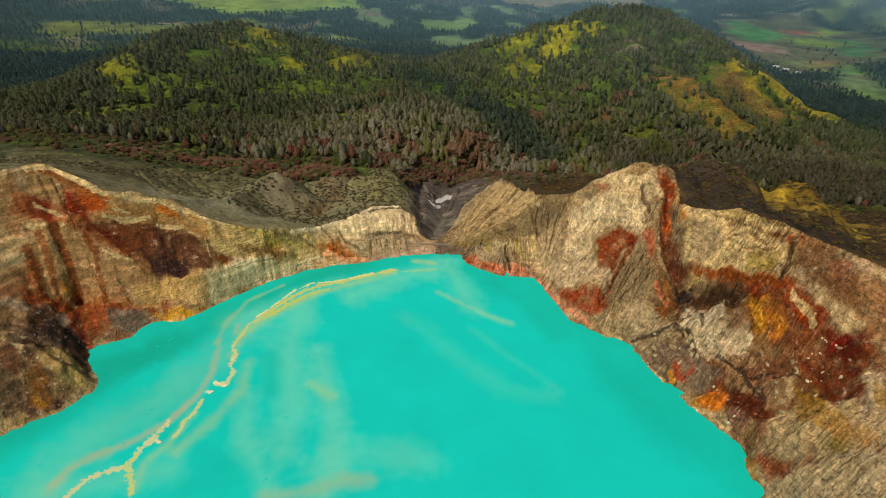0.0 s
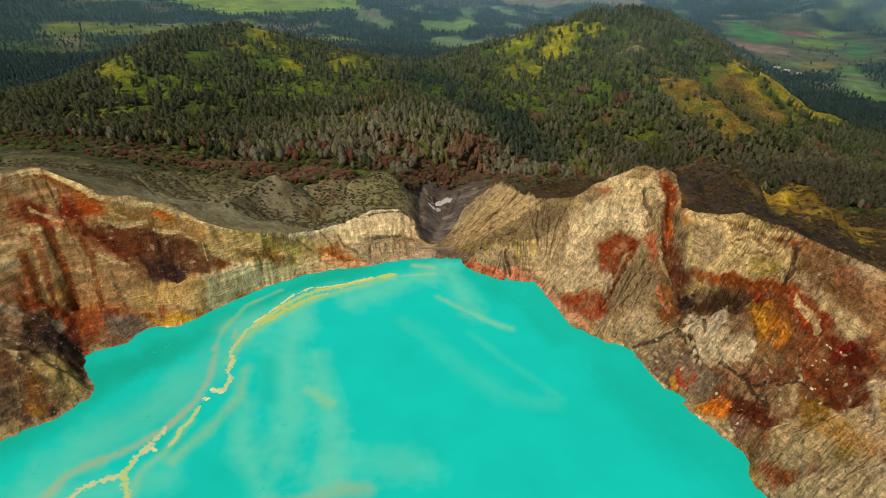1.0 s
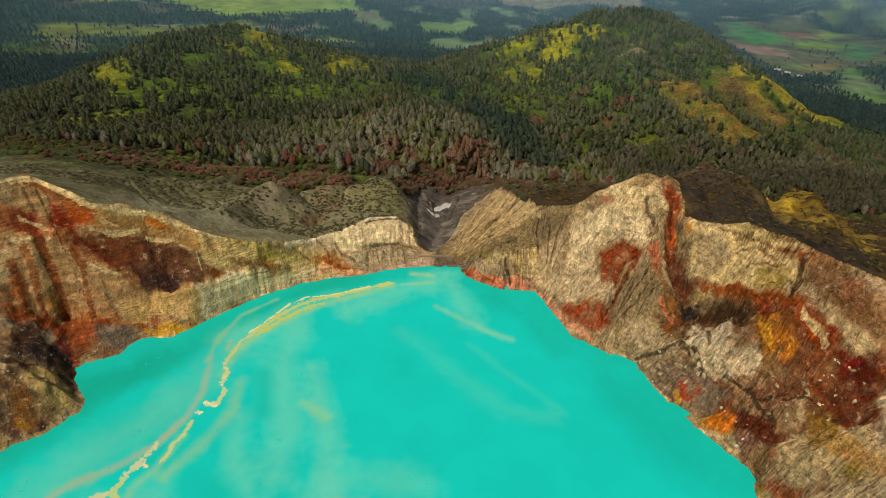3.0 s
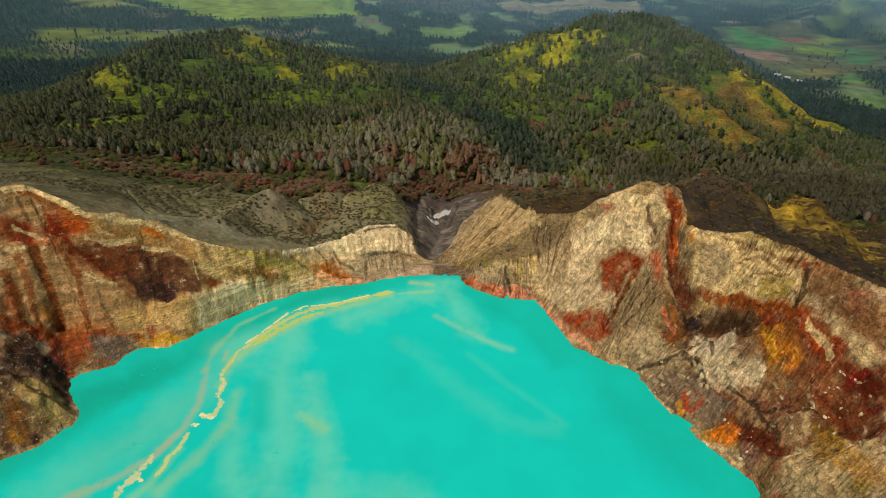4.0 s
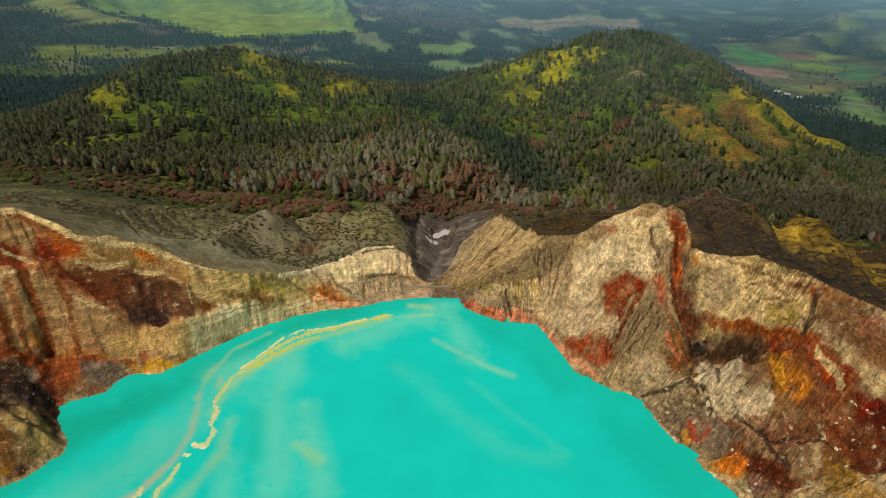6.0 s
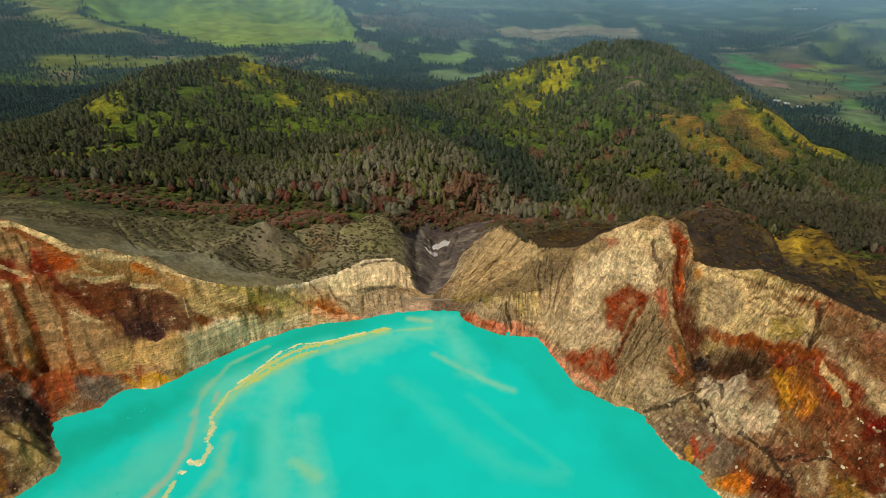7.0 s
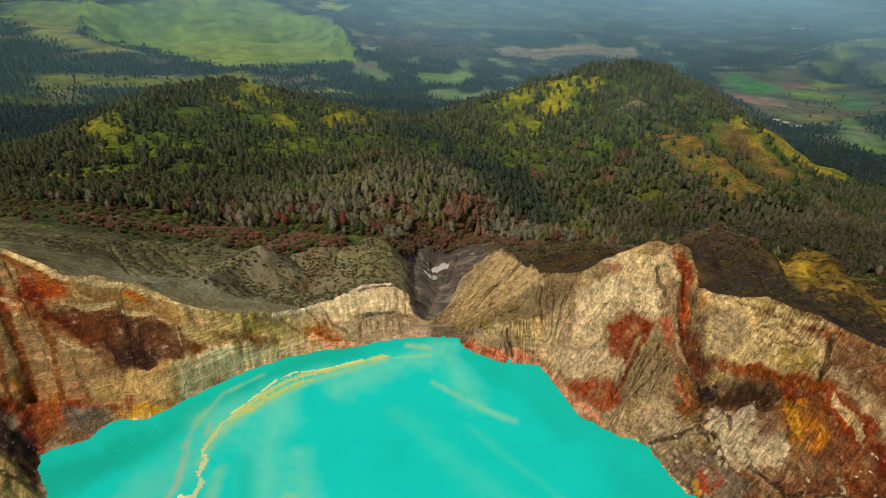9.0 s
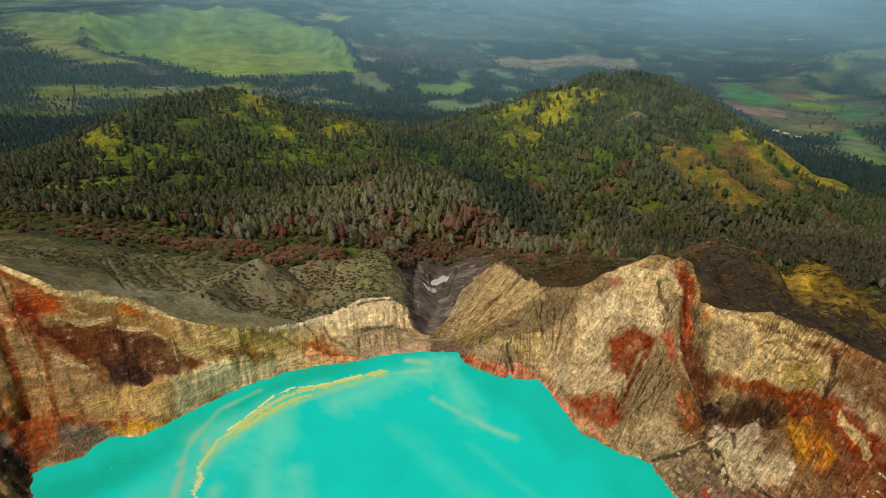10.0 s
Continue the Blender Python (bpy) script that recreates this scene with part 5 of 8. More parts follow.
patch((0.27, 0.212, 0.084), 0.9, 2, (-296, 390), (-287, 400), (-262, 379), (-267, 366), (-280, 368), (-296, 374))
patch((0.117, 0.054, 0.013), 0.9, 2, (-302, 375), (-290, 371), (-282, 360), (-282, 349), (-294, 347))
patch((0.27, 0.144, 0.016), 0.9, 1.5, (-295, 357), (-282, 354), (-285, 349), (-292, 350))
patch((0.093, 0.021, 0.014), 0.9, 1.8, (-299, 444), (-283, 431), (-285, 415), (-295, 425))
patch((0.687, 0.591, 0.371), 0.9, 1.3, (-124, 553), (-93, 571), (-68, 592), (-43, 609), (-31, 613), (-21, 595), (-20, 596), (-41, 587), (-67, 572), (-92, 559), (-105, 563))
patch((0.305, 0.262, 0.171), 0.9, 1.3, (-92, 559), (-67, 572), (-41, 586), (-15, 591), (-20, 573), (-40, 566), (-63, 556), (-79, 552))
patch((0.305, 0.238, 0.175), 0.9, 1.5, (-73, 549), (-63, 556), (-40, 564), (-16, 580), (8, 583), (32, 567), (40, 553), (24, 560), (-8, 564), (-39, 556))
patch((0.479, 0.381, 0.195), 0.9, 2, (14, 587), (21, 640), (38, 692), (68, 747), (84, 656), (96, 586), (120, 574), (130, 570), (132, 555), (96, 554), (90, 540), (45, 554), (29, 568))
patch((0.392, 0.305, 0.181), 0.9, 2, (91, 586), (132, 555), (128, 541), (112, 525), (95, 539), (89, 561))
patch((0.361, 0.292, 0.181), 0.9, 1.3, (30, 567), (45, 558), (63, 554), (65, 544), (45, 545), (32, 553))
patch((0.644, 0.527, 0.305), 0.9, 1.8, (139, 563), (157, 558), (179, 554), (194, 555), (200, 554), (193, 540), (199, 537), (184, 528), (177, 525), (156, 535), (139, 549))
patch((0.73, 0.617, 0.392), 0.9, 1.8, (119, 562), (136, 551), (156, 534), (179, 525), (182, 509), (169, 514), (157, 525), (140, 528), (134, 515), (112, 523), (117, 537))
patch((0.515, 0.423, 0.27), 0.9, 2, (112, 523), (138, 512), (151, 493), (147, 483), (111, 500), (93, 536))
patch((0.617, 0.231, 0.133), 0.9, 1, (18, 561), (34, 552), (50, 543), (75, 539), (93, 527), (103, 506), (111, 486), (124, 470), (136, 456), (128, 461), (113, 479), (101, 501), (84, 530), (55, 533), (28, 550))
patch((0.302, 0.044, 0.009), 0.9, 0.9, (19, 559), (35, 551), (33, 548), (22, 552))
patch((0.319, 0.06, 0.013), 0.9, 0.9, (41, 548), (56, 542), (51, 537), (42, 541))
patch((0.687, 0.497, 0.296), 0.9, 1.2, (74, 543), (95, 537), (107, 513), (91, 534))
patch((0.242, 0.044, 0.011), 0.9, 1.6, (111, 500), (131, 484), (149, 482), (144, 464), (130, 465), (115, 480), (109, 494))
patch((0.209, 0.036, 0.007), 0.9, 1.6, (140, 528), (147, 520), (157, 525), (174, 512), (169, 508), (159, 506), (151, 495), (140, 500), (139, 512))
patch((0.381, 0.107, 0.054), 0.8, 1.3, (142, 562), (150, 554), (152, 545), (145, 548), (139, 558))
patch((0.195, 0.133, 0.032), 0.75, 1.3, (161, 556), (179, 554), (187, 552), (178, 545), (162, 545))
patch((0.25, 0.195, 0.107), 0.9, 1.5, (147, 486), (155, 496), (169, 503), (180, 498), (184, 481), (183, 462), (168, 465), (152, 463), (143, 471))
patch((0.413, 0.122, 0.058), 0.9, 1.4, (177, 514), (184, 504), (185, 488), (178, 497))
patch((0.107, 0.028, 0.01), 0.9, 1.6, (191, 509), (199, 499), (200, 480), (202, 463), (206, 453), (191, 461), (190, 480), (187, 498))
patch((0.249, 0.044, 0.006), 0.9, 1.3, (193, 555), (202, 553), (209, 543), (207, 532), (200, 524), (197, 509), (197, 496), (191, 503), (191, 519), (195, 530), (191, 541))
patch((0.527, 0.392, 0.181), 0.9, 1.3, (209, 554), (206, 510), (208, 502), (206, 508), (205, 528))
patch((0.034, 0.027, 0.027), 0.9, 1.1, (200, 524), (203, 517), (200, 504), (198, 501))
patch((0.604, 0.479, 0.238), 0.9, 2, (203, 512), (212, 497), (225, 486), (235, 473), (243, 450), (252, 444), (262, 430), (272, 406), (275, 403), (261, 422), (254, 414), (232, 429), (211, 453), (202, 468), (202, 487))
patch((0.314, 0.25, 0.147), 0.9, 1.8, (208, 493), (225, 482), (224, 463), (213, 455), (204, 469))
patch((0.27, 0.209, 0.04), 0.75, 1.8, (233, 440), (251, 431), (250, 416), (239, 421), (232, 430))
patch((0.491, 0.209, 0.032), 0.9, 1.2, (202, 511), (207, 499), (205, 492), (201, 502))
patch((0.209, 0.048, 0.01), 0.9, 1.3, (241, 448), (254, 439), (264, 426), (272, 406), (275, 402), (266, 413), (251, 436))
patch((0.15, 0.08, 0.032), 0.9, 2, (261, 422), (275, 403), (278, 386), (282, 370), (278, 351), (266, 377), (257, 400), (254, 409))
patch((0.216, 0.089, 0.045), 0.75, 1.8, (269, 401), (277, 391), (278, 373), (269, 384))
patch((0.468, 0.361, 0.195), 0.9, 1.6, (259, 396), (266, 378), (278, 351), (274, 338), (268, 359), (261, 377))
# darkest faces, in the hollow below the bench
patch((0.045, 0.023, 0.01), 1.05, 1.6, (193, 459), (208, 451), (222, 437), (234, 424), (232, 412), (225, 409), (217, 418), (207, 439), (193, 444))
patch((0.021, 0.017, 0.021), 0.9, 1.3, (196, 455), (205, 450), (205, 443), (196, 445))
patch((0.617, 0.44, 0.162), 0.9, 1.2, (200, 462), (211, 451), (212, 448), (203, 453))
patch((0.195, 0.065, 0.023), 0.9, 2, (246, 381), (258, 368), (258, 344), (249, 346), (247, 363), (242, 372))
patch((0.166, 0.025, 0.006), 0.9, 1.8, (238, 418), (249, 402), (256, 387), (263, 372), (266, 365), (259, 371), (250, 375), (248, 391), (242, 403), (232, 410), (234, 423))
patch((0.327, 0.06, 0.006), 0.9, 1.4, (245, 406), (251, 395), (253, 384), (257, 374), (251, 377), (249, 390))
patch((0.115, 0.016, 0.006), 0.9, 2, (262, 366), (270, 355), (277, 347), (266, 315), (261, 332), (260, 351))
patch((0.215, 0.009, 0.006), 0.9, 1.5, (263, 352), (267, 354), (272, 348), (266, 342))
patch((0.434, 0.159, 0.01), 0.9, 1.7, (230, 409), (237, 408), (244, 398), (248, 380), (247, 377), (240, 381), (232, 392))
patch((0.361, 0.287, 0.178), 0.9, 1.8, (154, 460), (180, 442), (190, 427), (179, 422), (161, 430), (155, 445))
patch((0.672, 0.578, 0.392), 0.75, 3, (196, 418), (209, 409), (226, 397), (233, 389), (230, 383), (213, 386), (198, 399))
patch((0.491, 0.434, 0.314), 0.9, 1.5, (198, 440), (218, 421), (219, 407), (206, 409), (194, 422))
patch((0.223, 0.084, 0.021), 0.9, 1.4, (176, 448), (192, 446), (192, 437), (180, 440))
patch((0.178, 0.133, 0.095), 0.9, 1.8, (167, 426), (182, 422), (197, 408), (202, 394), (210, 382), (212, 373), (197, 378), (181, 393), (168, 409))
patch((0.302, 0.038, 0.006), 0.9, 1.1, (184, 405), (187, 403), (190, 392), (197, 394), (197, 390), (191, 387), (185, 392))
patch((0.27, 0.175, 0.093), 0.9, 2, (210, 389), (231, 378), (239, 360), (241, 340), (233, 338), (226, 355), (214, 371))
patch((0.162, 0.056, 0.027), 0.7, 2, (221, 380), (240, 367), (243, 348), (232, 357), (223, 370))
patch((0.468, 0.361, 0.195), 0.9, 1.8, (241, 359), (245, 348), (241, 332), (236, 334))
patch((0.552, 0.162, 0.01), 0.9, 1.2, (194, 372), (211, 371), (215, 365), (207, 356), (200, 363))
patch((0.086, 0.017, 0.006), 0.9, 1.6, (215, 368), (226, 356), (233, 338), (226, 334), (216, 350), (211, 355))
patch((0.231, 0.095, 0.084), 0.9, 1.4, (208, 356), (218, 346), (218, 338), (212, 344))
patch((0.125, 0.026, 0.006), 0.9, 2, (249, 361), (259, 342), (266, 315), (263, 305), (251, 319), (251, 338))
patch((0.44, 0.337, 0.178), 0.9, 2, (226, 335), (241, 326), (263, 304), (258, 285), (224, 310))
patch((0.314, 0.178, 0.027), 0.8, 2, (243, 342), (251, 330), (250, 315), (255, 300), (246, 301), (236, 313))
patch((0.184, 0.044, 0.008), 0.9, 1.6, (216, 321), (224, 306), (234, 291), (230, 292), (219, 305))
patch((0.392, 0.314, 0.181), 0.9, 2, (210, 291), (231, 294), (247, 285), (265, 274), (262, 256))
patch((0.305, 0.162, 0.03), 0.7, 1.8, (244, 308), (255, 301), (260, 286), (247, 291))


# ---- scrub, grass and fields in plan: colour, half width, strength, how bare of trees, then the way ----
COVERS = []


def cover(colour, width, strength, opened, *way):
    COVERS.append((colour, width, strength, opened, np.array(way, float)))


cover((0.085, 0.08, 0.035), 20, 0.8, 1, (-300, 569), (-262, 616), (-215, 673))
cover((0.09, 0.085, 0.04), 22, 0.8, 1, (-444, 655), (-368, 639), (-337, 664))
cover((0.2, 0.17, 0.11), 14, 0.7, 1, (-172, 646), (-174, 629))
cover((0.17, 0.155, 0.06), 18, 0.8, 1, (-88, 714), (-59, 748), (-69, 656))
cover((0.15, 0.165, 0.012), 12, 0.7, 1, (-74, 848), (-58, 895))
cover((0.2, 0.19, 0.12), 14, 0.7, 1, (-249, 530), (-219, 545), (-166, 558))
cover((0.15, 0.1, 0.05), 10, 0.7, 1, (-140, 719), (-113, 670), (-136, 634))
cover((0.11, 0.1, 0.05), 10, 0.7, 1, (-239, 712), (-195, 647))
cover((0.17, 0.06, 0.03), 16, 0.85, 1, (-369, 718), (-310, 738), (-253, 758), (-215, 741))
cover((0.17, 0.06, 0.03), 13, 0.8, 0.8, (-178, 720), (-146, 755), (-118, 749))
cover((0.2, 0.07, 0.04), 13, 0.7, 0.6, (-104, 854), (-47, 902))
cover((0.13, 0.04, 0.025), 14, 0.85, 1, (-3, 880), (57, 892), (94, 907))
cover((0.17, 0.06, 0.03), 14, 0.8, 1, (125, 961), (185, 939))
cover((0.15, 0.07, 0.04), 22, 0.7, 0.5, (-167, 874), (-128, 925), (-64, 928), (17, 967))
cover((0.16, 0.06, 0.035), 12, 0.7, 0.7, (51, 962), (89, 1018))
cover((0.17, 0.07, 0.04), 20, 0.6, 0.3, (269, 1135), (294, 1114))
cover((0.075, 0.065, 0.035), 18, 0.8, 1, (87, 682), (124, 689), (209, 894))
cover((0.09, 0.08, 0.075), 9, 0.8, 1, (-53, 765), (-33, 866), (-35, 733))
cover((0.07, 0.055, 0.05), 12, 0.8, 1, (-6, 852), (18, 879), (55, 850))
cover((0.2, 0.17, 0.13), 10, 0.8, 1, (15, 648), (33, 685))
cover((0.13, 0.11, 0.09), 8, 0.8, 1, (-4, 705), (-6, 622))
cover((0.08, 0.055, 0.03), 22, 0.8, 1, (288, 682), (284, 580), (318, 568))
cover((0.22, 0.145, 0.02), 40, 0.9, 1, (341, 621), (381, 626), (400, 614))
cover((0.36, 0.235, 0.022), 22, 0.9, 1, (363, 672), (487, 827), (466, 729))
cover((0.16, 0.105, 0.02), 14, 0.8, 1, (429, 662), (456, 640))
# shaded right-hand faces of the outer slope, painted dark
cover((0.03, 0.028, 0.02), 13, 0.9, 1, (297, 504), (323, 495), (358, 507))
cover((0.1, 0.075, 0.03), 15, 0.7, 1, (320, 655), (314, 593))
cover((0.24, 0.225, 0.012), 22, 0.9, 1, (256, 1598), (268, 1542), (216, 1461))
cover((0.24, 0.225, 0.012), 13, 0.9, 1, (142, 1584), (194, 1603))
cover((0.15, 0.165, 0.012), 20, 0.85, 1, (179, 1439), (122, 1373), (157, 1324))
cover((0.24, 0.225, 0.012), 11, 0.9, 1, (334, 1612), (350, 1592))
cover((0.15, 0.165, 0.012), 14, 0.7, 0.8, (253, 1428), (300, 1440))
cover((0.15, 0.165, 0.012), 16, 0.7, 0.8, (191, 1289), (132, 1226), (204, 1230))
cover((0.26, 0.24, 0.015), 17, 0.9, 1, (-601, 2101), (-374, 1427))
cover((0.24, 0.225, 0.012), 11, 0.8, 1, (-309, 1327), (-279, 1314))
cover((0.24, 0.225, 0.012), 24, 0.85, 1, (-215, 1355), (-188, 1401), (-139, 1429))
cover((0.24, 0.23, 0.015), 18, 0.85, 1, (-836, 1788), (-575, 1148), (-539, 1095))
cover((0.09, 0.14, 0.012), 22, 0.8, 0.9, (-482, 1083), (-514, 1051), (-415, 1094))
cover((0.09, 0.14, 0.012), 18, 0.8, 0.9, (-575, 956), (-496, 965), (-460, 1010))
cover((0.11, 0.15, 0.012), 20, 0.75, 0.8, (-321, 1152), (-222, 1186))
cover((0.2, 0.17, 0.02), 16, 0.7, 0.7, (-451, 1379), (-385, 1334))
cover((0.09, 0.14, 0.012), 20, 0.7, 0.3, (-986, 1539), (-776, 1274))
cover((0.08, 0.12, 0.01), 20, 0.7, 0.7, (-407, 991), (-362, 1062), (-226, 1009))
cover((0.09, 0.14, 0.012), 16, 0.7, 0.6, (-87, 1118), (-130, 1084), (-160, 1031))
cover((0.15, 0.165, 0.012), 15, 0.6, 0.6, (309, 1046), (374, 1093))
cover((0.09, 0.14, 0.012), 16, 0.7, 0.7, (165, 1150), (118, 1173))
cover((0.34, 0.2, 0.035), 20, 0.95, 1, (409, 1246), (457, 1221), (500, 1155), (533, 1100))
cover((0.46, 0.36, 0.03), 13, 0.98, 1, (589, 1406), (613, 1334), (700, 1350), (936, 1615), (961, 1535))
cover((0.18, 0.11, 0.03), 26, 0.85, 1, (538, 1292), (583, 1270), (623, 1233))
cover((0.19, 0.13, 0.03), 16, 0.8, 1, (673, 1257), (721, 1231))
cover((0.14, 0.1, 0.03), 22, 0.6, 0.6, (405, 1305), (477, 1253))
cover((0.13, 0.12, 0.02), 24, 0.6, 0.5, (596, 1154), (495, 1106))
cover((0.27, 0.17, 0.13), 9, 0.9, 1, (380, 1488), (418, 1500))
cover((0.12, 0.05, 0.03), 14, 0.85, 1, (-26, 878), (17, 896), (66, 898))
cover((0.06, 0.055, 0.025), 14, 0.8, 1, (77, 674), (109, 671), (153, 680))
cover((0.2, 0.27, 0.06), 90, 0.9, 1, (-978, 2741), (-710, 2694), (-461, 2602))
cover((0.17, 0.26, 0.05), 40, 0.9, 1, (-737, 2416), (-547, 2424), (-317, 2439))
cover((0.1, 0.2, 0.05), 80, 0.9, 1, (-1277, 2797), (-1131, 2870))
cover((0.2, 0.25, 0.07), 50, 0.8, 1, (-1036, 3063), (-830, 3196), (-574, 3001))
cover((0.24, 0.23, 0.08), 12, 0.7, 1, (-1551, 2743), (-1379, 2603), (-1165, 2398), (-1014, 2347))
cover((0.13, 0.19, 0.05), 50, 0.8, 1, (-1671, 2808), (-1475, 2761), (-1425, 2841))
cover((0.2, 0.22, 0.03), 30, 0.9, 1, (-1193, 2082), (-1083, 2060), (-1076, 1945))
cover((0.15, 0.19, 0.04), 25, 0.9, 1, (-997, 2051), (-809, 2079), (-616, 2174))
cover((0.25, 0.17, 0.12), 18, 0.6, 1, (-889, 2157), (-820, 2157))
cover((0.3, 0.24, 0.15), 18, 0.9, 1, (1150, 2945), (1221, 2943))
cover((0.26, 0.22, 0.13), 26, 0.85, 1, (219, 2869), (396, 3005), (654, 3096), (800, 3080))
cover((0.13, 0.24, 0.07), 25, 0.9, 1, (-68, 2255), (70, 2333))
cover((0.25, 0.29, 0.06), 30, 0.9, 1, (-559, 3431), (-470, 3453))
cover((0.05, 0.07, 0.045), 30, 0.8, 1, (1779, 3026), (1762, 2934))
cover((0.1, 0.075, 0.06), 90, 0.7, 0.2, (-240, 2920), (-52, 2759), (127, 2845))
cover((0.11, 0.2, 0.06), 35, 0.8, 1, (1201, 1932), (1267, 1929))
cover((0.1, 0.17, 0.06), 60, 0.7, 1, (-166, 3270), (94, 3404), (310, 3419))
cover((0.2, 0.18, 0.12), 14, 0.8, 1, (987, 2103), (1030, 2079))
cover((0.17, 0.2, 0.05), 22, 0.8, 1, (1184, 2214), (1258, 2213))
cover((0.16, 0.19, 0.05), 16, 0.8, 1, (-386, 1972), (-257, 1958))
cover((0.13, 0.16, 0.1), 60, 0.7, 1, (366, 4142), (651, 3889))
cover((0.16, 0.16, 0.12), 50, 0.6, 1, (1043, 4613), (1454, 4551))
cover((0.1, 0.16, 0.08), 50, 0.7, 1, (1689, 3967), (1739, 3783))
cover((0.06, 0.09, 0.05), 60, 0.7, 0.2, (1250, 3388), (1580, 3232))
cover((0.14, 0.17, 0.1), 9, 0.8, 1, (1392, 3001), (1534, 3064), (1703, 3125), (1786, 3152))
cover((0.15, 0.17, 0.11), 8, 0.7, 1, (1332, 2835), (1453, 2930), (1576, 2994))
cover((0.2, 0.15, 0.14), 8, 0.7, 1, (1483, 3146), (1582, 3122))
cover((0.17, 0.19, 0.12), 10, 0.6, 1, (1091, 2842), (1168, 2798))


# ---- wider meadows, fields and bare faces in plan: colour, strength, how bare of trees, raggedness, then the outline ----
FIELDS = []


def field(colour, strength, opened, ragged, *ring):
    FIELDS.append((colour, strength, opened, ragged, np.array(ring, float)))


field((0.095, 0.145, 0.045), 0.95, 1, 30, (-1814, 2982), (-1657, 2954), (-1376, 2936), (-1361, 2792), (-1265, 2490), (-1024, 2421), (-991, 2334), (-1183, 2353), (-1458, 2559), (-1649, 2768))
field((0.13, 0.22, 0.04), 0.95, 1, 30, (-1381, 2788), (-1272, 2954), (-1087, 3080), (-917, 3350), (-729, 3303), (-538, 3068), (-422, 2906), (-305, 2537), (-343, 2344), (-702, 2292), (-826, 2337), (-1056, 2503), (-1227, 2493))
field((0.075, 0.14, 0.045), 0.9, 1, 25, (-1337, 2786), (-1244, 2937), (-1072, 3028), (-1018, 2672), (-1178, 2561))
field((0.17, 0.23, 0.045), 0.7, 1, 30, (-972, 2542), (-792, 2762), (-559, 2682), (-360, 2464), (-709, 2317), (-854, 2366))
field((0.2, 0.2, 0.07), 0.5, 1, 10, (-1570, 2738), (-1361, 2607), (-1175, 2422), (-1013, 2392), (-989, 2329), (-1179, 2344), (-1476, 2596))
field((0.1, 0.125, 0.03), 0.9, 0.6, 15, (-1218, 2097), (-1091, 2149), (-779, 2140), (-629, 2223), (-538, 2142), (-741, 2029), (-876, 1995), (-1029, 2012), (-1093, 1917))
field((0.24, 0.2, 0.13), 0.85, 1, 12, (221, 2894), (535, 3126), (852, 3192), (828, 2993), (499, 2890), (231, 2720))
field((0.26, 0.3, 0.08), 0.9, 1, 15, (-587, 3525), (-452, 3527), (-479, 3329), (-582, 3330))
field((0.13, 0.22, 0.07), 0.9, 1, 12, (-79, 2311), (91, 2399), (58, 2168), (-64, 2144))
field((0.075, 0.06, 0.055), 0.7, 0.1, 30, (-243, 3272), (173, 3364), (118, 2617), (-172, 2593), (-328, 2886))
field((0.1, 0.14, 0.1), 0.6, 1, 40, (-206, 4038), (676, 4055), (776, 3589), (173, 3364), (-219, 3294))
field((0.11, 0.066, 0.008), 0.95, 1, 8, (482, 869), (519, 871), (500, 770), (468, 700), (420, 600), (385, 560), (370, 590), (375, 641), (400, 720))
# purple-black flank beside the golden spur: its shadow painted on the ground
field((0.024, 0.019, 0.017), 0.9, 1, 8, (360, 560), (400, 600), (330, 470), (293, 400), (268, 420), (300, 480))
field((0.03, 0.023, 0.02), 0.8, 1, 10, (277, 738), (335, 690), (372, 671), (340, 610), (315, 557), (250, 480), (214, 516), (215, 570))
field((0.028, 0.024, 0.018), 0.9, 1, 8, (225, 566), (266, 567), (328, 593), (334, 532), (350, 511), (250, 443), (229, 516))
field((0.2, 0.12, 0.025), 0.9, 0.8, 8, (400, 1252), (457, 1231), (495, 1156), (530, 1087), (468, 1050), (419, 1102), (391, 1179))
field((0.13, 0.085, 0.022), 0.85, 0.6, 8, (554, 1341), (596, 1292), (656, 1263), (598, 1177), (529, 1194), (511, 1267))
field((0.42, 0.33, 0.03), 0.98, 1, 5, (592, 1423), (604, 1405), (646, 1330), (911, 1661), (965, 1568), (965, 1491), (770, 1275), (689, 1285), (612, 1306))
field((0.24, 0.225, 0.012), 0.9, 0.6, 10, (355, 2413), (436, 2496), (279, 1560), (241, 1459), (196, 1421), (172, 1401), (211, 1503))
field((0.14, 0.16, 0.012), 0.85, 0.5, 12, (113, 1587), (293, 2304), (229, 1610), (192, 1494), (127, 1407), (90, 1363))
field((0.2, 0.19, 0.012), 0.85, 0.5, 12, (-682, 2104), (-616, 2174), (-496, 1963), (-313, 1381), (-342, 1365), (-412, 1423))
field((0.21, 0.2, 0.012), 0.85, 0.5, 12, (-238, 1395), (-225, 1715), (-126, 1699), (-95, 1446), (-153, 1335), (-219, 1339))
field((0.17, 0.17, 0.012), 0.85, 0.5, 12, (-886, 1709), (-870, 1868), (-783, 1769), (-504, 1126), (-507, 1045), (-559, 1084))
field((0.15, 0.17, 0.012), 0.85, 0.8, 10, (-861, 1867), (-816, 1832), (-515, 1157), (-514, 1084), (-515, 1044), (-539, 1081), (-550, 1153))
field((0.12, 0.15, 0.012), 0.85, 0.8, 10, (-553, 963), (-492, 990), (-474, 965), (-508, 908))
field((0.2, 0.2, 0.012), 0.85, 0.8, 10, (-330, 1357), (-285, 1350), (-266, 1302), (-304, 1283))
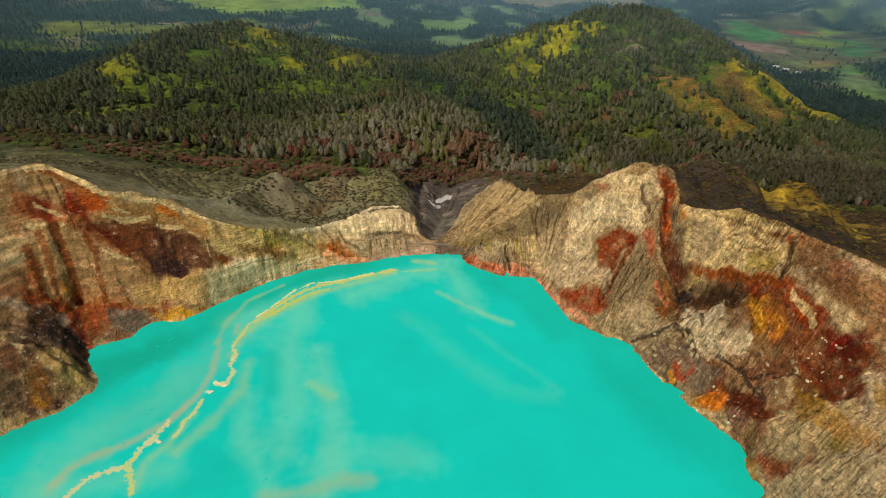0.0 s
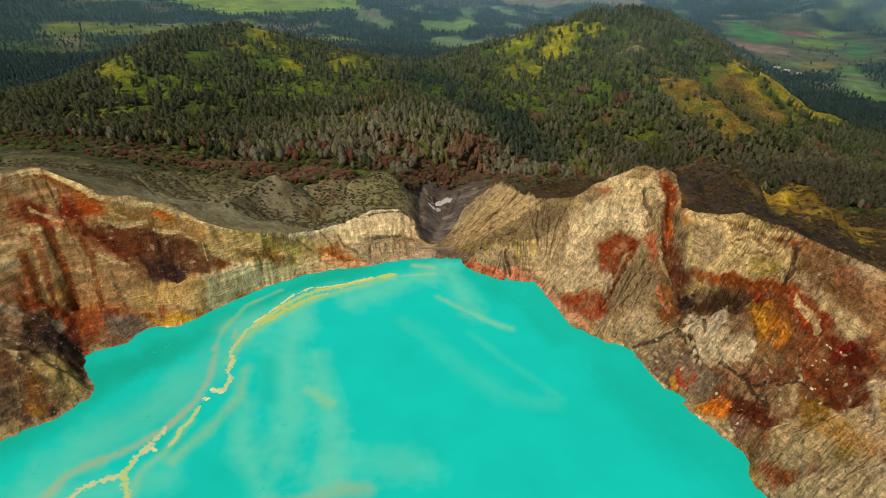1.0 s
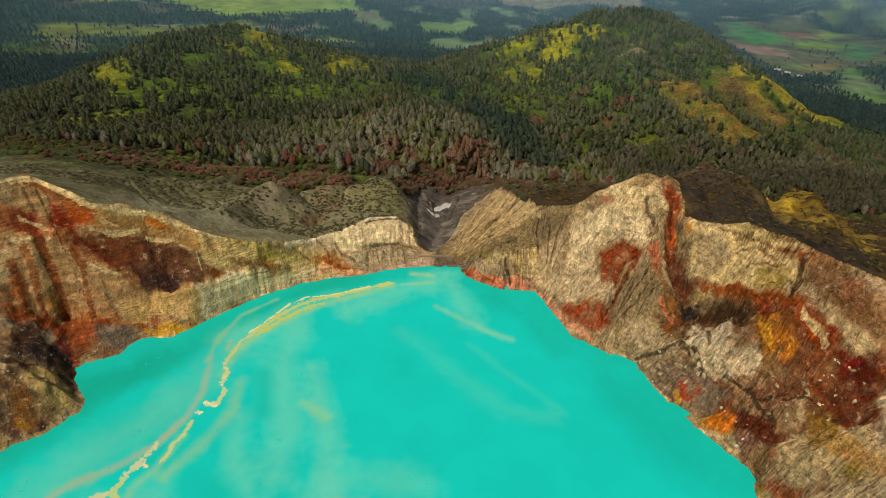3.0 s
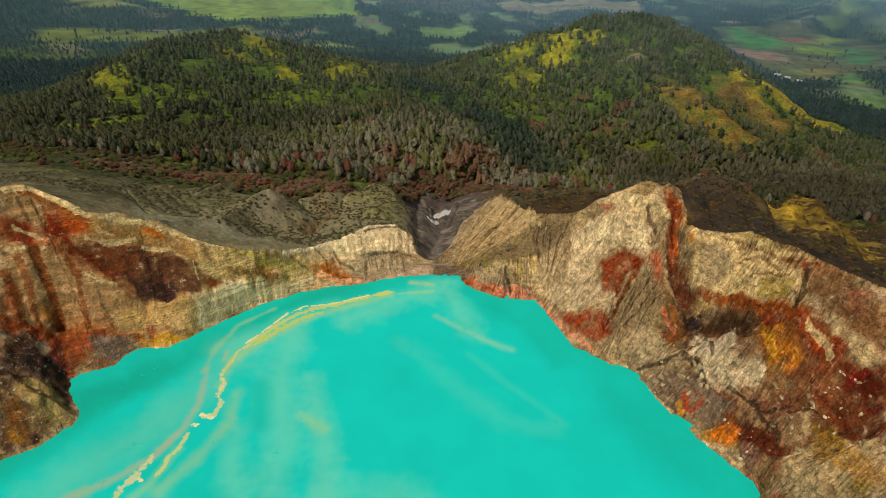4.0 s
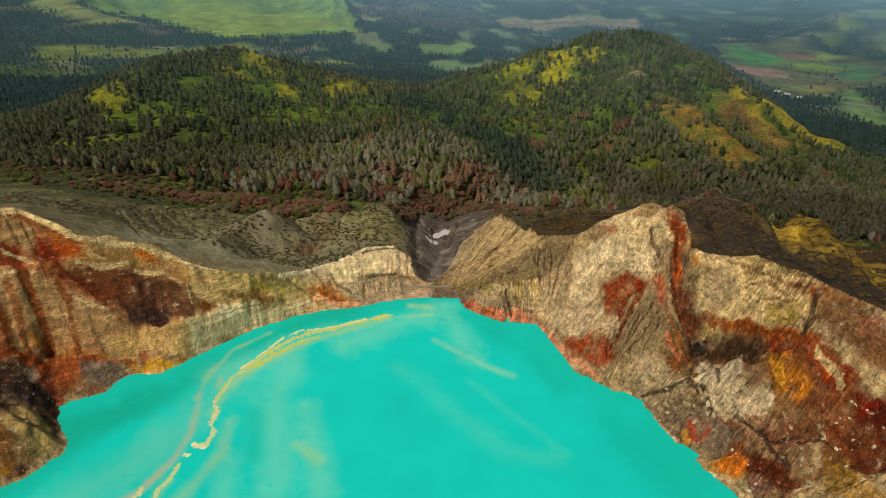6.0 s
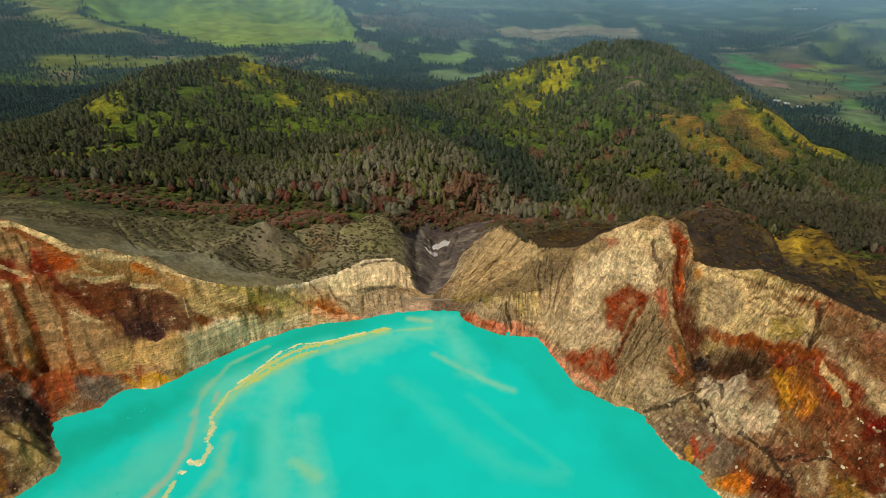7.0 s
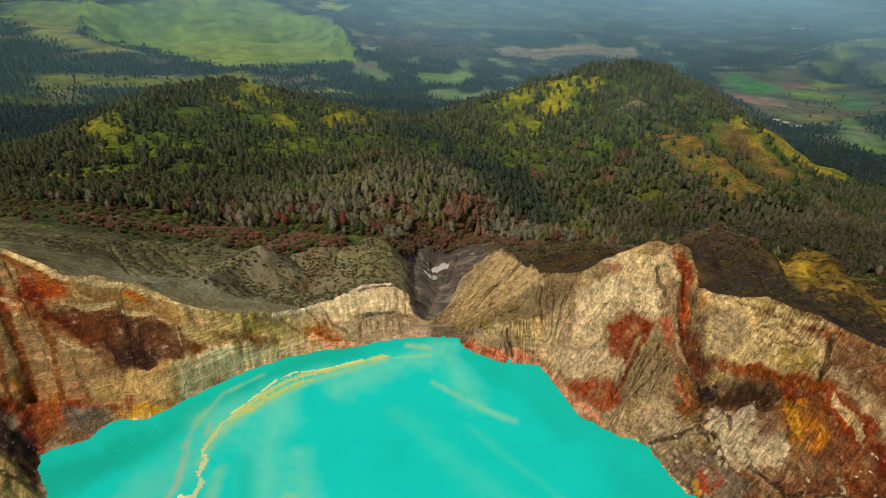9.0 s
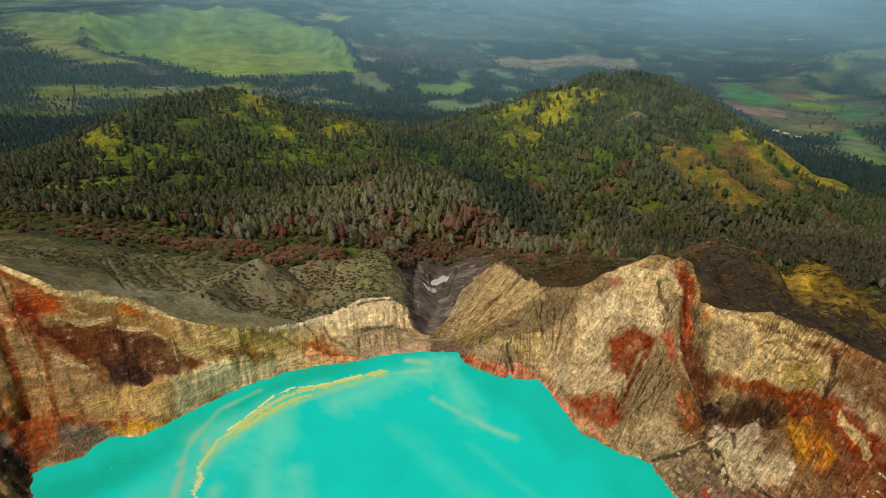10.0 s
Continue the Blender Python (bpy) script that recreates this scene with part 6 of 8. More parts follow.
field((0.2, 0.2, 0.012), 0.85, 0.8, 10, (274, 2296), (195, 1521), (140, 1366), (125, 1386), (158, 1518))
field((0.12, 0.15, 0.012), 0.8, 0.8, 10, (219, 1125), (263, 1111), (259, 1036), (214, 1024))
field((0.1, 0.15, 0.012), 0.8, 0.6, 15, (-531, 1081), (-423, 1179), (-365, 1169), (-420, 1059), (-485, 991))
field((0.12, 0.16, 0.014), 0.8, 0.7, 12, (-602, 977), (-499, 1006), (-449, 1003), (-499, 951), (-552, 918))
field((0.11, 0.16, 0.012), 0.75, 0.6, 15, (-355, 1203), (-231, 1279), (-166, 1266), (-252, 1176), (-328, 1136))
field((0.1, 0.11, 0.06), 0.85, 0.9, 12, (1054, 2834), (1447, 2915), (1714, 2713), (1489, 2296), (1061, 2068), (978, 2214))
field((0.05, 0.2, 0.05), 0.95, 1, 5, (1078, 2753), (1171, 2808), (1251, 2748), (1250, 2570), (1130, 2488), (1062, 2580))
field((0.22, 0.14, 0.12), 0.95, 1, 5, (978, 2467), (1052, 2446), (1167, 2431), (1150, 2303), (1033, 2255), (980, 2313))
field((0.22, 0.08, 0.065), 0.95, 1, 4, (1311, 2747), (1425, 2810), (1465, 2747), (1297, 2625))
field((0.15, 0.25, 0.035), 0.95, 1, 4, (1372, 2665), (1484, 2807), (1569, 2860), (1527, 2753), (1418, 2651))
field((0.14, 0.23, 0.035), 0.95, 1, 4, (1280, 2560), (1413, 2597), (1539, 2623), (1408, 2496), (1271, 2479))
field((0.05, 0.19, 0.075), 0.95, 1, 5, (1565, 2838), (1607, 2796), (1555, 2501), (1436, 2367), (1363, 2387), (1492, 2545), (1532, 2720))
field((0.05, 0.045, 0.06), 1, 1, 3, (1453, 2684), (1520, 2757), (1548, 2723), (1456, 2613))
field((0.17, 0.17, 0.05), 0.9, 1, 5, (1123, 2132), (1210, 2229), (1282, 2228), (1184, 2138))
field((0.24, 0.16, 0.08), 0.9, 1, 4, (1235, 2250), (1289, 2242), (1249, 2194), (1225, 2214))
field((0.09, 0.18, 0.05), 0.9, 1, 5, (1270, 2170), (1325, 2232), (1302, 2100), (1235, 2045))
field((0.1, 0.15, 0.06), 0.8, 1, 6, (1053, 2171), (1161, 2245), (1143, 2186), (1051, 2126))
field((0.13, 0.18, 0.045), 0.95, 1, 12, (1521, 2923), (1686, 3085), (1815, 3205), (2089, 3409), (2109, 3266), (1902, 3087), (1816, 3110), (1722, 3047), (1658, 2935), (1568, 2920))
field((0.12, 0.17, 0.045), 0.95, 1, 12, (1831, 2973), (1982, 3054), (1830, 2760), (1780, 2847))
field((0.035, 0.045, 0.04), 0.9, 0.1, 10, (1742, 3072), (1830, 3089), (1796, 2931), (1673, 2781), (1707, 2924))
field((0.17, 0.1, 0.016), 0.9, 0.85, 6, (405, 1226), (439, 1226), (475, 1190), (520, 1150), (560, 1090), (530, 1060), (495, 1110), (460, 1160), (430, 1195))
field((0.09, 0.066, 0.02), 0.85, 0.6, 8, (500, 1262), (550, 1290), (590, 1230), (640, 1150), (600, 1110), (550, 1170), (520, 1220))
field((0.4, 0.31, 0.012), 0.95, 1, 4, (558, 1362), (575, 1345), (598, 1300), (628, 1258), (612, 1248), (585, 1285), (560, 1325))
field((0.38, 0.27, 0.015), 0.95, 1, 4, (602, 1312), (679, 1314), (743, 1308), (800, 1280), (798, 1262), (730, 1278), (670, 1290))
field((0.33, 0.31, 0.01), 0.95, 0.85, 8, (214, 1500), (247, 1400), (275, 1500), (320, 1640), (270, 1640))
field((0.27, 0.28, 0.01), 0.95, 0.85, 8, (110, 1525), (200, 1550), (215, 1640), (150, 1590))
field((0.34, 0.31, 0.01), 0.95, 0.9, 6, (312, 1625), (365, 1610), (362, 1545), (314, 1530))
field((0.26, 0.25, 0.01), 0.9, 0.8, 8, (155, 1410), (206, 1425), (210, 1335), (165, 1345))
field((0.36, 0.26, 0.2), 0.95, 1, 4, (354, 1430), (387, 1462), (419, 1455), (404, 1407), (357, 1395))
cover((0.1, 0.058, 0.011), 8, 0.75, 1, (283, 690), (330, 660), (365, 600))
cover((0.09, 0.05, 0.012), 7, 0.7, 1, (262, 590), (300, 545), (318, 520))
field((0.075, 0.07, 0.032), 0.75, 1, 8, (-455, 670), (-370, 671), (-284, 669), (-233, 690), (-235, 584), (-271, 527), (-310, 535), (-396, 581))
field((0.035, 0.034, 0.016), 0.8, 1, 8, (-578, 857), (-413, 756), (-357, 758), (-298, 753), (-284, 670), (-370, 671), (-462, 682))

# ---- pigments of the ground, in plan ----
def mix(base, colour, amount):
    amount = np.clip(amount, 0, 1)[:, None]
    return base * (1 - amount) + np.array(colour) * amount


def plain_colour(count, colour):
    return np.zeros((count, 3)) + np.array(colour)


def pigments(x, y, z, steep, along, off):
    n1, n2, n3 = fbm(x, y, 55, 4, 61), fbm(x, y, 18, 3, 62), fbm(x, y, 160, 3, 63)
    tiny = fbm(x, y, 10, 2, 65)
    places = np.c_[x, y, z]
    # forest floor, with moss and grass, and the far plain of woods and pasture
    c = mix(plain_colour(len(x), (0.04, 0.05, 0.017)), (0.085, 0.105, 0.016), smooth(n1 + 0.5 * n3, 0.0, 0.5))
    c = mix(c, (0.09, 0.05, 0.03), smooth(fbm(x, y, 70, 3, 66), 0.15, 0.5) * 0.7)
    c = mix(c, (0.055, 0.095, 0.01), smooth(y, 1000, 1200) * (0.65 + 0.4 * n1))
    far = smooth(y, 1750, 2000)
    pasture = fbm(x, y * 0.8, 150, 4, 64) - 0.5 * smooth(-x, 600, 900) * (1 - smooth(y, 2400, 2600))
    # ground of the far woods is darker and bluer than the near floor
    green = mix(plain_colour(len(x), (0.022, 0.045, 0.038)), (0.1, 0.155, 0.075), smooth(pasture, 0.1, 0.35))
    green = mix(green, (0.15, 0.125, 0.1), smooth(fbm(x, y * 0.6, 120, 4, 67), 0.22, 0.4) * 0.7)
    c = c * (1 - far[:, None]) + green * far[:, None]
    # outer slopes, ash and ravine
    rake = fbm(x + 0.7 * y, (y - 0.7 * x) * 0.25, 16, 4, 68)
    outer = mix(plain_colour(len(x), (0.04, 0.027, 0.013)), (0.085, 0.05, 0.014), smooth(n1 + 0.6 * rake, 0.0, 0.6))
    c = np.where(IN_OUTER[:, None], mix(outer, (0.014, 0.012, 0.01), smooth(rake, 0.1, 0.4)), c)
    ash = mix(plain_colour(len(x), (0.125, 0.11, 0.058)), (0.068, 0.066, 0.028), smooth(n2 + 0.4 * n1, 0.0, 0.45))
    ash = mix(ash, (0.15, 0.135, 0.075), smooth(rake, 0.1, 0.5) * 0.7)
    ash = mix(ash, (0.21, 0.185, 0.1), smooth(x, -300, -150) * (0.45 + 0.5 * n2))
    c = np.where(IN_ASH[:, None], ash, c)
    c = np.where(IN_RAVINE[:, None], mix(mix(plain_colour(len(x), (0.075, 0.06, 0.05)), (0.15, 0.125, 0.1), smooth(rake, -0.1, 0.4)), (0.24, 0.2, 0.15), smooth(fbm(x, y, 16, 4, 69), 0.1, 0.4) * 0.7), c)
    edge = n2 + 0.7 * tiny
    for colour, width, strength, opened, way in COVERS:
        near, d = chain_distance(places, way, width * 3.2)
        near_far = smooth(y[near], 1700, 2100)
        rag = edge[near] * (1 - near_far) + near_far * pasture[near] * 0.6
        lush = np.where((y[near] > 1000) & (y[near] < 1800), 0.75, 1.0)[:, None]
        blend = (strength * smooth(1.35 + 1.4 * rag - d / width, 0.0, 0.8))[:, None]
        c[near] = c[near] * (1 - blend) + np.array(colour) * lush * blend
    for colour, strength, opened, ragged, ring in FIELDS:
        box = (x > ring[:, 0].min() - 3 * ragged) & (x < ring[:, 0].max() + 3 * ragged) & (y > ring[:, 1].min() - 3 * ragged) & (y < ring[:, 1].max() + 3 * ragged)
        bx, by = x[box], y[box]
        hit = inside(bx + 1.5 * ragged * n2[box], by + 2 * ragged * n1[box], ring)
        colour = np.array(colour) * (0.75 if 1000 < ring[:, 1].mean() < 1800 else 1.0)
        full = 0.55 + 0.33 * smooth(by, 1800, 2000)
        c[box] = mix(c[box], colour, strength * hit * (full + 0.9 * n2[box] + 0.5 * tiny[box]))
    # crater rock: tan and grey, the faces of one colour; the single veins, stains and crevice shade go into a layer of
    # their own
    streak = fbm(along, z * 0.22, 9, 2, 71)
    band = fbm(along * 0.2, z + 3 * n2, 9, 2, 72)
    blotch = fbm(x, y, 26, 4, 73)
    fine = fbm(x + 0.7 * z, y - 0.4 * z, 7, 3, 70)
    rock = mix(plain_colour(len(x), (0.33, 0.25, 0.13)), (0.19, 0.11, 0.05), smooth(blotch + 0.6 * streak, 0.1, 0.4) * 0.6)
    rock = mix(rock, (0.47, 0.4, 0.25), smooth(band + 0.5 * tiny, 0.12, 0.35) * 0.5)
    rag = 0.5 * streak + 0.5 * tiny + 0.4 * blotch + 0.6 * fine
    lain = np.c_[x, y, bare(x, y)]
    for colour, width, strength, way in WASHES:
        near, d = chain_distance(lain, way, width * 2.2)
        rock[near] = mix(rock[near], 0.95 * np.array(colour) ** 1.2, 0.6 * strength * smooth(1.0 + 0.8 * rag[near] - d / width, 0.0, 0.4))
    sx, sy = fbm(x, y + z, 12, 4, 74, 0.65), fbm(x + z, y, 12, 4, 75, 0.65)
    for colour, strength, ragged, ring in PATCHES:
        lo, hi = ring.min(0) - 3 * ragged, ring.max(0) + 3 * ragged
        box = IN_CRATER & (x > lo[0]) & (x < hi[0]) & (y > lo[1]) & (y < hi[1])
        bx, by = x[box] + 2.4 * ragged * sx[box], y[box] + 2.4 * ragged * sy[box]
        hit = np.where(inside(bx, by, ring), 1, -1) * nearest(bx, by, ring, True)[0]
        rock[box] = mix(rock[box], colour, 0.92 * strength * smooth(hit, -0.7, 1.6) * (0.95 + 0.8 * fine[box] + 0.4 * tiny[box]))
    rock *= np.array((1.2, 1.05, 0.92))
    rock *= (1 + 0.2 * streak + 0.25 * fine + 0.15 * band)[:, None]
    stained, mask = rock.copy(), np.zeros(len(x))
    for colour, width, strength, way in STAINS_AND_SHADE:
        near, d = chain_distance(lain, way[:, :2], width * 2.2)
        m = 1.08 - 0.5 * d / max(0.8 * width, 0.6) + (0.2 if width > 2 else 0.3) * rag[near]
        fresh = mask[near] < 0.25
        amount = np.where(fresh, smooth(m, 0.02, 0.2), smooth(m, 0.4, 0.56))
        wash = rock[near] * (1 - strength) + np.array(colour) * (1.1, 1.0, 0.85) * strength
        stained[near] = stained[near] * (1 - amount[:, None]) + wash * amount[:, None]
        mask[near] = np.maximum(mask[near], m)
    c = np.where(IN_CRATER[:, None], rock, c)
    return c, np.c_[stained, np.clip(mask, 0, 1)]


# ---- scum and milky swirls on the lake ----
SWIRLS = []


def swirl(colour, width, strength, rag, *way):
    SWIRLS.append((colour, width, strength, rag, np.array(way, float)))


swirl((0, 0.35, 0.27), 19, 0.8, 0, (-308, 317), (-289, 341), (-272, 366), (-254, 394), (-233, 410), (-208, 431), (-183, 461), (-152, 494), (-116, 528), (-75, 545))
swirl((0, 0.35, 0.27), 22, 0.85, 0, (-270, 390), (-244, 404), (-218, 432))
swirl((0, 0.35, 0.27), 14, 0.5, 0, (44, 521), (73, 496), (98, 450))
swirl((0, 0.35, 0.27), 22, 0.45, 0, (131, 416), (161, 368), (183, 326))
swirl((0.1, 0.5, 0.39), 24, 0.6, 0, (-259, 282), (-244, 322), (-208, 366), (-178, 406), (-164, 460))
swirl((0.11, 0.54, 0.42), 14, 0.6, 0, (-164, 460), (-131, 492), (-93, 511))
swirl((0.11, 0.54, 0.42), 20, 0.7, 0, (-122, 473), (-119, 408), (-106, 360), (-106, 318))
swirl((0.11, 0.54, 0.42), 13, 0.7, 0, (-99, 422), (-82, 372), (-71, 329), (-70, 287))
swirl((0.11, 0.54, 0.42), 18, 0.75, 0, (-80, 494), (-41, 522), (6, 549))
swirl((0.11, 0.54, 0.42), 15, 0.7, 0, (6, 549), (18, 520), (29, 482))
swirl((0.08, 0.53, 0.43), 13, 0.32, 0, (-28, 468), (21, 413), (55, 382), (85, 376))
swirl((0.08, 0.53, 0.43), 6, 0.28, 0, (26, 455), (58, 421), (94, 383))
swirl((0.11, 0.54, 0.42), 18, 0.5, 0, (-80, 305), (-51, 320), (-8, 315))
swirl((0.11, 0.54, 0.42), 16, 0.6, 0, (-257, 278), (-212, 291), (-178, 302))
swirl((0.11, 0.54, 0.42), 12, 0.6, 0, (-142, 370), (-135, 327), (-111, 290))
swirl((0, 0.45, 0.38), 9, 0.75, 0, (-135, 414), (-125, 374))
swirl((0, 0.45, 0.38), 12, 0.7, 0, (-146, 303), (-127, 294), (-159, 288))
swirl((0.3, 0.4, 0.27), 3.6, 0.75, 0, (-250, 286), (-245, 298), (-232, 312), (-213, 323), (-192, 344), (-180, 369), (-176, 394), (-181, 433))
swirl((0.26, 0.42, 0.26), 6, 0.5, 0, (-250, 282), (-243, 302), (-225, 315))
swirl((0.22, 0.45, 0.27), 3, 0.65, 0, (-183, 426), (-181, 454), (-170, 485), (-144, 509))
swirl((0.32, 0.38, 0.26), 1.6, 0.7, 0, (-171, 441), (-170, 452))
swirl((0.32, 0.38, 0.24), 2.4, 0.7, 0, (-190, 349), (-186, 357))
swirl((0.27, 0.42, 0.25), 8, 0.6, 0, (-45, 296), (-62, 296), (-84, 286), (-109, 281))
swirl((0.22, 0.47, 0.26), 6, 0.6, 0, (-179, 316), (-163, 342), (-148, 376), (-151, 407))
swirl((0.22, 0.52, 0.28), 6, 0.65, 0, (-96, 384), (-81, 371))
swirl((0.26, 0.53, 0.32), 4, 0.5, 0, (-1, 504), (17, 490), (42, 472), (62, 462))
swirl((0.3, 0.5, 0.25), 4.5, 0.7, 0, (-24, 553), (-5, 550))
swirl((0.26, 0.52, 0.24), 2.4, 0.7, 0, (-73, 523), (-42, 534), (-4, 540))
swirl((0.3, 0.5, 0.2), 5, 0.6, 0, (-44, 532), (-92, 508), (-120, 490), (-150, 462), (-164, 441), (-165, 413))
swirl((0.28, 0.5, 0.24), 4, 0.5, 0, (-178, 350), (-186, 323), (-197, 306), (-196, 284))
swirl((0.52, 0.5, 0.1), 2.4, 0.8, 1, (-42, 537), (-63, 530), (-93, 516), (-112, 509), (-127, 498), (-139, 484), (-154, 462))
swirl((0.42, 0.5, 0.12), 2.2, 0.9, 1, (-102, 505), (-121, 494), (-138, 476), (-151, 460))
swirl((0.64, 0.62, 0.3), 0.8, 0.95, 1, (-63, 531), (-99, 516), (-118, 513), (-132, 501), (-148, 476), (-158, 462))
swirl((0.48, 0.51, 0.18), 1.5, 0.8, 1, (-154, 462), (-162, 452), (-165, 437), (-168, 425))
swirl((0.55, 0.54, 0.24), 1.9, 0.8, 1, (-168, 425), (-163, 415), (-164, 403), (-160, 394), (-162, 384), (-169, 381))
swirl((0.62, 0.6, 0.34), 1.3, 0.95, 1, (-171, 383), (-162, 380))
swirl((0.62, 0.6, 0.36), 1, 0.95, 1, (-175, 373), (-171, 374))
swirl((0.45, 0.52, 0.22), 1.5, 0.9, 1, (-175, 365), (-177, 352), (-182, 344), (-182, 336), (-185, 328))
swirl((0.58, 0.54, 0.26), 2.3, 0.8, 1, (-193, 343), (-198, 331), (-204, 315), (-207, 303))
swirl((0.58, 0.54, 0.26), 2.2, 0.8, 1, (-207, 303), (-221, 298), (-230, 291), (-236, 277))
swirl((0.5, 0.53, 0.15), 2.3, 0.8, 1, (-205, 312), (-207, 303), (-200, 292), (-196, 278))
swirl((0.62, 0.6, 0.36), 1, 0.95, 1, (-195, 326), (-193, 324))


def lake_pigment(x, y):
    """The water's colour with its milky drifts, and the scum that floats on it as a layer with a mask."""
    big, cloud = fbm(x, y, 120, 4, 81), fbm(x, y, 34, 4, 84, 0.6)
    c = mix(plain_colour(len(x), (0.0, 0.5, 0.455)), (0.0, 0.44, 0.38), smooth(-big, 0.05, 0.6) * 0.6)
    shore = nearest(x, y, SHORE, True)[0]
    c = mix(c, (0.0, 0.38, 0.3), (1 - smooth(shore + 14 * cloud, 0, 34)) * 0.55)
    wisp = fbm(x + 0.6 * y, (y - 0.6 * x) * 0.4, 30, 5, 82, 0.6)
    fine = fbm(x, y, 7, 3, 83)
    places = np.c_[x, y]
    scum, mask = c.copy(), np.zeros(len(x))
    for colour, width, strength, crisp, way in SWIRLS:
        near, d = chain_distance(places, way, width * 2.6)
        if not crisp:
            c[near] = mix(c[near], colour, strength * smooth(1.45 + 0.6 * wisp[near] + 0.55 * cloud[near] + 0.3 * fine[near] - d / width, 0.0, 1.7))
            continue
        m = 1 - 0.5 * d / width + 0.22 * fine[near] + 0.15 * wisp[near]
        fresh = mask[near] < 0.25
        amount = np.where(fresh, smooth(m, 0.02, 0.2), smooth(m, 0.4, 0.56))[:, None]
        scum[near] = scum[near] * (1 - amount) + (c[near] * (1 - strength) + np.array(colour) * strength) * amount
        mask[near] = np.maximum(mask[near], m)
    return c, np.c_[scum, np.clip(mask, 0, 1)]

# ---- materials ----
def material(name, rough=0.9, shine=0.2):
    m = bpy.data.materials.new(name)
    m.use_nodes = True
    b = m.node_tree.nodes["Principled BSDF"]
    b.inputs["Roughness"].default_value = rough
    b.inputs["Specular IOR Level"].default_value = shine
    return m, m.node_tree, b


def node(tree, kind, **inputs):
    n = tree.nodes.new(kind)
    for key, value in inputs.items():
        n.inputs[key].default_value = value
    return n


def noise_value(tree, size, detail=2.0, rough=0.55, stretch=(1, 1, 1)):
    """Noise over the object's own metres; size is the width of its lumps."""
    place = tree.nodes.new("ShaderNodeTexCoord")
    scale = node(tree, "ShaderNodeMapping", Scale=tuple(s / size for s in stretch))
    n = node(tree, "ShaderNodeTexNoise", Scale=1.0, Detail=detail, Roughness=rough)
    tree.links.new(place.outputs["Object"], scale.inputs["Vector"])
    tree.links.new(scale.outputs[0], n.inputs["Vector"])
    return n.outputs["Fac"]


def spread(tree, value, lo, hi, a, b):
    n = node(tree, "ShaderNodeMapRange", **{"From Min": lo, "From Max": hi, "To Min": a, "To Max": b})
    tree.links.new(value, n.inputs["Value"])
    return n.outputs["Result"]


def times(tree, a, b):
    n = tree.nodes.new("ShaderNodeMath")
    n.operation = "MULTIPLY"
    tree.links.new(a, n.inputs[0])
    tree.links.new(b, n.inputs[1])
    return n.outputs[0]


def tinted(name, coarse, fine, amount, bump, depth, rough=0.95, shine=0.1, attribute="tint"):
    """A surface that takes its pigment from the mesh and its grain from noise at two sizes."""
    m, tree, b = material(name, rough, shine)
    pigment = tree.nodes.new("ShaderNodeAttribute")
    pigment.attribute_name = attribute
    big = spread(tree, noise_value(tree, coarse), 0.3, 0.7, 1 - amount, 1 + amount)
    little = spread(tree, noise_value(tree, fine, 1.0, 0.5), 0.3, 0.7, 1 - amount, 1 + amount)
    scale = tree.nodes.new("ShaderNodeVectorMath")
    scale.operation = "SCALE"
    tree.links.new(pigment.outputs["Color"], scale.inputs[0])
    tree.links.new(times(tree, big, little), scale.inputs["Scale"])
    tree.links.new(scale.outputs[0], b.inputs["Base Color"])
    if bump:
        relief = node(tree, "ShaderNodeBump", Strength=bump, Distance=depth)
        tree.links.new(noise_value(tree, fine * 1.6, 1.5, 0.5), relief.inputs["Height"])
        tree.links.new(relief.outputs[0], b.inputs["Normal"])
    return m


def rock_material(name, rills, layers, broken, grain_much):
    """Weathered volcanic rock: streaks down the slope, thin strata, cracks and pits over the mesh's pigment."""
    m, tree, b = material(name, 0.95, 0.08)
    link = tree.links.new
    pigment, flow = tree.nodes.new("ShaderNodeAttribute"), tree.nodes.new("ShaderNodeAttribute")
    pigment.attribute_name, flow.attribute_name = "tint", "flow"

    def flowing(scale, detail, rough):
        m1 = node(tree, "ShaderNodeMapping", Scale=scale)
        n1 = node(tree, "ShaderNodeTexNoise", Scale=1.0, Detail=detail, Roughness=rough, Distortion=0.4)
        link(flow.outputs["Vector"], m1.inputs["Vector"])
        link(m1.outputs[0], n1.inputs["Vector"])
        return n1.outputs["Fac"]

    def valley(value):
        n1, n2 = tree.nodes.new("ShaderNodeMath"), tree.nodes.new("ShaderNodeMath")
        n1.operation, n2.operation = "SUBTRACT", "ABSOLUTE"
        n1.inputs[1].default_value = 0.5
        link(value, n1.inputs[0])
        link(n1.outputs[0], n2.inputs[0])
        return n2.outputs[0]

    def blend(amount, value):
        """One where the amount is nought, the value where it is one."""
        n1 = node(tree, "ShaderNodeMix")
        n1.inputs[2].default_value = 1.0
        link(amount, n1.inputs[0])
        link(value, n1.inputs[3])
        return n1.outputs[0]

    stain_or_shade = tree.nodes.new("ShaderNodeAttribute")
    stain_or_shade.attribute_name = "stain_or_shade"
    streak = flowing((0.25, 0.06, 0.06), 2.0, 0.6)
    rill = flowing((0.16, 0.035, 0.035), 2.5, 0.6)
    lumps, pits = noise_value(tree, 8.0, 2.5, 0.65), noise_value(tree, 2.8, 1.0, 0.5)
    cracks = []
    for size, jitter in ((9.0, 0.9), (3.6, 1.0)):
        place, m1 = tree.nodes.new("ShaderNodeTexCoord"), node(tree, "ShaderNodeMapping", Scale=(1 / size, 1 / size, 0.7 / size))
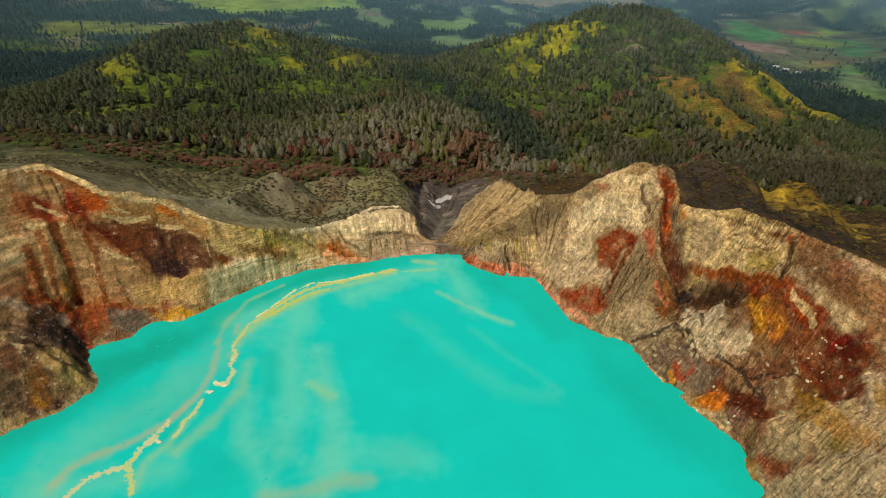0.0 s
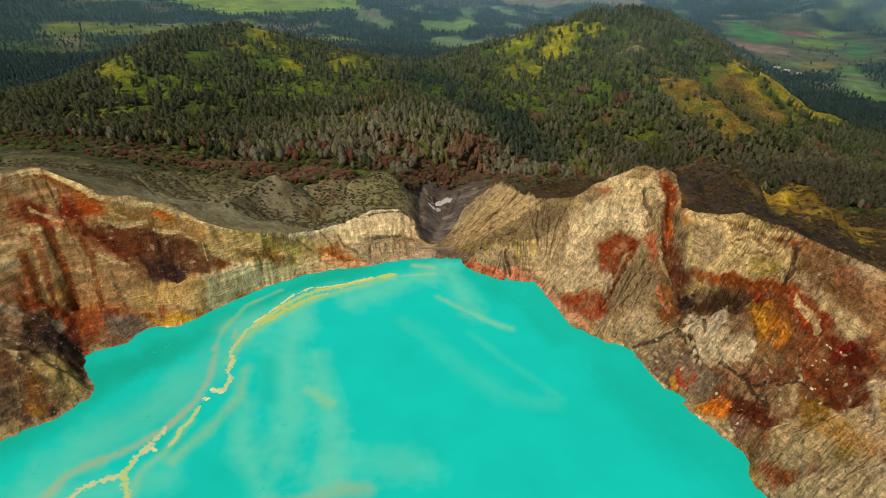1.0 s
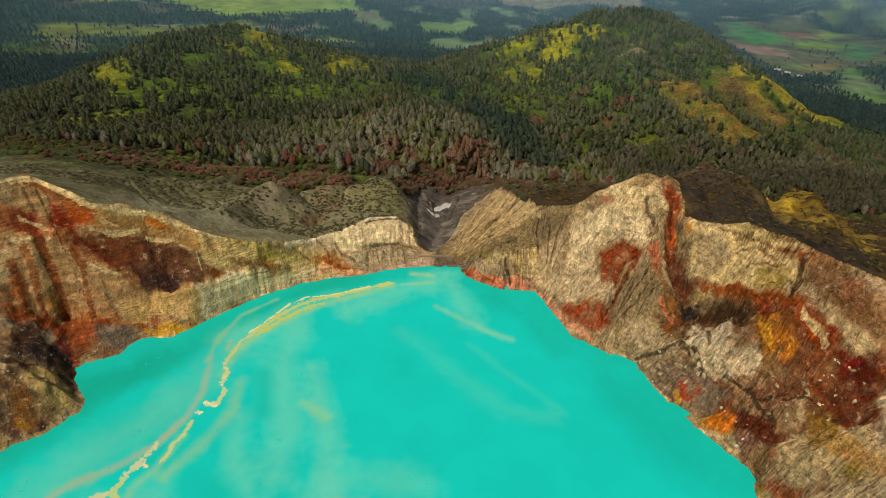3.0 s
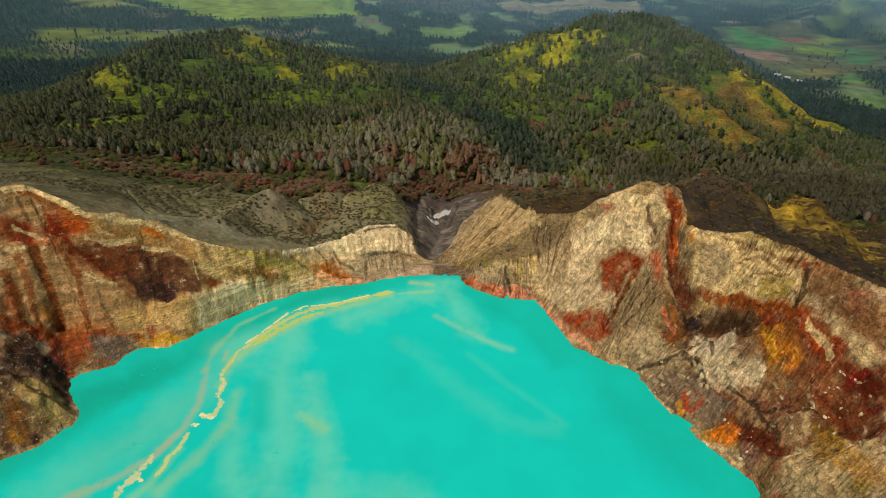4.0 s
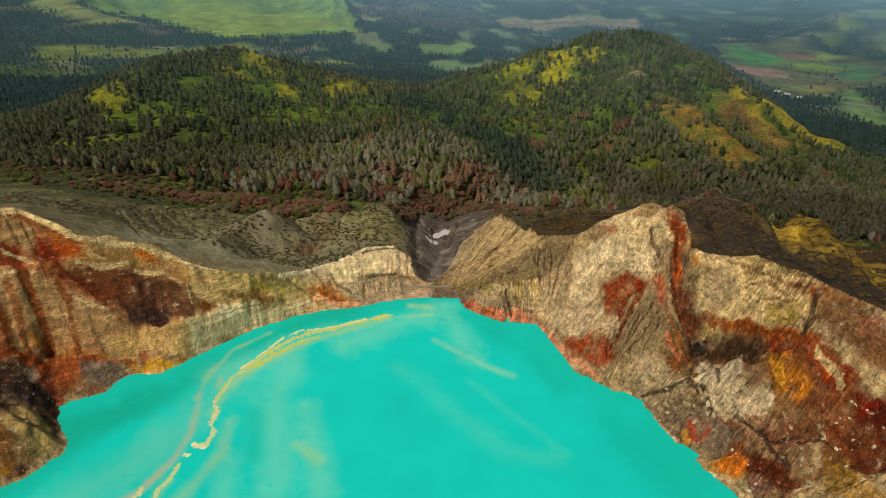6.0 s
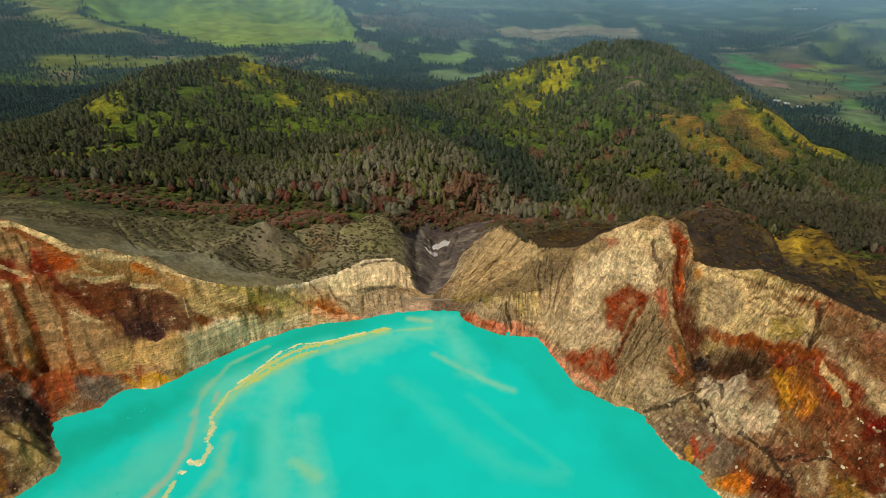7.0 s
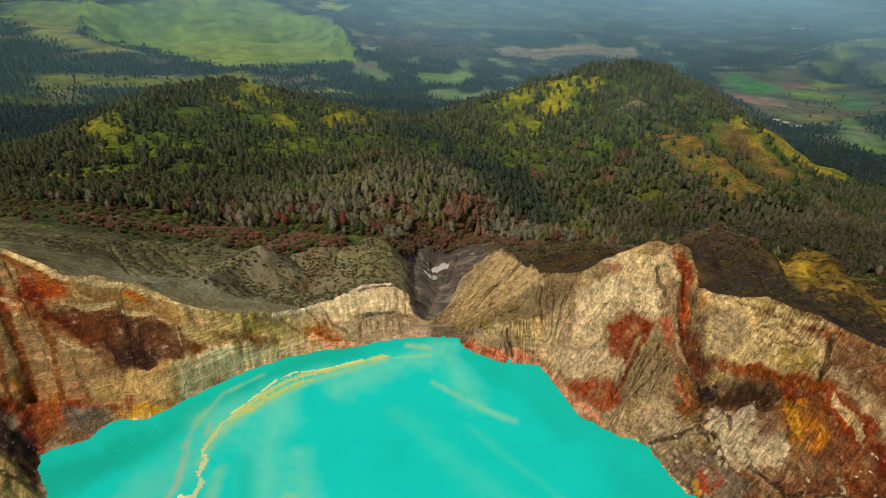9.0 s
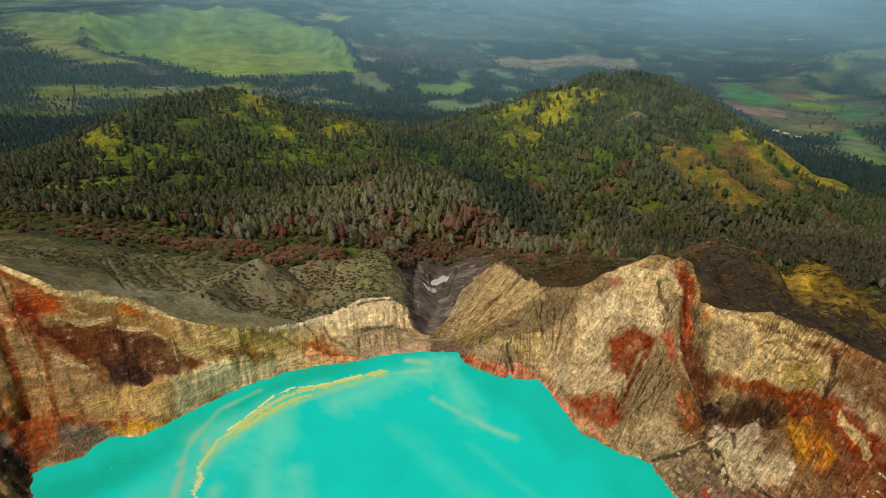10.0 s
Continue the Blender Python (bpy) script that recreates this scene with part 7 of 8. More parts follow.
        warp = node(tree, "ShaderNodeTexNoise", Scale=1.3 / size, Detail=2.0, Roughness=0.6)
        shift = tree.nodes.new("ShaderNodeVectorMath")
        shift.operation = "MULTIPLY_ADD"
        shift.inputs[1].default_value = (1.1, 1.1, 1.1)
        cell = node(tree, "ShaderNodeTexVoronoi", Scale=1.0, Randomness=jitter)
        cell.feature = "DISTANCE_TO_EDGE"
        link(place.outputs["Object"], m1.inputs["Vector"])
        link(place.outputs["Object"], warp.inputs["Vector"])
        link(warp.outputs["Color"], shift.inputs[0])
        link(m1.outputs[0], shift.inputs[2])
        link(shift.outputs[0], cell.inputs["Vector"])
        cracks.append(cell.outputs["Distance"])
    # stains and dark crevice lines end in ragged, sharp edges
    edge = tree.nodes.new("ShaderNodeMath")
    edge.operation = "ADD"
    link(stain_or_shade.outputs["Alpha"], edge.inputs[0])
    link(times(tree, spread(tree, streak, 0.3, 0.7, 0.85, 1.15), spread(tree, pits, 0.3, 0.7, 0.85, 1.15)), edge.inputs[1])
    laid = node(tree, "ShaderNodeMix")
    laid.data_type = "RGBA"
    depth = tree.nodes.new("ShaderNodeMath")
    depth.operation = "ADD"
    link(spread(tree, edge.outputs[0], 1.44, 1.54, 0.0, 0.66), depth.inputs[0])
    link(spread(tree, edge.outputs[0], 1.5, 1.85, 0.0, 0.34), depth.inputs[1])
    link(depth.outputs[0], laid.inputs[0])
    link(pigment.outputs["Color"], laid.inputs[6])
    rich = tree.nodes.new("ShaderNodeVectorMath")
    rich.operation = "SCALE"
    link(stain_or_shade.outputs["Color"], rich.inputs[0])
    link(times(tree, spread(tree, lumps, 0.3, 0.7, 0.75, 1.2), spread(tree, streak, 0.3, 0.7, 0.8, 1.15)), rich.inputs["Scale"])
    link(rich.outputs[0], laid.inputs[7])
    # rills down the slope, thin strata, grit, pale weathered bits, and dark cracks and furrows with shade painted into
    # them
    grit, line_up = noise_value(tree, 3.4, 4.0, 0.66), flowing((0.02, 0.26, 0.1), 3.5, 0.62)
    runs, seam = flowing((0.5, 0.03, 0.04), 3.0, 0.6), valley(line_up)
    here, there = spread(tree, noise_value(tree, 45.0, 2.0, 0.5), 0.4, 0.6, 0.15, 1.0), spread(tree, noise_value(tree, 38.0, 2.0, 0.5, (1, 1, 1.4)), 0.4, 0.6, 1.0, 0.2)
    furrow = valley(rill)
    factor = times(tree, spread(tree, grit, 0.32, 0.66, 1 - 0.42 * grain_much, 1 + 0.34 * grain_much), spread(tree, lumps, 0.34, 0.66, 0.86, 1.14))
    speck = noise_value(tree, 1.3, 2.0, 0.6)
    factor = times(tree, factor, spread(tree, speck, 0.32, 0.68, 1 - 0.24 * grain_much, 1 + 0.2 * grain_much))
    factor = times(tree, factor, blend(here, spread(tree, furrow, 0.0, 0.05, 1 - 0.4 * rills, 1.03)))
    factor = times(tree, factor, blend(here, spread(tree, runs, 0.36, 0.62, 1 - 0.45 * rills, 1 + 0.25 * rills)))
    factor = times(tree, factor, spread(tree, line_up, 0.36, 0.6, 1 - 0.22 * layers, 1 + 0.16 * layers))
    factor = times(tree, factor, blend(there, spread(tree, seam, 0.0, 0.03, 1 - 0.5 * layers, 1.04)))
    factor = times(tree, factor, spread(tree, cracks[0], 0.0, 0.06, 1 - 0.5 * broken, 1.0))
    factor = times(tree, factor, spread(tree, cracks[1], 0.0, 0.1, 1 - 0.35 * broken, 1.04))
    pale = node(tree, "ShaderNodeMix")
    pale.data_type = "RGBA"
    pale.inputs[7].default_value = (0.5, 0.42, 0.28, 1)
    link(times(tree, spread(tree, grit, 0.54, 0.7, 0.0, 0.8), spread(tree, lumps, 0.5, 0.65, 0.0, 0.7)), pale.inputs[0])
    link(laid.outputs[2], pale.inputs[6])
    scale = tree.nodes.new("ShaderNodeVectorMath")
    scale.operation = "SCALE"
    link(pale.outputs[2], scale.inputs[0])
    link(factor, scale.inputs["Scale"])
    link(scale.outputs[0], b.inputs["Base Color"])
    normal = None
    for value, lo, hi, depth in ((cracks[0], 0.0, 0.22, 0.9 * broken), (cracks[1], 0.0, 0.3, 0.5 * broken), (furrow, 0.0, 0.12, 1.2 * rills), (runs, 0.3, 0.7, 0.8 * rills), (line_up, 0.3, 0.7, 0.5 * layers), (grit, 0.3, 0.7, 1.1 * grain_much), (speck, 0.3, 0.7, 0.3 * grain_much)):
        relief = node(tree, "ShaderNodeBump", Strength=1.0, Distance=depth)
        link(spread(tree, value, lo, hi, 0.0, 1.0), relief.inputs["Height"])
        if normal is not None:
            link(normal, relief.inputs["Normal"])
        normal = relief.outputs[0]
    link(normal, b.inputs["Normal"])
    return m


ROCK = rock_material("weathered_rock", 0.85, 0.45, 0.75, 0.8)
LAYERED = rock_material("layered_rock", 0.2, 1.0, 0.2, 0.62)
SOIL = tinted("ash_soil", 11.0, 3.0, 0.22, 1.0, 1.0)
TURF = tinted("forest_floor", 18.0, 3.5, 0.35, 1.0, 3.0)
PLAIN = tinted("plain_turf", 110.0, 30.0, 0.2, 0.25, 9.0)
LEAF = tinted("foliage", 30.0, 1.5, 0.1, 0.0, 0.0)
_tree = LEAF.node_tree
_through, _mixed = _tree.nodes.new("ShaderNodeBsdfTranslucent"), node(_tree, "ShaderNodeMixShader", Fac=0.42)
_colour = _tree.nodes["Principled BSDF"].inputs["Base Color"].links[0].from_socket
_tree.links.new(_colour, _through.inputs["Color"])
_tree.links.new(_tree.nodes["Principled BSDF"].outputs[0], _mixed.inputs[1])
_tree.links.new(_through.outputs[0], _mixed.inputs[2])
_tree.links.new(_mixed.outputs[0], _tree.nodes["Material Output"].inputs["Surface"])
BARK, _tree, _b = material("bark", 0.95, 0.1)
_b.inputs["Base Color"].default_value = (0.09, 0.07, 0.05, 1)


def water_material():
    """Opaque acid water: milky drifts under a skin of floating scum with torn edges."""
    m, tree, b = material("milky_acid_water", 0.6, 0.08)
    link = tree.links.new
    tint, scum = tree.nodes.new("ShaderNodeAttribute"), tree.nodes.new("ShaderNodeAttribute")
    tint.attribute_name, scum.attribute_name = "tint", "stain_or_shade"
    torn, lumps = noise_value(tree, 9.0, 2.5, 0.6, (1, 0.6, 1)), noise_value(tree, 2.6, 1.5, 0.5)
    edge, laid = tree.nodes.new("ShaderNodeMath"), node(tree, "ShaderNodeMix")
    edge.operation, laid.data_type = "ADD", "RGBA"
    link(scum.outputs["Alpha"], edge.inputs[0])
    link(times(tree, spread(tree, torn, 0.3, 0.7, 0.65, 1.35), spread(tree, lumps, 0.3, 0.7, 0.7, 1.3)), edge.inputs[1])
    link(spread(tree, edge.outputs[0], 1.4, 1.7, 0.0, 1.0), laid.inputs[0])
    link(tint.outputs["Color"], laid.inputs[6])
    link(scum.outputs["Color"], laid.inputs[7])
    scale = tree.nodes.new("ShaderNodeVectorMath")
    scale.operation = "SCALE"
    link(laid.outputs[2], scale.inputs[0])
    link(spread(tree, noise_value(tree, 40.0, 2.5, 0.6), 0.3, 0.7, 0.96, 1.04), scale.inputs["Scale"])
    link(scale.outputs[0], b.inputs["Base Color"])
    return m


WATER = water_material()


def haze_sheet_material(strength, near=1300.0, far=4300.0, least=0.0):
    """Distance haze as a tinted sheet: mostly clear, denser far off and in drifts."""
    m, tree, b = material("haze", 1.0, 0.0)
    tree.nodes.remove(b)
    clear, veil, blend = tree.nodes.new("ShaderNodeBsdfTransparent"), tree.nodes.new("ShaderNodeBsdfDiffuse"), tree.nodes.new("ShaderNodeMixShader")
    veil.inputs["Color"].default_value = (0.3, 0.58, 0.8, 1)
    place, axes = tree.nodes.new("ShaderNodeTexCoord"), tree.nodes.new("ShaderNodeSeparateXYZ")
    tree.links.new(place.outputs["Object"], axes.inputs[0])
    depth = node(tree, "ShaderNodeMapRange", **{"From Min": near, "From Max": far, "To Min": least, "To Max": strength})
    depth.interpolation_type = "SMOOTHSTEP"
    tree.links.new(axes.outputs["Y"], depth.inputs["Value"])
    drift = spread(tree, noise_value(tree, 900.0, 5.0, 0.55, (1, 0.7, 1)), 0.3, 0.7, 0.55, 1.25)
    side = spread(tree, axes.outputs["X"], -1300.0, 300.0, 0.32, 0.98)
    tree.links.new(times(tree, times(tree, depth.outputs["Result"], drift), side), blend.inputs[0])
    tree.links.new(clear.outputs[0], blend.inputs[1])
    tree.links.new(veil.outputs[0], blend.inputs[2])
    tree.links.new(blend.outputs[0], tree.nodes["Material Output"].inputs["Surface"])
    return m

# ---- ground ----
def graded(stops):
    """Grid lines whose spacing changes along the way: stops of (place, spacing)."""
    out = [stops[0][0]]
    for (a, sa), (b, sb) in zip(stops[:-1], stops[1:]):
        n = max(1, int(round((b - a) / (0.5 * (sa + sb)))))
        t = np.arange(1, n + 1) / n
        grow = (sb - sa) / (sa + sb)
        out += list(a + (b - a) * (t * (1 - grow) + t * t * grow))
    return np.array(out)


def mesh_of(name, verts, faces, mat, colours=None, flow=None, stains=None, ways=None):
    """One mesh object from arrays of corners and four- or three-cornered faces."""
    me = bpy.data.meshes.new(name)
    n, k = faces.shape
    me.vertices.add(len(verts))
    me.vertices.foreach_set("co", np.ascontiguousarray(verts, np.float32).ravel())
    me.loops.add(n * k)
    me.loops.foreach_set("vertex_index", np.ascontiguousarray(faces, np.int32).ravel())
    me.polygons.add(n)
    me.polygons.foreach_set("loop_start", np.arange(0, n * k, k, dtype=np.int32))
    me.update(calc_edges=True)
    if colours is not None:
        layer = me.attributes.new("tint", "FLOAT_COLOR", "POINT")
        layer.data.foreach_set("color", np.ascontiguousarray(np.c_[np.clip(colours, 0.004, 0.95), np.ones(len(colours))], np.float32).ravel())
    if flow is not None:
        layer = me.attributes.new("flow", "FLOAT_VECTOR", "POINT")
        layer.data.foreach_set("vector", np.ascontiguousarray(flow, np.float32).ravel())
    if stains is not None:
        layer = me.attributes.new("stain_or_shade", "FLOAT_COLOR", "POINT")
        layer.data.foreach_set("color", np.ascontiguousarray(np.clip(stains, 0.002, 1), np.float32).ravel())
    if ways is not None:
        me.shade_smooth()
        me.normals_split_custom_set_from_vertices(np.ascontiguousarray(ways, np.float32))
    me.materials.append(mat)
    return new(name, me)


GX = graded([(-3600, 100), (-1700, 30), (-900, 11), (-500, 3), (-430, 1.15), (-340, 1.05), (300, 1.05), (340, 3), (900, 11), (1700, 30), (3600, 100)])
GY = graded([(-900, 80), (200, 20), (290, 1.05), (690, 1.25), (770, 3), (1100, 5.5), (1800, 11), (3200, 22), (6400, 80)])
gx, gy = np.meshgrid(GX, GY)
X, Y = gx.ravel(), gy.ravel()
Z, WALL, ALONG, OFF = land(X, Y)
gz = Z.reshape(gx.shape)
# behind the crater every third column is enough; the seam between the two nets is straight between those columns
SEAM = int(np.searchsorted(GY, 830))
WIDE_COLUMNS = np.unique(np.r_[np.arange(0, len(GX), 3), len(GX) - 1])
gz[SEAM] = np.interp(GX, GX[WIDE_COLUMNS], gz[SEAM, WIDE_COLUMNS])
STEEP = np.hypot(np.gradient(gz, GX, axis=1), np.gradient(gz, GY, axis=0)).ravel()
ASH = [(-470, 300), (-500, 560), (-420, 640), (-335, 650), (-262, 700), (-174, 690), (-120, 745), (-60, 792), (-36, 790), (-22, 700), (-14, 600)] + [p[:2] for p in CREST_L[::-1]][:-1]
RAVINE = [(-20, 590), (-32, 640), (-38, 700), (-44, 790), (-34, 850), (40, 900), (120, 870), (68, 757), (42, 762), (24, 700), (14, 640), (4, 606), (-8, 590)]
OUTER = [(88, 590), (74, 683), (66, 755), (125, 850), (270, 860), (370, 870), (520, 760), (640, 560), (560, 150), (365, 130)] + [p[:2] for p in CREST_R[::-1]][6:]
IN_CRATER, IN_ASH, IN_RAVINE, IN_OUTER = (inside(X, Y, ring) for ring in (CRATER, ASH, RAVINE, OUTER))
TINT, STAIN = pigments(X, Y, Z, STEEP, ALONG, OFF)
zone = np.full(len(X), 5)
zone[Y < 1850] = 4
zone[(Y < 1850) & (Y > 1060) & (X < -60)] = 6
zone[(Y < 1850) & (Y > 1060) & (X >= -60)] = 7
zone[IN_OUTER] = 3
zone[IN_ASH] = 2
zone[IN_RAVINE] = 8
zone[IN_CRATER] = np.where(X[IN_CRATER] < -8, 0, 1)
ny, nx = gx.shape
corner = np.arange(nx * ny).reshape(ny, nx)
def net(c):
    return np.stack([c[:-1, :-1], c[:-1, 1:], c[1:, 1:], c[1:, :-1]], -1).reshape(-1, 4)


quads = np.concatenate([net(corner[:SEAM + 1]), net(corner[SEAM:, WIDE_COLUMNS])])
face_zone = zone[quads[:, 0]]
GROUNDS = [
    ("crater_wall_left", LAYERED, "steep crater wall streaked with rust red, ochre and grey", "crater wall"),
    ("crater_wall_right", ROCK, "craggy pale crater wall with rust red gullies and boulders", "crater wall"),
    ("ash_slope", SOIL, "grey olive ash slope with sparse low scrub", "slope"),
    ("outer_slope", SOIL, "dark brown outer slope with golden grass", "slope"),
    ("ground", TURF, "dark green forest floor with reddish scrub", "ground"),
    ("plain", PLAIN, "wide hazy plain of meadows, fields and woods", "ground"),
    ("hill_left", TURF, "wooded green hill with bright grassy clearings", "hill"),
    ("hill_right", TURF, "wooded hill with yellow grass and ochre spurs", "hill"),
    ("ravine", SOIL, "dark grey gravelly outlet ravine with a pale patch", "ravine"),
]
for n, (name, mat, label, category) in enumerate(GROUNDS):
    mine = quads[face_zone == n]
    used, index = np.unique(mine, return_inverse=True)
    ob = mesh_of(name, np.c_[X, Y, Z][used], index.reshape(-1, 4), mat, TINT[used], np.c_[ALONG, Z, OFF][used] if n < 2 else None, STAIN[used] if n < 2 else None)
    ob.data.shade_smooth()
    tagged(ob, label, category, kind="structure")


def height(x, y):
    return sample_lines(gz, x, y)


def sample_lines(grid, x, y):
    i = np.clip(np.searchsorted(GX, x) - 1, 0, nx - 2)
    j = np.clip(np.searchsorted(GY, y) - 1, 0, ny - 2)
    u, v = (x - GX[i]) / (GX[i + 1] - GX[i]), (y - GY[j]) / (GY[j + 1] - GY[j])
    return (grid[j, i] * (1 - u) + grid[j, i + 1] * u) * (1 - v) + (grid[j + 1, i] * (1 - u) + grid[j + 1, i + 1] * u) * v


# ---- lake ----
def lake():
    xs, ys = graded([(-420, 20), (-320, 1.5), (240, 1.5), (300, 20)]), graded([(-260, 40), (250, 1.5), (576, 1.5)])
    ax, ay = np.meshgrid(xs, ys)
    x, y = ax.ravel(), ay.ravel()
    c = np.arange(len(x)).reshape(ax.shape)
    q = np.stack([c[:-1, :-1], c[:-1, 1:], c[1:, 1:], c[1:, :-1]], -1).reshape(-1, 4)
    keep = inside(x, y, SHORE) | (nearest(x, y, SHORE, True)[0] < 9)
    q = q[keep[q].all(1)]
    used, index = np.unique(q, return_inverse=True)
    x, y = x[used], y[used]
    drift, scum = lake_pigment(x, y)
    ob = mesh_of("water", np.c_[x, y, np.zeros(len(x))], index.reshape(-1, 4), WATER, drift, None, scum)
    return tagged(ob, "opaque turquoise crater lake with yellow sulphur streaks", "lake", kind="structure")


lake()

# ---- woods ----
RNG = np.random.RandomState(11)


def crown_shape(rng, tufts, size, sides=6, rings=3):
    """A tall feathery crown one metre high: a lobed heart with leaf tufts all over it. Corners, four to a face, and the way each faces."""
    corners, ways = [], []
    lean, girth = rng.randn(2) * 0.05, 0.19 + 0.09 * rng.rand()
    low, top = 0.1 + 0.14 * rng.rand(), 0.75 + 0.5 * rng.rand()
    lobes = rng.rand(3) * 6.28
    bumps = 0.75 + 0.4 * rng.rand(rings + 1, sides)

    def reach(u, turn):
        lobe = 1 + 0.25 * math.sin(2 * turn + lobes[0] + 5 * u) + 0.2 * math.sin(3 * turn + lobes[1] + 9 * u)
        return girth * lobe * math.sin(math.pi * min(1, 0.1 + 0.88 * u) ** top)

    def spot(u, turn, r):
        return np.array((r * math.cos(turn) + lean[0] * u, r * math.sin(turn) + lean[1] * u, low + (0.97 - low) * u))

    def outward(u, turn):
        away = np.array((math.cos(turn), math.sin(turn), 0.15 + 1.1 * u))
        return away / np.linalg.norm(away)

    for k in range(rings):
        for n in range(sides):
            for kk, nn in ((k, n), (k, n + 1), (k + 1, n + 1), (k + 1, n)):
                u, turn = kk / rings, 2 * math.pi * nn / sides + lobes[2] + 0.3 * kk
                corners.append(spot(u, turn, 0.85 * bumps[kk, nn % sides] * reach(u, turn)))
                ways.append(outward(u, turn))
    for n in range(tufts):
        u, turn = (n + rng.rand()) / tufts, n * 2.4 + rng.rand() * 0.9
        middle = spot(u, turn, reach(u, turn) * (0.8 + 0.4 * rng.rand()))
        away = outward(u, turn)
        face = away + rng.randn(3) * 0.3
        face /= np.linalg.norm(face)
        side = np.cross(face, (0, 0, 1.0))
        side /= np.linalg.norm(side)
        rise = np.cross(side, face)
        s = size * (0.5 + 0.8 * rng.rand())
        for a, b in ((-0.6, 1.0), (0.7, 1.3), (0.9, -0.7), (-0.9, -0.9)):
            corners.append(middle + s * (a * side * (0.6 + 0.6 * rng.rand()) + b * rise * (0.8 + 0.7 * rng.rand())) + face * s * 0.14 * rng.randn())
            ways.append(0.8 * away + 0.2 * face)
    return np.array(corners), np.array(ways)


def trunk_shape(sides=5, limbs=0, rng=None):
    """A tapered trunk with a few limbs, one metre of tree high: corners and four-cornered faces."""
    verts, faces = [], []

    def taper(a, b, ra, rb):
        start = len(verts)
        a, b = np.array(a, float), np.array(b, float)
        for p, r in ((a, ra), (b, rb)):
            for n in range(sides):
                t = 2 * math.pi * n / sides
                verts.append(p + r * np.array((math.cos(t), math.sin(t), 0)))
        for n in range(sides):
            m = (n + 1) % sides
            faces.append((start + n, start + m, start + sides + m, start + sides + n))

    taper((0, 0, -0.04), (0.01, 0, 0.45), 0.022, 0.013)
    taper((0.01, 0, 0.45), (0.0, 0.01, 0.92), 0.013, 0.004)
    for n in range(limbs):
        t = 2.1 * n + rng.rand()
        base = 0.25 + 0.5 * n / max(1, limbs)
        taper((0, 0, base), (0.16 * math.cos(t), 0.16 * math.sin(t), base + 0.14), 0.008, 0.003)
    return np.array(verts), np.array(faces)


def openness(x, y):
    out = np.zeros(len(x))
    places, rag = np.c_[x, y], fbm(x, y, 24, 3, 91)
    for colour, width, strength, opened, way in COVERS:
        near, d = chain_distance(places, way, width * 2.2)
        if colour[0] > 1.9 * colour[1]:
            opened = 0.7 * opened
        out[near] = np.maximum(out[near], opened * (1 - 0.25 * smooth(y[near], 1000, 1100)) * smooth(1.2 + 0.8 * rag[near] - d / width, 0.0, 0.5))
    for colour, strength, opened, ragged, ring in FIELDS:
        box = (x > ring[:, 0].min() - 20) & (x < ring[:, 0].max() + 20) & (y > ring[:, 1].min() - 20) & (y < ring[:, 1].max() + 20)
        hit = inside(x[box] + ragged * rag[box], y[box] + 1.5 * ragged * rag[box], ring)
        kept = np.where((y[box] > 1000) & (y[box] < 1800) & (x[box] < 380), 0.55, 1.0)
        out[box] = np.maximum(out[box], kept * opened * hit)
    return out


def wooded(x, y):
    """How thickly trees stand at a place, 0 to 1."""
    much = smooth(y, 770 + 25 * grain(x / 60, y / 60, 92), 830)
    much *= ~(inside(x, y, ASH) | inside(x, y, RAVINE) | inside(x, y, CRATER))
    much = np.where(inside(x, y, OUTER), np.where(y > 800, 0.35, 0.0), much)
    plain = 1 - smooth(fbm(x, y * 0.8, 150, 4, 64) - 0.5 * smooth(-x, 600, 900) * (1 - smooth(y, 2400, 2600)), 0.1, 0.3)
    much = much * np.where(y > 1780, plain, 0.97 - 0.5 * smooth(fbm(x, y, 60, 3, 93), 0.0, 0.35) - 0.36 * smooth(y, 1050, 1250) * smooth(height(x, y), -150, -110))
    return much * (1 - openness(x, y) ** 0.6)


def stand(x0, x1, y0, y1, gap, reach):
    """Places for trees: a jittered net thinned by how wooded the land is, inside a fan of ground."""
    ax, ay = np.meshgrid(np.arange(x0, x1, gap), np.arange(y0, y1, gap))
    x, y = ax.ravel() + RNG.uniform(-0.48, 0.48, ax.size) * gap, ay.ravel() + RNG.uniform(-0.48, 0.48, ax.size) * gap
    keep = (np.abs(x) < 0.72 * y + reach) & (RNG.rand(len(x)) < wooded(x, y))
    return x[keep], y[keep]


def tree_tints(x, y, count):
    kind, tone = fbm(x, y, 120, 3, 95), RNG.rand(count)
    grey, olive, dark, rust = (0.195, 0.178, 0.118), (0.125, 0.14, 0.04), (0.046, 0.06, 0.02), (0.17, 0.08, 0.05)
    c = mix(plain_colour(count, grey), olive, smooth(kind + 0.8 * (tone - 0.5), 0.0, 0.4))
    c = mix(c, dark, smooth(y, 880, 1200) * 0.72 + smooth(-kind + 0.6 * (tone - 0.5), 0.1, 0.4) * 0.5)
    # far crowns: bluish haze put into the leaf colour
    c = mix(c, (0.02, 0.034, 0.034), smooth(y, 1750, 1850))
    c = mix(c, rust, smooth(fbm(x, y, 60, 3, 96) + 0.35 * smooth(150 - np.abs(x - 40), 0, 80) * (1 - smooth(y, 940, 1000)) + 0.22 * (RNG.rand(count) - 0.5), 0.3, 0.5) * 0.75 * (1 - smooth(y, 1100, 1400)))
    # crowns darker towards the left, then at the near right
    c = mix(c, (0.056, 0.066, 0.03), (1 - smooth(x + 0.2 * (y - 1000), -330, -60)) * 0.72)
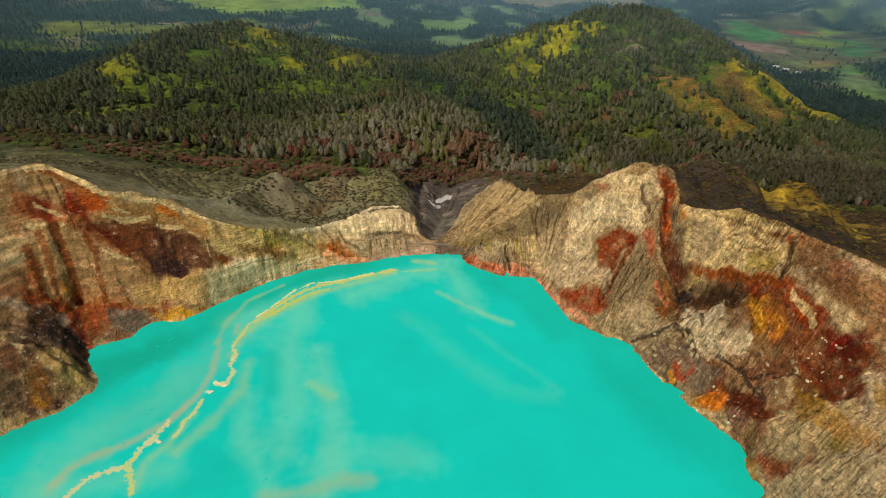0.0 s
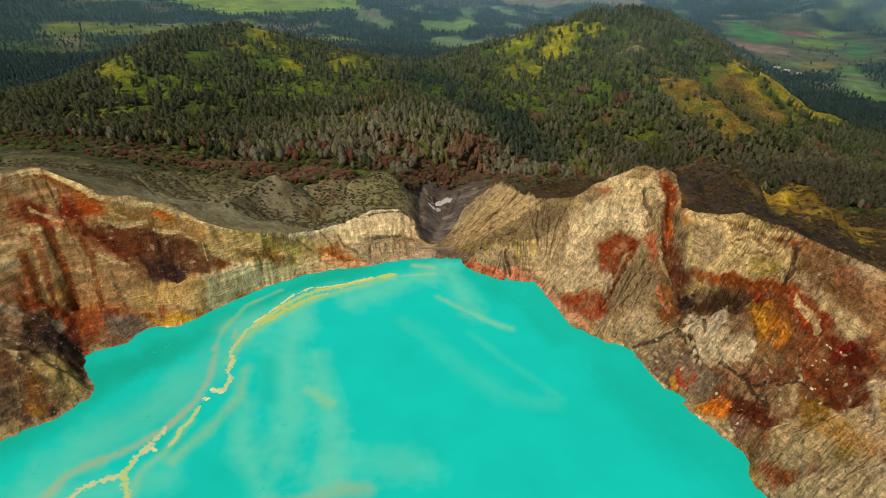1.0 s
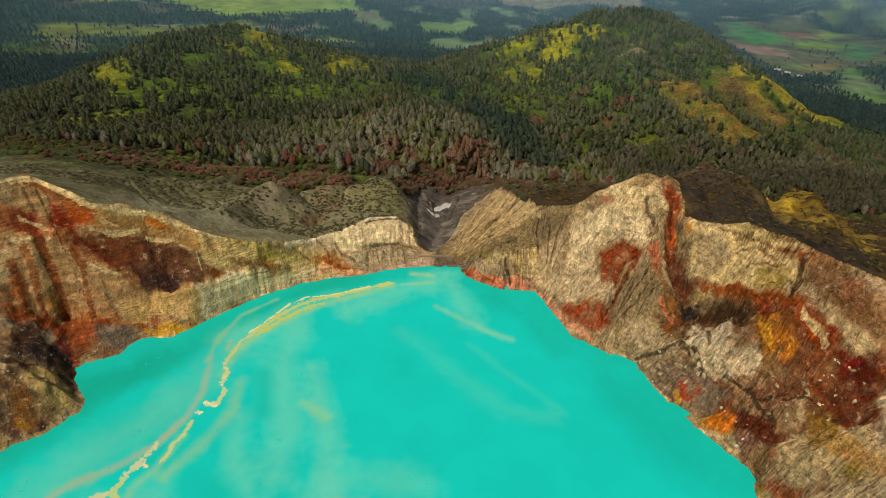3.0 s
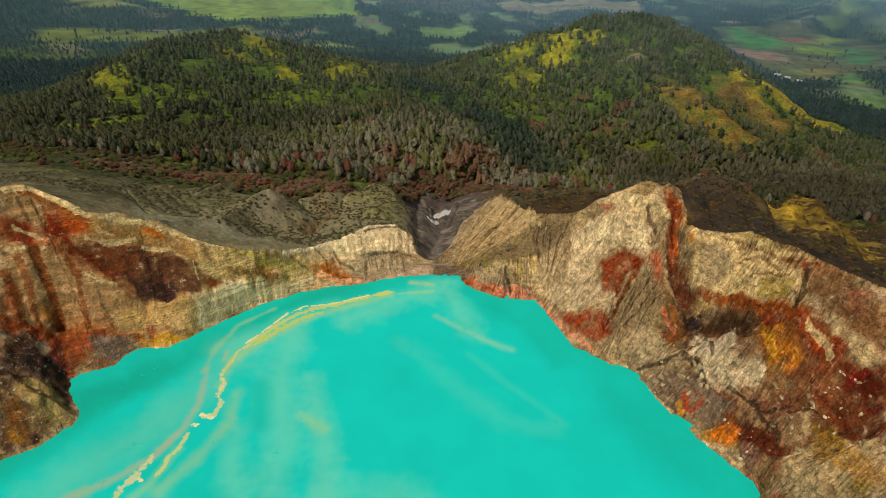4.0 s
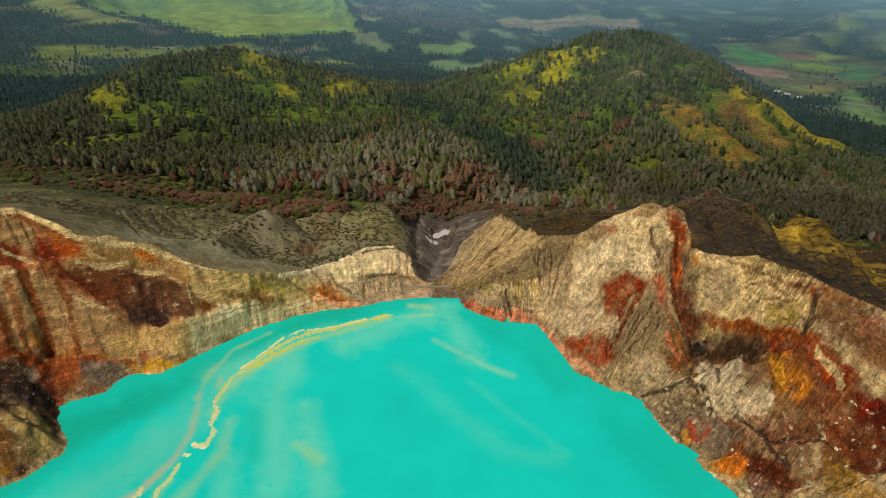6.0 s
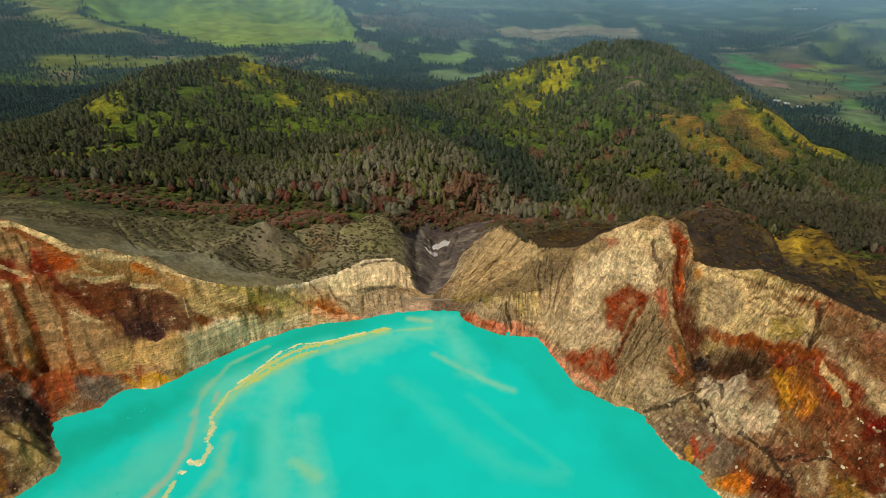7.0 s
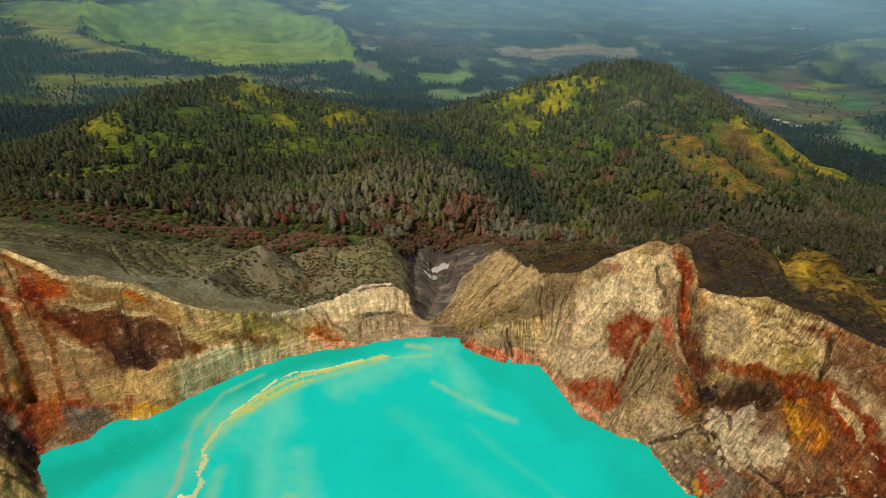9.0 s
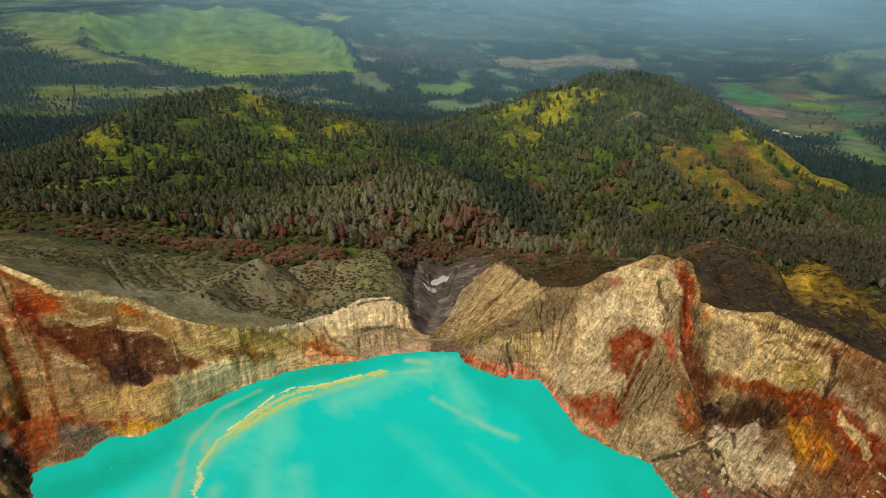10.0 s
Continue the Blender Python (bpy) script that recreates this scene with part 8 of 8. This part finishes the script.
    c = mix(c, (0.055, 0.052, 0.032), smooth(x, 200, 320) * (1 - smooth(y, 950, 1050)) * 0.7)
    # crowns on low ground get a bluish haze tint as well
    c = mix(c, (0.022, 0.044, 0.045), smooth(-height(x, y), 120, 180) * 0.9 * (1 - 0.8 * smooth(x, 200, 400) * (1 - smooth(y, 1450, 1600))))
    # darker green along the valley between the hills
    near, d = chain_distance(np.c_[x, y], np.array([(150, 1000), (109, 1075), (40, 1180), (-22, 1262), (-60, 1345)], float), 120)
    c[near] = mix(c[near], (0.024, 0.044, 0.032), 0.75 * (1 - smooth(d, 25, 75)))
    # near crowns darker again towards both sides
    edge = 1 - 0.28 * smooth(np.abs(x + 20), 180, 300) * (1 - smooth(y, 1000, 1150))
    return c * (edge * (1.05 + 0.4 * RNG.rand(count)))[:, None]


def wood(name, x, y, tall, tufts, size, label, kinds=14, heart=(5, 3)):
    """Many trees joined in one mesh: crowns of tufts over thin trunks."""
    z = height(x, y)
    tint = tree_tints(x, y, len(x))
    pick = RNG.randint(0, kinds, len(x))
    verts, colours, ways = [], [], []
    for k in range(kinds):
        shape, away = crown_shape(np.random.RandomState(100 + k), tufts, size, *heart)
        trunk = np.array([(-0.018, 0, -0.05), (0.018, 0, -0.05), (0.006, 0.0, 0.7), (-0.006, 0.0, 0.7), (0, -0.018, -0.05), (0, 0.018, -0.05), (0, 0.006, 0.7), (0, -0.006, 0.7)])
        shape, away = np.concatenate([shape, trunk]), np.concatenate([away, np.tile((0, 0, 1.0), (8, 1))])
        mine = np.nonzero(pick == k)[0]
        turn, size_z = RNG.rand(len(mine)) * 6.283, tall * (0.65 + 0.6 * RNG.rand(len(mine)))
        wide = size_z * (0.85 + 0.5 * RNG.rand(len(mine)))
        ca, sa = np.cos(turn), np.sin(turn)
        vx = x[mine, None] + wide[:, None] * (ca[:, None] * shape[:, 0] - sa[:, None] * shape[:, 1])
        vy = y[mine, None] + wide[:, None] * (sa[:, None] * shape[:, 0] + ca[:, None] * shape[:, 1])
        vz = z[mine, None] + size_z[:, None] * shape[:, 2]
        verts.append(np.stack([vx, vy, vz], -1).reshape(-1, 3))
        nx_, ny_ = ca[:, None] * away[:, 0] - sa[:, None] * away[:, 1], sa[:, None] * away[:, 0] + ca[:, None] * away[:, 1]
        ways.append(np.stack([nx_, ny_, np.repeat(away[None, :, 2], len(mine), 0)], -1).reshape(-1, 3))
        col = np.repeat(tint[mine][:, None], len(shape), 1)
        col = col * (0.87 + 0.26 * np.repeat(RNG.rand(len(mine), len(shape) // 4), 4, axis=1))[:, :, None]
        col[:, -8:] = (0.1, 0.08, 0.06)
        colours.append(col.reshape(-1, 3))
    verts, colours = np.concatenate(verts), np.concatenate(colours)
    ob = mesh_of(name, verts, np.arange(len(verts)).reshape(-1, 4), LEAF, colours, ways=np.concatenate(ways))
    return tagged(ob, label, "trees", kind="stuff")


def near_trees(x, y):
    """The trees along the wood's near edge, each a thing with a trunk and a crown."""
    models = []
    tints = ((0.18, 0.175, 0.115), (0.15, 0.15, 0.1), (0.12, 0.13, 0.04), (0.17, 0.14, 0.1), (0.14, 0.06, 0.04), (0.05, 0.058, 0.03))
    looks = ("pale grey-green", "silvery grey", "olive green", "grey and half bare", "rust-brown withered", "dark green")
    for n, tint in enumerate(tints):
        rng = np.random.RandomState(300 + n)
        tree = new("tree")
        corners, ways = crown_shape(rng, 90, 0.055, 8, 5)
        shade = np.repeat(0.85 + 0.3 * rng.rand(len(corners) // 4), 4)[:, None]
        crown = mesh_of("crown", corners, np.arange(len(corners)).reshape(-1, 4), LEAF, 1.25 * np.array(tint) * shade, ways=ways)
        v, f = trunk_shape(5, 4, rng)
        trunk = mesh_of("trunk", v, f, BARK)
        for piece in (crown, trunk):
            piece.parent = tree
        tagged(tree, looks[n] + " feathery mountain tree at the wood's edge", "tree", "trees at the wood's edge")
        models.append(tree)
    z = height(x, y)
    used = set()
    for n in range(len(x)):
        k = int(RNG.choice(6, p=(0.24, 0.2, 0.16, 0.14, 0.15, 0.11) if -260 < x[n] < 230 else (0.04, 0.06, 0.2, 0.08, 0.12, 0.5)))
        tall = 16.5 * (0.6 + 0.6 * RNG.rand())
        m = pose(x[n], y[n], z[n], 0, 0, RNG.rand() * 360)
        tree = models[k] if k not in used else copy_thing(models[k], m)
        used.add(k)
        tree.matrix_basis = m @ Matrix.Diagonal((tall * (0.85 + 0.4 * RNG.rand()), tall, tall, 1))


tx, ty = stand(-1330, 1330, 765, 1800, 8.0, 60)
order = np.argsort(ty + 0.15 * np.abs(tx))
near_trees(tx[order[:290]], ty[order[:290]])
tx, ty = tx[order[290:]], ty[order[290:]]
mid = ty < 1180
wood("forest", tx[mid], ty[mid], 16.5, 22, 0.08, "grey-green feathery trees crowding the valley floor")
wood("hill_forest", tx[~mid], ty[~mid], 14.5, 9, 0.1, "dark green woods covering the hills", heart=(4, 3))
px_, py_ = stand(-2300, 2600, 1800, 3300, 14, 100)
wood("far_woods", px_, py_, 11, 2, 0.16, "distant woods on the plain, tinted blue-green for haze", heart=(3, 2))


# ---- scrub ----
def scrub(name, x, y, wide, tall, tufts, colours, label):
    """Low bushes joined in one mesh: domes of leaf tufts."""
    z = height(x, y)
    verts, tints, ways = [], [], []
    for k in range(5):
        rng = np.random.RandomState(500 + k)
        shape, faces_out = [], []
        for n in range(tufts):
            t, u = n * 2.4 + rng.rand(), (n + 0.5) / tufts
            m = np.array((math.cos(t) * math.sqrt(u) * 0.5, math.sin(t) * math.sqrt(u) * 0.5, math.sqrt(max(0, 1 - u)) * 0.8 + 0.1))
            away = m * (1, 1, 1.6) + rng.randn(3) * 0.2
            away /= np.linalg.norm(away)
            side = np.cross(away, (0.3, 0.2, 1.0))
            side /= np.linalg.norm(side)
            rise = np.cross(side, away)
            s = 0.9 / math.sqrt(tufts)
            shape += [m + s * (a * side * (0.7 + 0.6 * rng.rand()) + b * rise * (0.7 + 0.6 * rng.rand())) for a, b in ((-1, 1), (1, 1), (1, -1), (-1, -1))]
            faces_out += [away + (0, 0, 0.3)] * 4
        shape, faces_out = np.array(shape), np.array(faces_out)
        mine = np.arange(k, len(x), 5)
        w, h = wide * (0.5 + RNG.rand(len(mine))), tall * (0.5 + RNG.rand(len(mine)))
        turn = RNG.rand(len(mine)) * 6.283
        ca, sa = np.cos(turn)[:, None], np.sin(turn)[:, None]
        vx = x[mine, None] + w[:, None] * (ca * shape[:, 0] - sa * shape[:, 1])
        vy = y[mine, None] + w[:, None] * (sa * shape[:, 0] + ca * shape[:, 1])
        verts.append(np.stack([vx, vy, z[mine, None] + h[:, None] * shape[:, 2]], -1).reshape(-1, 3))
        ways.append(np.stack([ca * faces_out[:, 0] - sa * faces_out[:, 1], sa * faces_out[:, 0] + ca * faces_out[:, 1], np.repeat(faces_out[None, :, 2], len(mine), 0)], -1).reshape(-1, 3))
        tone = np.array(colours)[RNG.randint(0, len(colours), len(mine))] * (0.95 + 0.45 * RNG.rand(len(mine)))[:, None]
        tints.append(np.repeat(tone, len(shape), 0))
    verts = np.concatenate(verts)
    ob = mesh_of(name, verts, np.arange(len(verts)).reshape(-1, 4), LEAF, np.concatenate(tints), ways=np.concatenate(ways))
    return tagged(ob, label, "scrub", kind="stuff")


def scatter(ways, count):
    """Places spread about the chains: each way is (half width, chain)."""
    x, y = [], []
    for width, way in ways:
        way = np.array(way, float)
        k, t = RNG.randint(0, len(way) - 1, count), RNG.rand(count)
        p = way[k] + (way[k + 1] - way[k]) * t[:, None] + RNG.randn(count, 2) * width * 0.6
        x.append(p[:, 0]), y.append(p[:, 1])
    return np.concatenate(x), np.concatenate(y)


REDDISH = [(width, way) for colour, width, strength, opened, way in COVERS if colour[0] > 1.9 * colour[1] and way[:, 1].max() < 1100]
sx, sy = scatter(REDDISH, 210)
head = [(10, ((-60, 800), (-30, 855), (20, 890), (90, 880), (130, 860))), (9, ((60, 800), (95, 850), (120, 880))), (8, ((-52, 770), (-44, 830))), (10, ((90, 720), (120, 800), (170, 850)))]
hx, hy = scatter(head, 130)
sx, sy = np.r_[sx, hx], np.r_[sy, hy]
scrub("red_scrub", sx, sy, 6.0, 4.6, 22, ((0.17, 0.075, 0.048), (0.14, 0.06, 0.04), (0.17, 0.105, 0.065), (0.11, 0.095, 0.045), (0.13, 0.075, 0.045), (0.1, 0.095, 0.04)), "rust-red and brown scrub on the slope by the ravine")
ax, ay = RNG.uniform(-480, 0, 9500), RNG.uniform(520, 800, 9500)
ok = inside(ax, ay, ASH) & (RNG.rand(9500) < 0.35 + 0.65 * smooth(fbm(ax, ay, 50, 3, 97), -0.1, 0.3)) & (ay > 560)
scrub("ash_scrub", ax[ok], ay[ok], 1.8, 0.9, 7, ((0.08, 0.076, 0.036), (0.06, 0.06, 0.026), (0.1, 0.09, 0.045), (0.08, 0.06, 0.035)), "low olive scrub dotted over the ash slope")
ax, ay = RNG.uniform(60, 640, 14000), RNG.uniform(380, 870, 14000)
ok = inside(ax, ay, OUTER) & (RNG.rand(14000) < 0.75) & (nearest(ax, ay, CREST_R)[0] > 9) & (nearest(ax, ay, [(91, 588), (84, 632), (78, 683), (68, 751)])[0] > 12)
for colour, width, strength, opened, way in COVERS:
    if colour[0] > 0.12 and way[:, 0].mean() > 200 and way[:, 1].mean() < 800:
        near, d = chain_distance(np.c_[ax, ay], way, width * 2)
        ok[np.nonzero(near)[0][(d < width) & (RNG.rand(len(d)) < 0.8)]] = False
scrub("slope_scrub", ax[ok], ay[ok], 1.9, 1.0, 7, ((0.05, 0.038, 0.018), (0.035, 0.032, 0.02), (0.1, 0.07, 0.02), (0.085, 0.045, 0.024), (0.11, 0.088, 0.02)), "dark brown scrub on the outer slope")
ax, ay = RNG.uniform(-620, 700, 6500), RNG.uniform(640, 1000, 6500)
ok = (wooded(ax, ay) > 0.02) | ((~(inside(ax, ay, ASH) | inside(ax, ay, RAVINE) | inside(ax, ay, OUTER) | inside(ax, ay, CRATER))) & (ay > 690))
scrub("undergrowth", ax[ok], ay[ok], 4.6, 3.6, 12, ((0.06, 0.075, 0.02), (0.05, 0.06, 0.02), (0.085, 0.09, 0.024), (0.075, 0.05, 0.028), (0.1, 0.05, 0.03)), "mixed green and brown undergrowth beneath the trees")


mx, my = RNG.uniform(50, 330, 900), RNG.uniform(680, 930, 900)
ok = ~(inside(mx, my, RAVINE) | inside(mx, my, CRATER)) & (fbm(mx, my, 45, 3, 99) > -0.12)
scrub("mixed_scrub", mx[ok], my[ok], 5.0, 3.6, 16, ((0.15, 0.068, 0.042), (0.12, 0.085, 0.045), (0.09, 0.085, 0.035), (0.13, 0.12, 0.075), (0.07, 0.062, 0.03)), "rust and olive scrub on the mounds behind the peak")


# ---- tinted sheets that stand in for haze over the woods and the plain ----
def haze(level, strength, start=1250, *reach):
    xs, ys = np.linspace(-3500, 3500, 24), np.linspace(start, 6300, 24)
    ax, ay = np.meshgrid(xs, ys)
    x, y = ax.ravel(), ay.ravel()
    c = np.arange(len(x)).reshape(ax.shape)
    q = np.stack([c[:-1, :-1], c[:-1, 1:], c[1:, 1:], c[1:, :-1]], -1).reshape(-1, 4)
    ob = mesh_of("haze", np.c_[x, y, level + 14 * fbm(x, y, 1400, 2, 98)], q, haze_sheet_material(strength, *reach))
    tagged(ob, "thin blue-tinted sheet standing in for haze over woods and plain", "haze", kind="stuff")


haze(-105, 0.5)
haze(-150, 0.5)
# faint veil above the near woods, lightening their dark tones as haze would
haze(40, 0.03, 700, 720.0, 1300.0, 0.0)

# ---- boulders, the sill, the crust in the ravine, far sheds ----
def boulder_mesh(name, seed, colour):
    """A cracked, lumpy block about one metre across."""
    bm = bmesh.new()
    bmesh.ops.create_icosphere(bm, subdivisions=2, radius=0.5)
    rng = np.random.RandomState(seed)
    planes = [Vector(rng.randn(3)).normalized() for _ in range(9)]
    reach = [0.2 + 0.16 * rng.rand() for _ in planes]
    for v in bm.verts:
        for p, r in zip(planes, reach):
            over = v.co.dot(p) - r
            if over > 0:
                v.co -= p * over * 0.9
        v.co *= 1 + 0.16 * noise.noise(v.co * 4 + Vector((seed, 0, 0)))
    me = bpy.data.meshes.new(name)
    bm.to_mesh(me)
    bm.free()
    layer = me.attributes.new("tint", "FLOAT_COLOR", "POINT")
    layer.data.foreach_set("color", np.tile(np.array((*colour, 1), np.float32), len(me.vertices)))
    me.materials.append(STONE)
    return me


STONE = tinted("boulder_stone", 0.5, 0.2, 0.25, 0.8, 0.08)
PALE = [boulder_mesh("boulder", 20 + n, c) for n, c in enumerate(((0.37, 0.3, 0.18), (0.3, 0.23, 0.13), (0.45, 0.38, 0.24), (0.24, 0.17, 0.09)))]
DARK = [boulder_mesh("boulder", 40 + n, c) for n, c in enumerate(((0.13, 0.115, 0.11), (0.17, 0.15, 0.14), (0.1, 0.085, 0.08)))]
ROCKS = np.random.RandomState(77)


def boulders(count, cx, cy, rx, ry, small, big, meshes, label, group):
    for _ in range(count):
        x, y = cx + rx * ROCKS.uniform(-1, 1), cy + ry * ROCKS.uniform(-1, 1)
        z = float(height(np.array([x]), np.array([y]))[0])
        if z < 0.5 and y < 580:
            continue
        size = small + (big - small) * ROCKS.rand() ** 2
        ob = new("boulder", meshes[ROCKS.randint(len(meshes))])
        ob.matrix_basis = pose(x, y, z - 0.32 * size, *(ROCKS.rand(3) * 360)) @ Matrix.Diagonal((size * ROCKS.uniform(0.8, 1.3), size, size * ROCKS.uniform(0.7, 1.1), 1))
        tagged(ob, label, "boulder", group)


boulders(34, 203, 408, 16, 12, 2.5, 8, PALE, "pale grey weathered boulder on the crater wall", "boulders on the crater wall")
boulders(22, 178, 428, 14, 14, 2, 7, PALE, "tan weathered boulder above the lake shore", "boulders on the crater wall")
boulders(34, 225, 362, 24, 20, 1.5, 6, PALE, "tan broken boulder in the rubble slope", "boulders in the rubble")
boulders(24, 250, 335, 18, 24, 2, 7, PALE, "tan broken boulder in the rubble slope", "boulders in the rubble")
boulders(20, -292, 372, 18, 22, 1.5, 6, PALE, "weathered olive grey boulder on the dark spur", "boulders on the spur")
boulders(22, -300, 408, 14, 16, 1.5, 5, DARK, "dark grey boulder on the dark spur", "boulders on the spur")
boulders(48, -40, 780, 9, 36, 1.5, 7, DARK, "purplish grey boulder along the ravine side", "boulders along the ravine")
boulders(44, 4, 730, 14, 80, 1, 4, DARK, "dark grey boulder in the outlet ravine", "boulders along the ravine")


def slab(name, x0, x1, y, thick, top, foot, mat):
    """A low weir wall with a bevelled crown."""
    bm = bmesh.new()
    bmesh.ops.create_cube(bm, size=1)
    for v in bm.verts:
        v.co = Vector((v.co.x * (x1 - x0), v.co.y * thick, v.co.z * (top - foot)))
    bmesh.ops.bevel(bm, geom=bm.edges[:], offset=0.15, segments=2, affect="EDGES")
    me = bpy.data.meshes.new(name)
    bm.to_mesh(me)
    bm.free()
    me.materials.append(mat)
    ob = new(name, me)
    ob.matrix_basis = pose((x0 + x1) / 2, y, (top + foot) / 2)
    return ob


CONCRETE, _t, _b = material("old_concrete", 0.9, 0.2)
_mix = node(_t, "ShaderNodeValToRGB")
_mix.color_ramp.elements[0].color, _mix.color_ramp.elements[1].color = (0.15, 0.12, 0.09, 1), (0.3, 0.26, 0.2, 1)
_t.links.new(noise_value(_t, 2.5, 6.0, 0.7), _mix.inputs[0])
_t.links.new(_mix.outputs[0], _b.inputs["Base Color"])
tagged(slab("weir", -24, 30, 580, 1.6, 2.9, -1.5, CONCRETE), "long low weathered concrete weir across the lake outlet", "weir")

CRUST, _t, _b = material("pale_crust", 0.8, 0.2)
_mix = node(_t, "ShaderNodeValToRGB")
_mix.color_ramp.elements[0].color, _mix.color_ramp.elements[1].color = (0.3, 0.28, 0.27, 1), (0.6, 0.58, 0.57, 1)
_t.links.new(noise_value(_t, 6.0, 6.0, 0.7), _mix.inputs[0])
_t.links.new(_mix.outputs[0], _b.inputs["Base Color"])


def crust(cx, cy, rx, ry, turn):
    """A patch of pale crust that follows the ground, with a ragged thick edge."""
    rings, spokes = 7, 40
    a = np.arange(spokes) / spokes * 2 * np.pi
    edge = 1 + 0.22 * fbm(np.cos(a) * 2 + cx, np.sin(a) * 2 + cy, 1.3, 3, 5)
    x, y, lift = [], [], []
    for k in range(rings + 1):
        r = edge * min(1.0, k / (rings - 1)) * (1.02 if k == rings else 1)
        u, w = rx * r * np.cos(a), ry * r * np.sin(a)
        x.append(cx + u * math.cos(turn) - w * math.sin(turn)), y.append(cy + u * math.sin(turn) + w * math.cos(turn))
        lift.append(np.full(spokes, 0.7 if k < rings else -0.6))
    x, y, lift = np.concatenate(x), np.concatenate(y), np.concatenate(lift)
    z = height(x, y) + lift
    faces = [(k * spokes + n, k * spokes + (n + 1) % spokes, (k + 1) * spokes + (n + 1) % spokes, (k + 1) * spokes + n) for k in range(rings) for n in range(spokes)]
    ob = mesh_of("mineral_crust", np.c_[x, y, z], np.array(faces), CRUST)
    return tagged(ob, "white mineral crust lying in the dark ravine", "mineral crust")


crust(3, 800, 11, 20, 0.0)
crust(-8, 752, 8, 11, 0.0)

WALLS, _t, _b = material("white_walls", 0.8, 0.2)
_b.inputs["Base Color"].default_value = (0.45, 0.44, 0.42, 1)
ROOFS, _t, _b = material("tin_roof", 0.5, 0.4)
_b.inputs["Base Color"].default_value = (0.4, 0.41, 0.43, 1)


def shed(x, y, long, wide, tall, turn):
    """A long farm shed: walls and a pitched roof."""
    z = float(height(np.array([x]), np.array([y]))[0])
    house = new("farm_shed")
    a, b = long / 2, wide / 2
    v = [(-a, -b, -3), (a, -b, -3), (a, b, -3), (-a, b, -3), (-a, -b, tall), (a, -b, tall), (a, b, tall), (-a, b, tall)]
    walls = mesh_of("wall", np.array(v), np.array([(0, 1, 5, 4), (1, 2, 6, 5), (2, 3, 7, 6), (3, 0, 4, 7)]), WALLS)
    r, e = tall + wide * 0.3, 1.0
    v = [(-a - e, -b - e, tall - 0.3), (a + e, -b - e, tall - 0.3), (a + e, 0, r), (-a - e, 0, r), (a + e, b + e, tall - 0.3), (-a - e, b + e, tall - 0.3)]
    v += [(p[0], p[1], p[2] + 0.4) for p in v]
    roof = mesh_of("roof", np.array(v), np.array([(0, 3, 2, 1), (3, 5, 4, 2), (6, 7, 8, 9), (9, 8, 10, 11), (0, 1, 7, 6), (5, 11, 10, 4), (1, 2, 8, 7), (2, 4, 10, 8), (3, 0, 6, 9), (5, 3, 9, 11)]), ROOFS)
    for piece in (walls, roof):
        piece.parent = house
    house.matrix_basis = pose(x, y, z, 0, 0, turn)
    tagged(house, "long white farm shed with a pale tin roof", "shed", "sheds on the plain")


for n, (x, y) in enumerate(((1850, 3830), (1880, 3845), (1905, 3835), (1960, 3850))):
    shed(x, y, 24, 10, 4.5, 8 + 7 * n)
for n, (x, y) in enumerate(((1060, 2105), (1090, 2085), (1035, 2120))):
    shed(x, y, 18, 8, 3.2, -20 + 5 * n)


# ---- clumps of foam floating along the sulphur streak ----
FROTH = tinted("froth", 1.5, 0.5, 0.1, 0.0, 0.0)


def foam(ways):
    """Low irregular lumps of froth, joined in one mesh."""
    rng = np.random.RandomState(91)
    verts, faces, tints = [], [], []
    for way, count, wide in ways:
        way = np.array(way, float)
        for _ in range(count):
            k, t = rng.randint(len(way) - 1), rng.rand()
            p = way[k] + (way[k + 1] - way[k]) * t + rng.randn(2) * 0.9
            size, start, sides = wide * (0.4 + 1.1 * rng.rand() ** 2), len(verts), 8
            turn, tone = rng.rand() * 6.28, np.array((0.62, 0.6, 0.36)) * (0.85 + 0.3 * rng.rand())
            for radius, z in ((1.0, -0.05), (0.85, 0.12), (0.4, 0.22)):
                for n in range(sides):
                    a = 2 * math.pi * n / sides
                    r = size * radius * (0.75 + 0.5 * rng.rand())
                    u, w = 1.5 * r * math.cos(a), 0.8 * r * math.sin(a)
                    verts.append((p[0] + u * math.cos(turn) - w * math.sin(turn), p[1] + u * math.sin(turn) + w * math.cos(turn), 0.25 * z * (1 + size)))
                    tints.append(tone)
            for ring in (0, sides):
                faces += [(start + ring + n, start + ring + (n + 1) % sides, start + ring + sides + (n + 1) % sides, start + ring + sides + n) for n in range(sides)]
            top = start + 2 * sides
            faces += [(top, top + 1, top + 2, top + 3), (top, top + 3, top + 4, top + 7), (top + 4, top + 5, top + 6, top + 7)]
    ob = mesh_of("sulphur_foam", np.array(verts), np.array(faces), FROTH, np.array(tints))
    return tagged(ob, "pale yellow sulphur foam clumps floating on the lake", "foam", kind="stuff")


FOAM = [
    (((-171, 383), (-162, 380)), 7, 1.3),
    (((-175, 373), (-171, 374)), 5, 1),
    (((-195, 326), (-193, 324)), 3, 1.1),
    (((-167, 423), (-163, 415), (-164, 403), (-160, 394)), 9, 0.9),
    (((-63, 531), (-73, 527)), 4, 0.8),
    (((-99, 516), (-118, 513), (-132, 501)), 8, 0.7),
]
foam(FOAM)
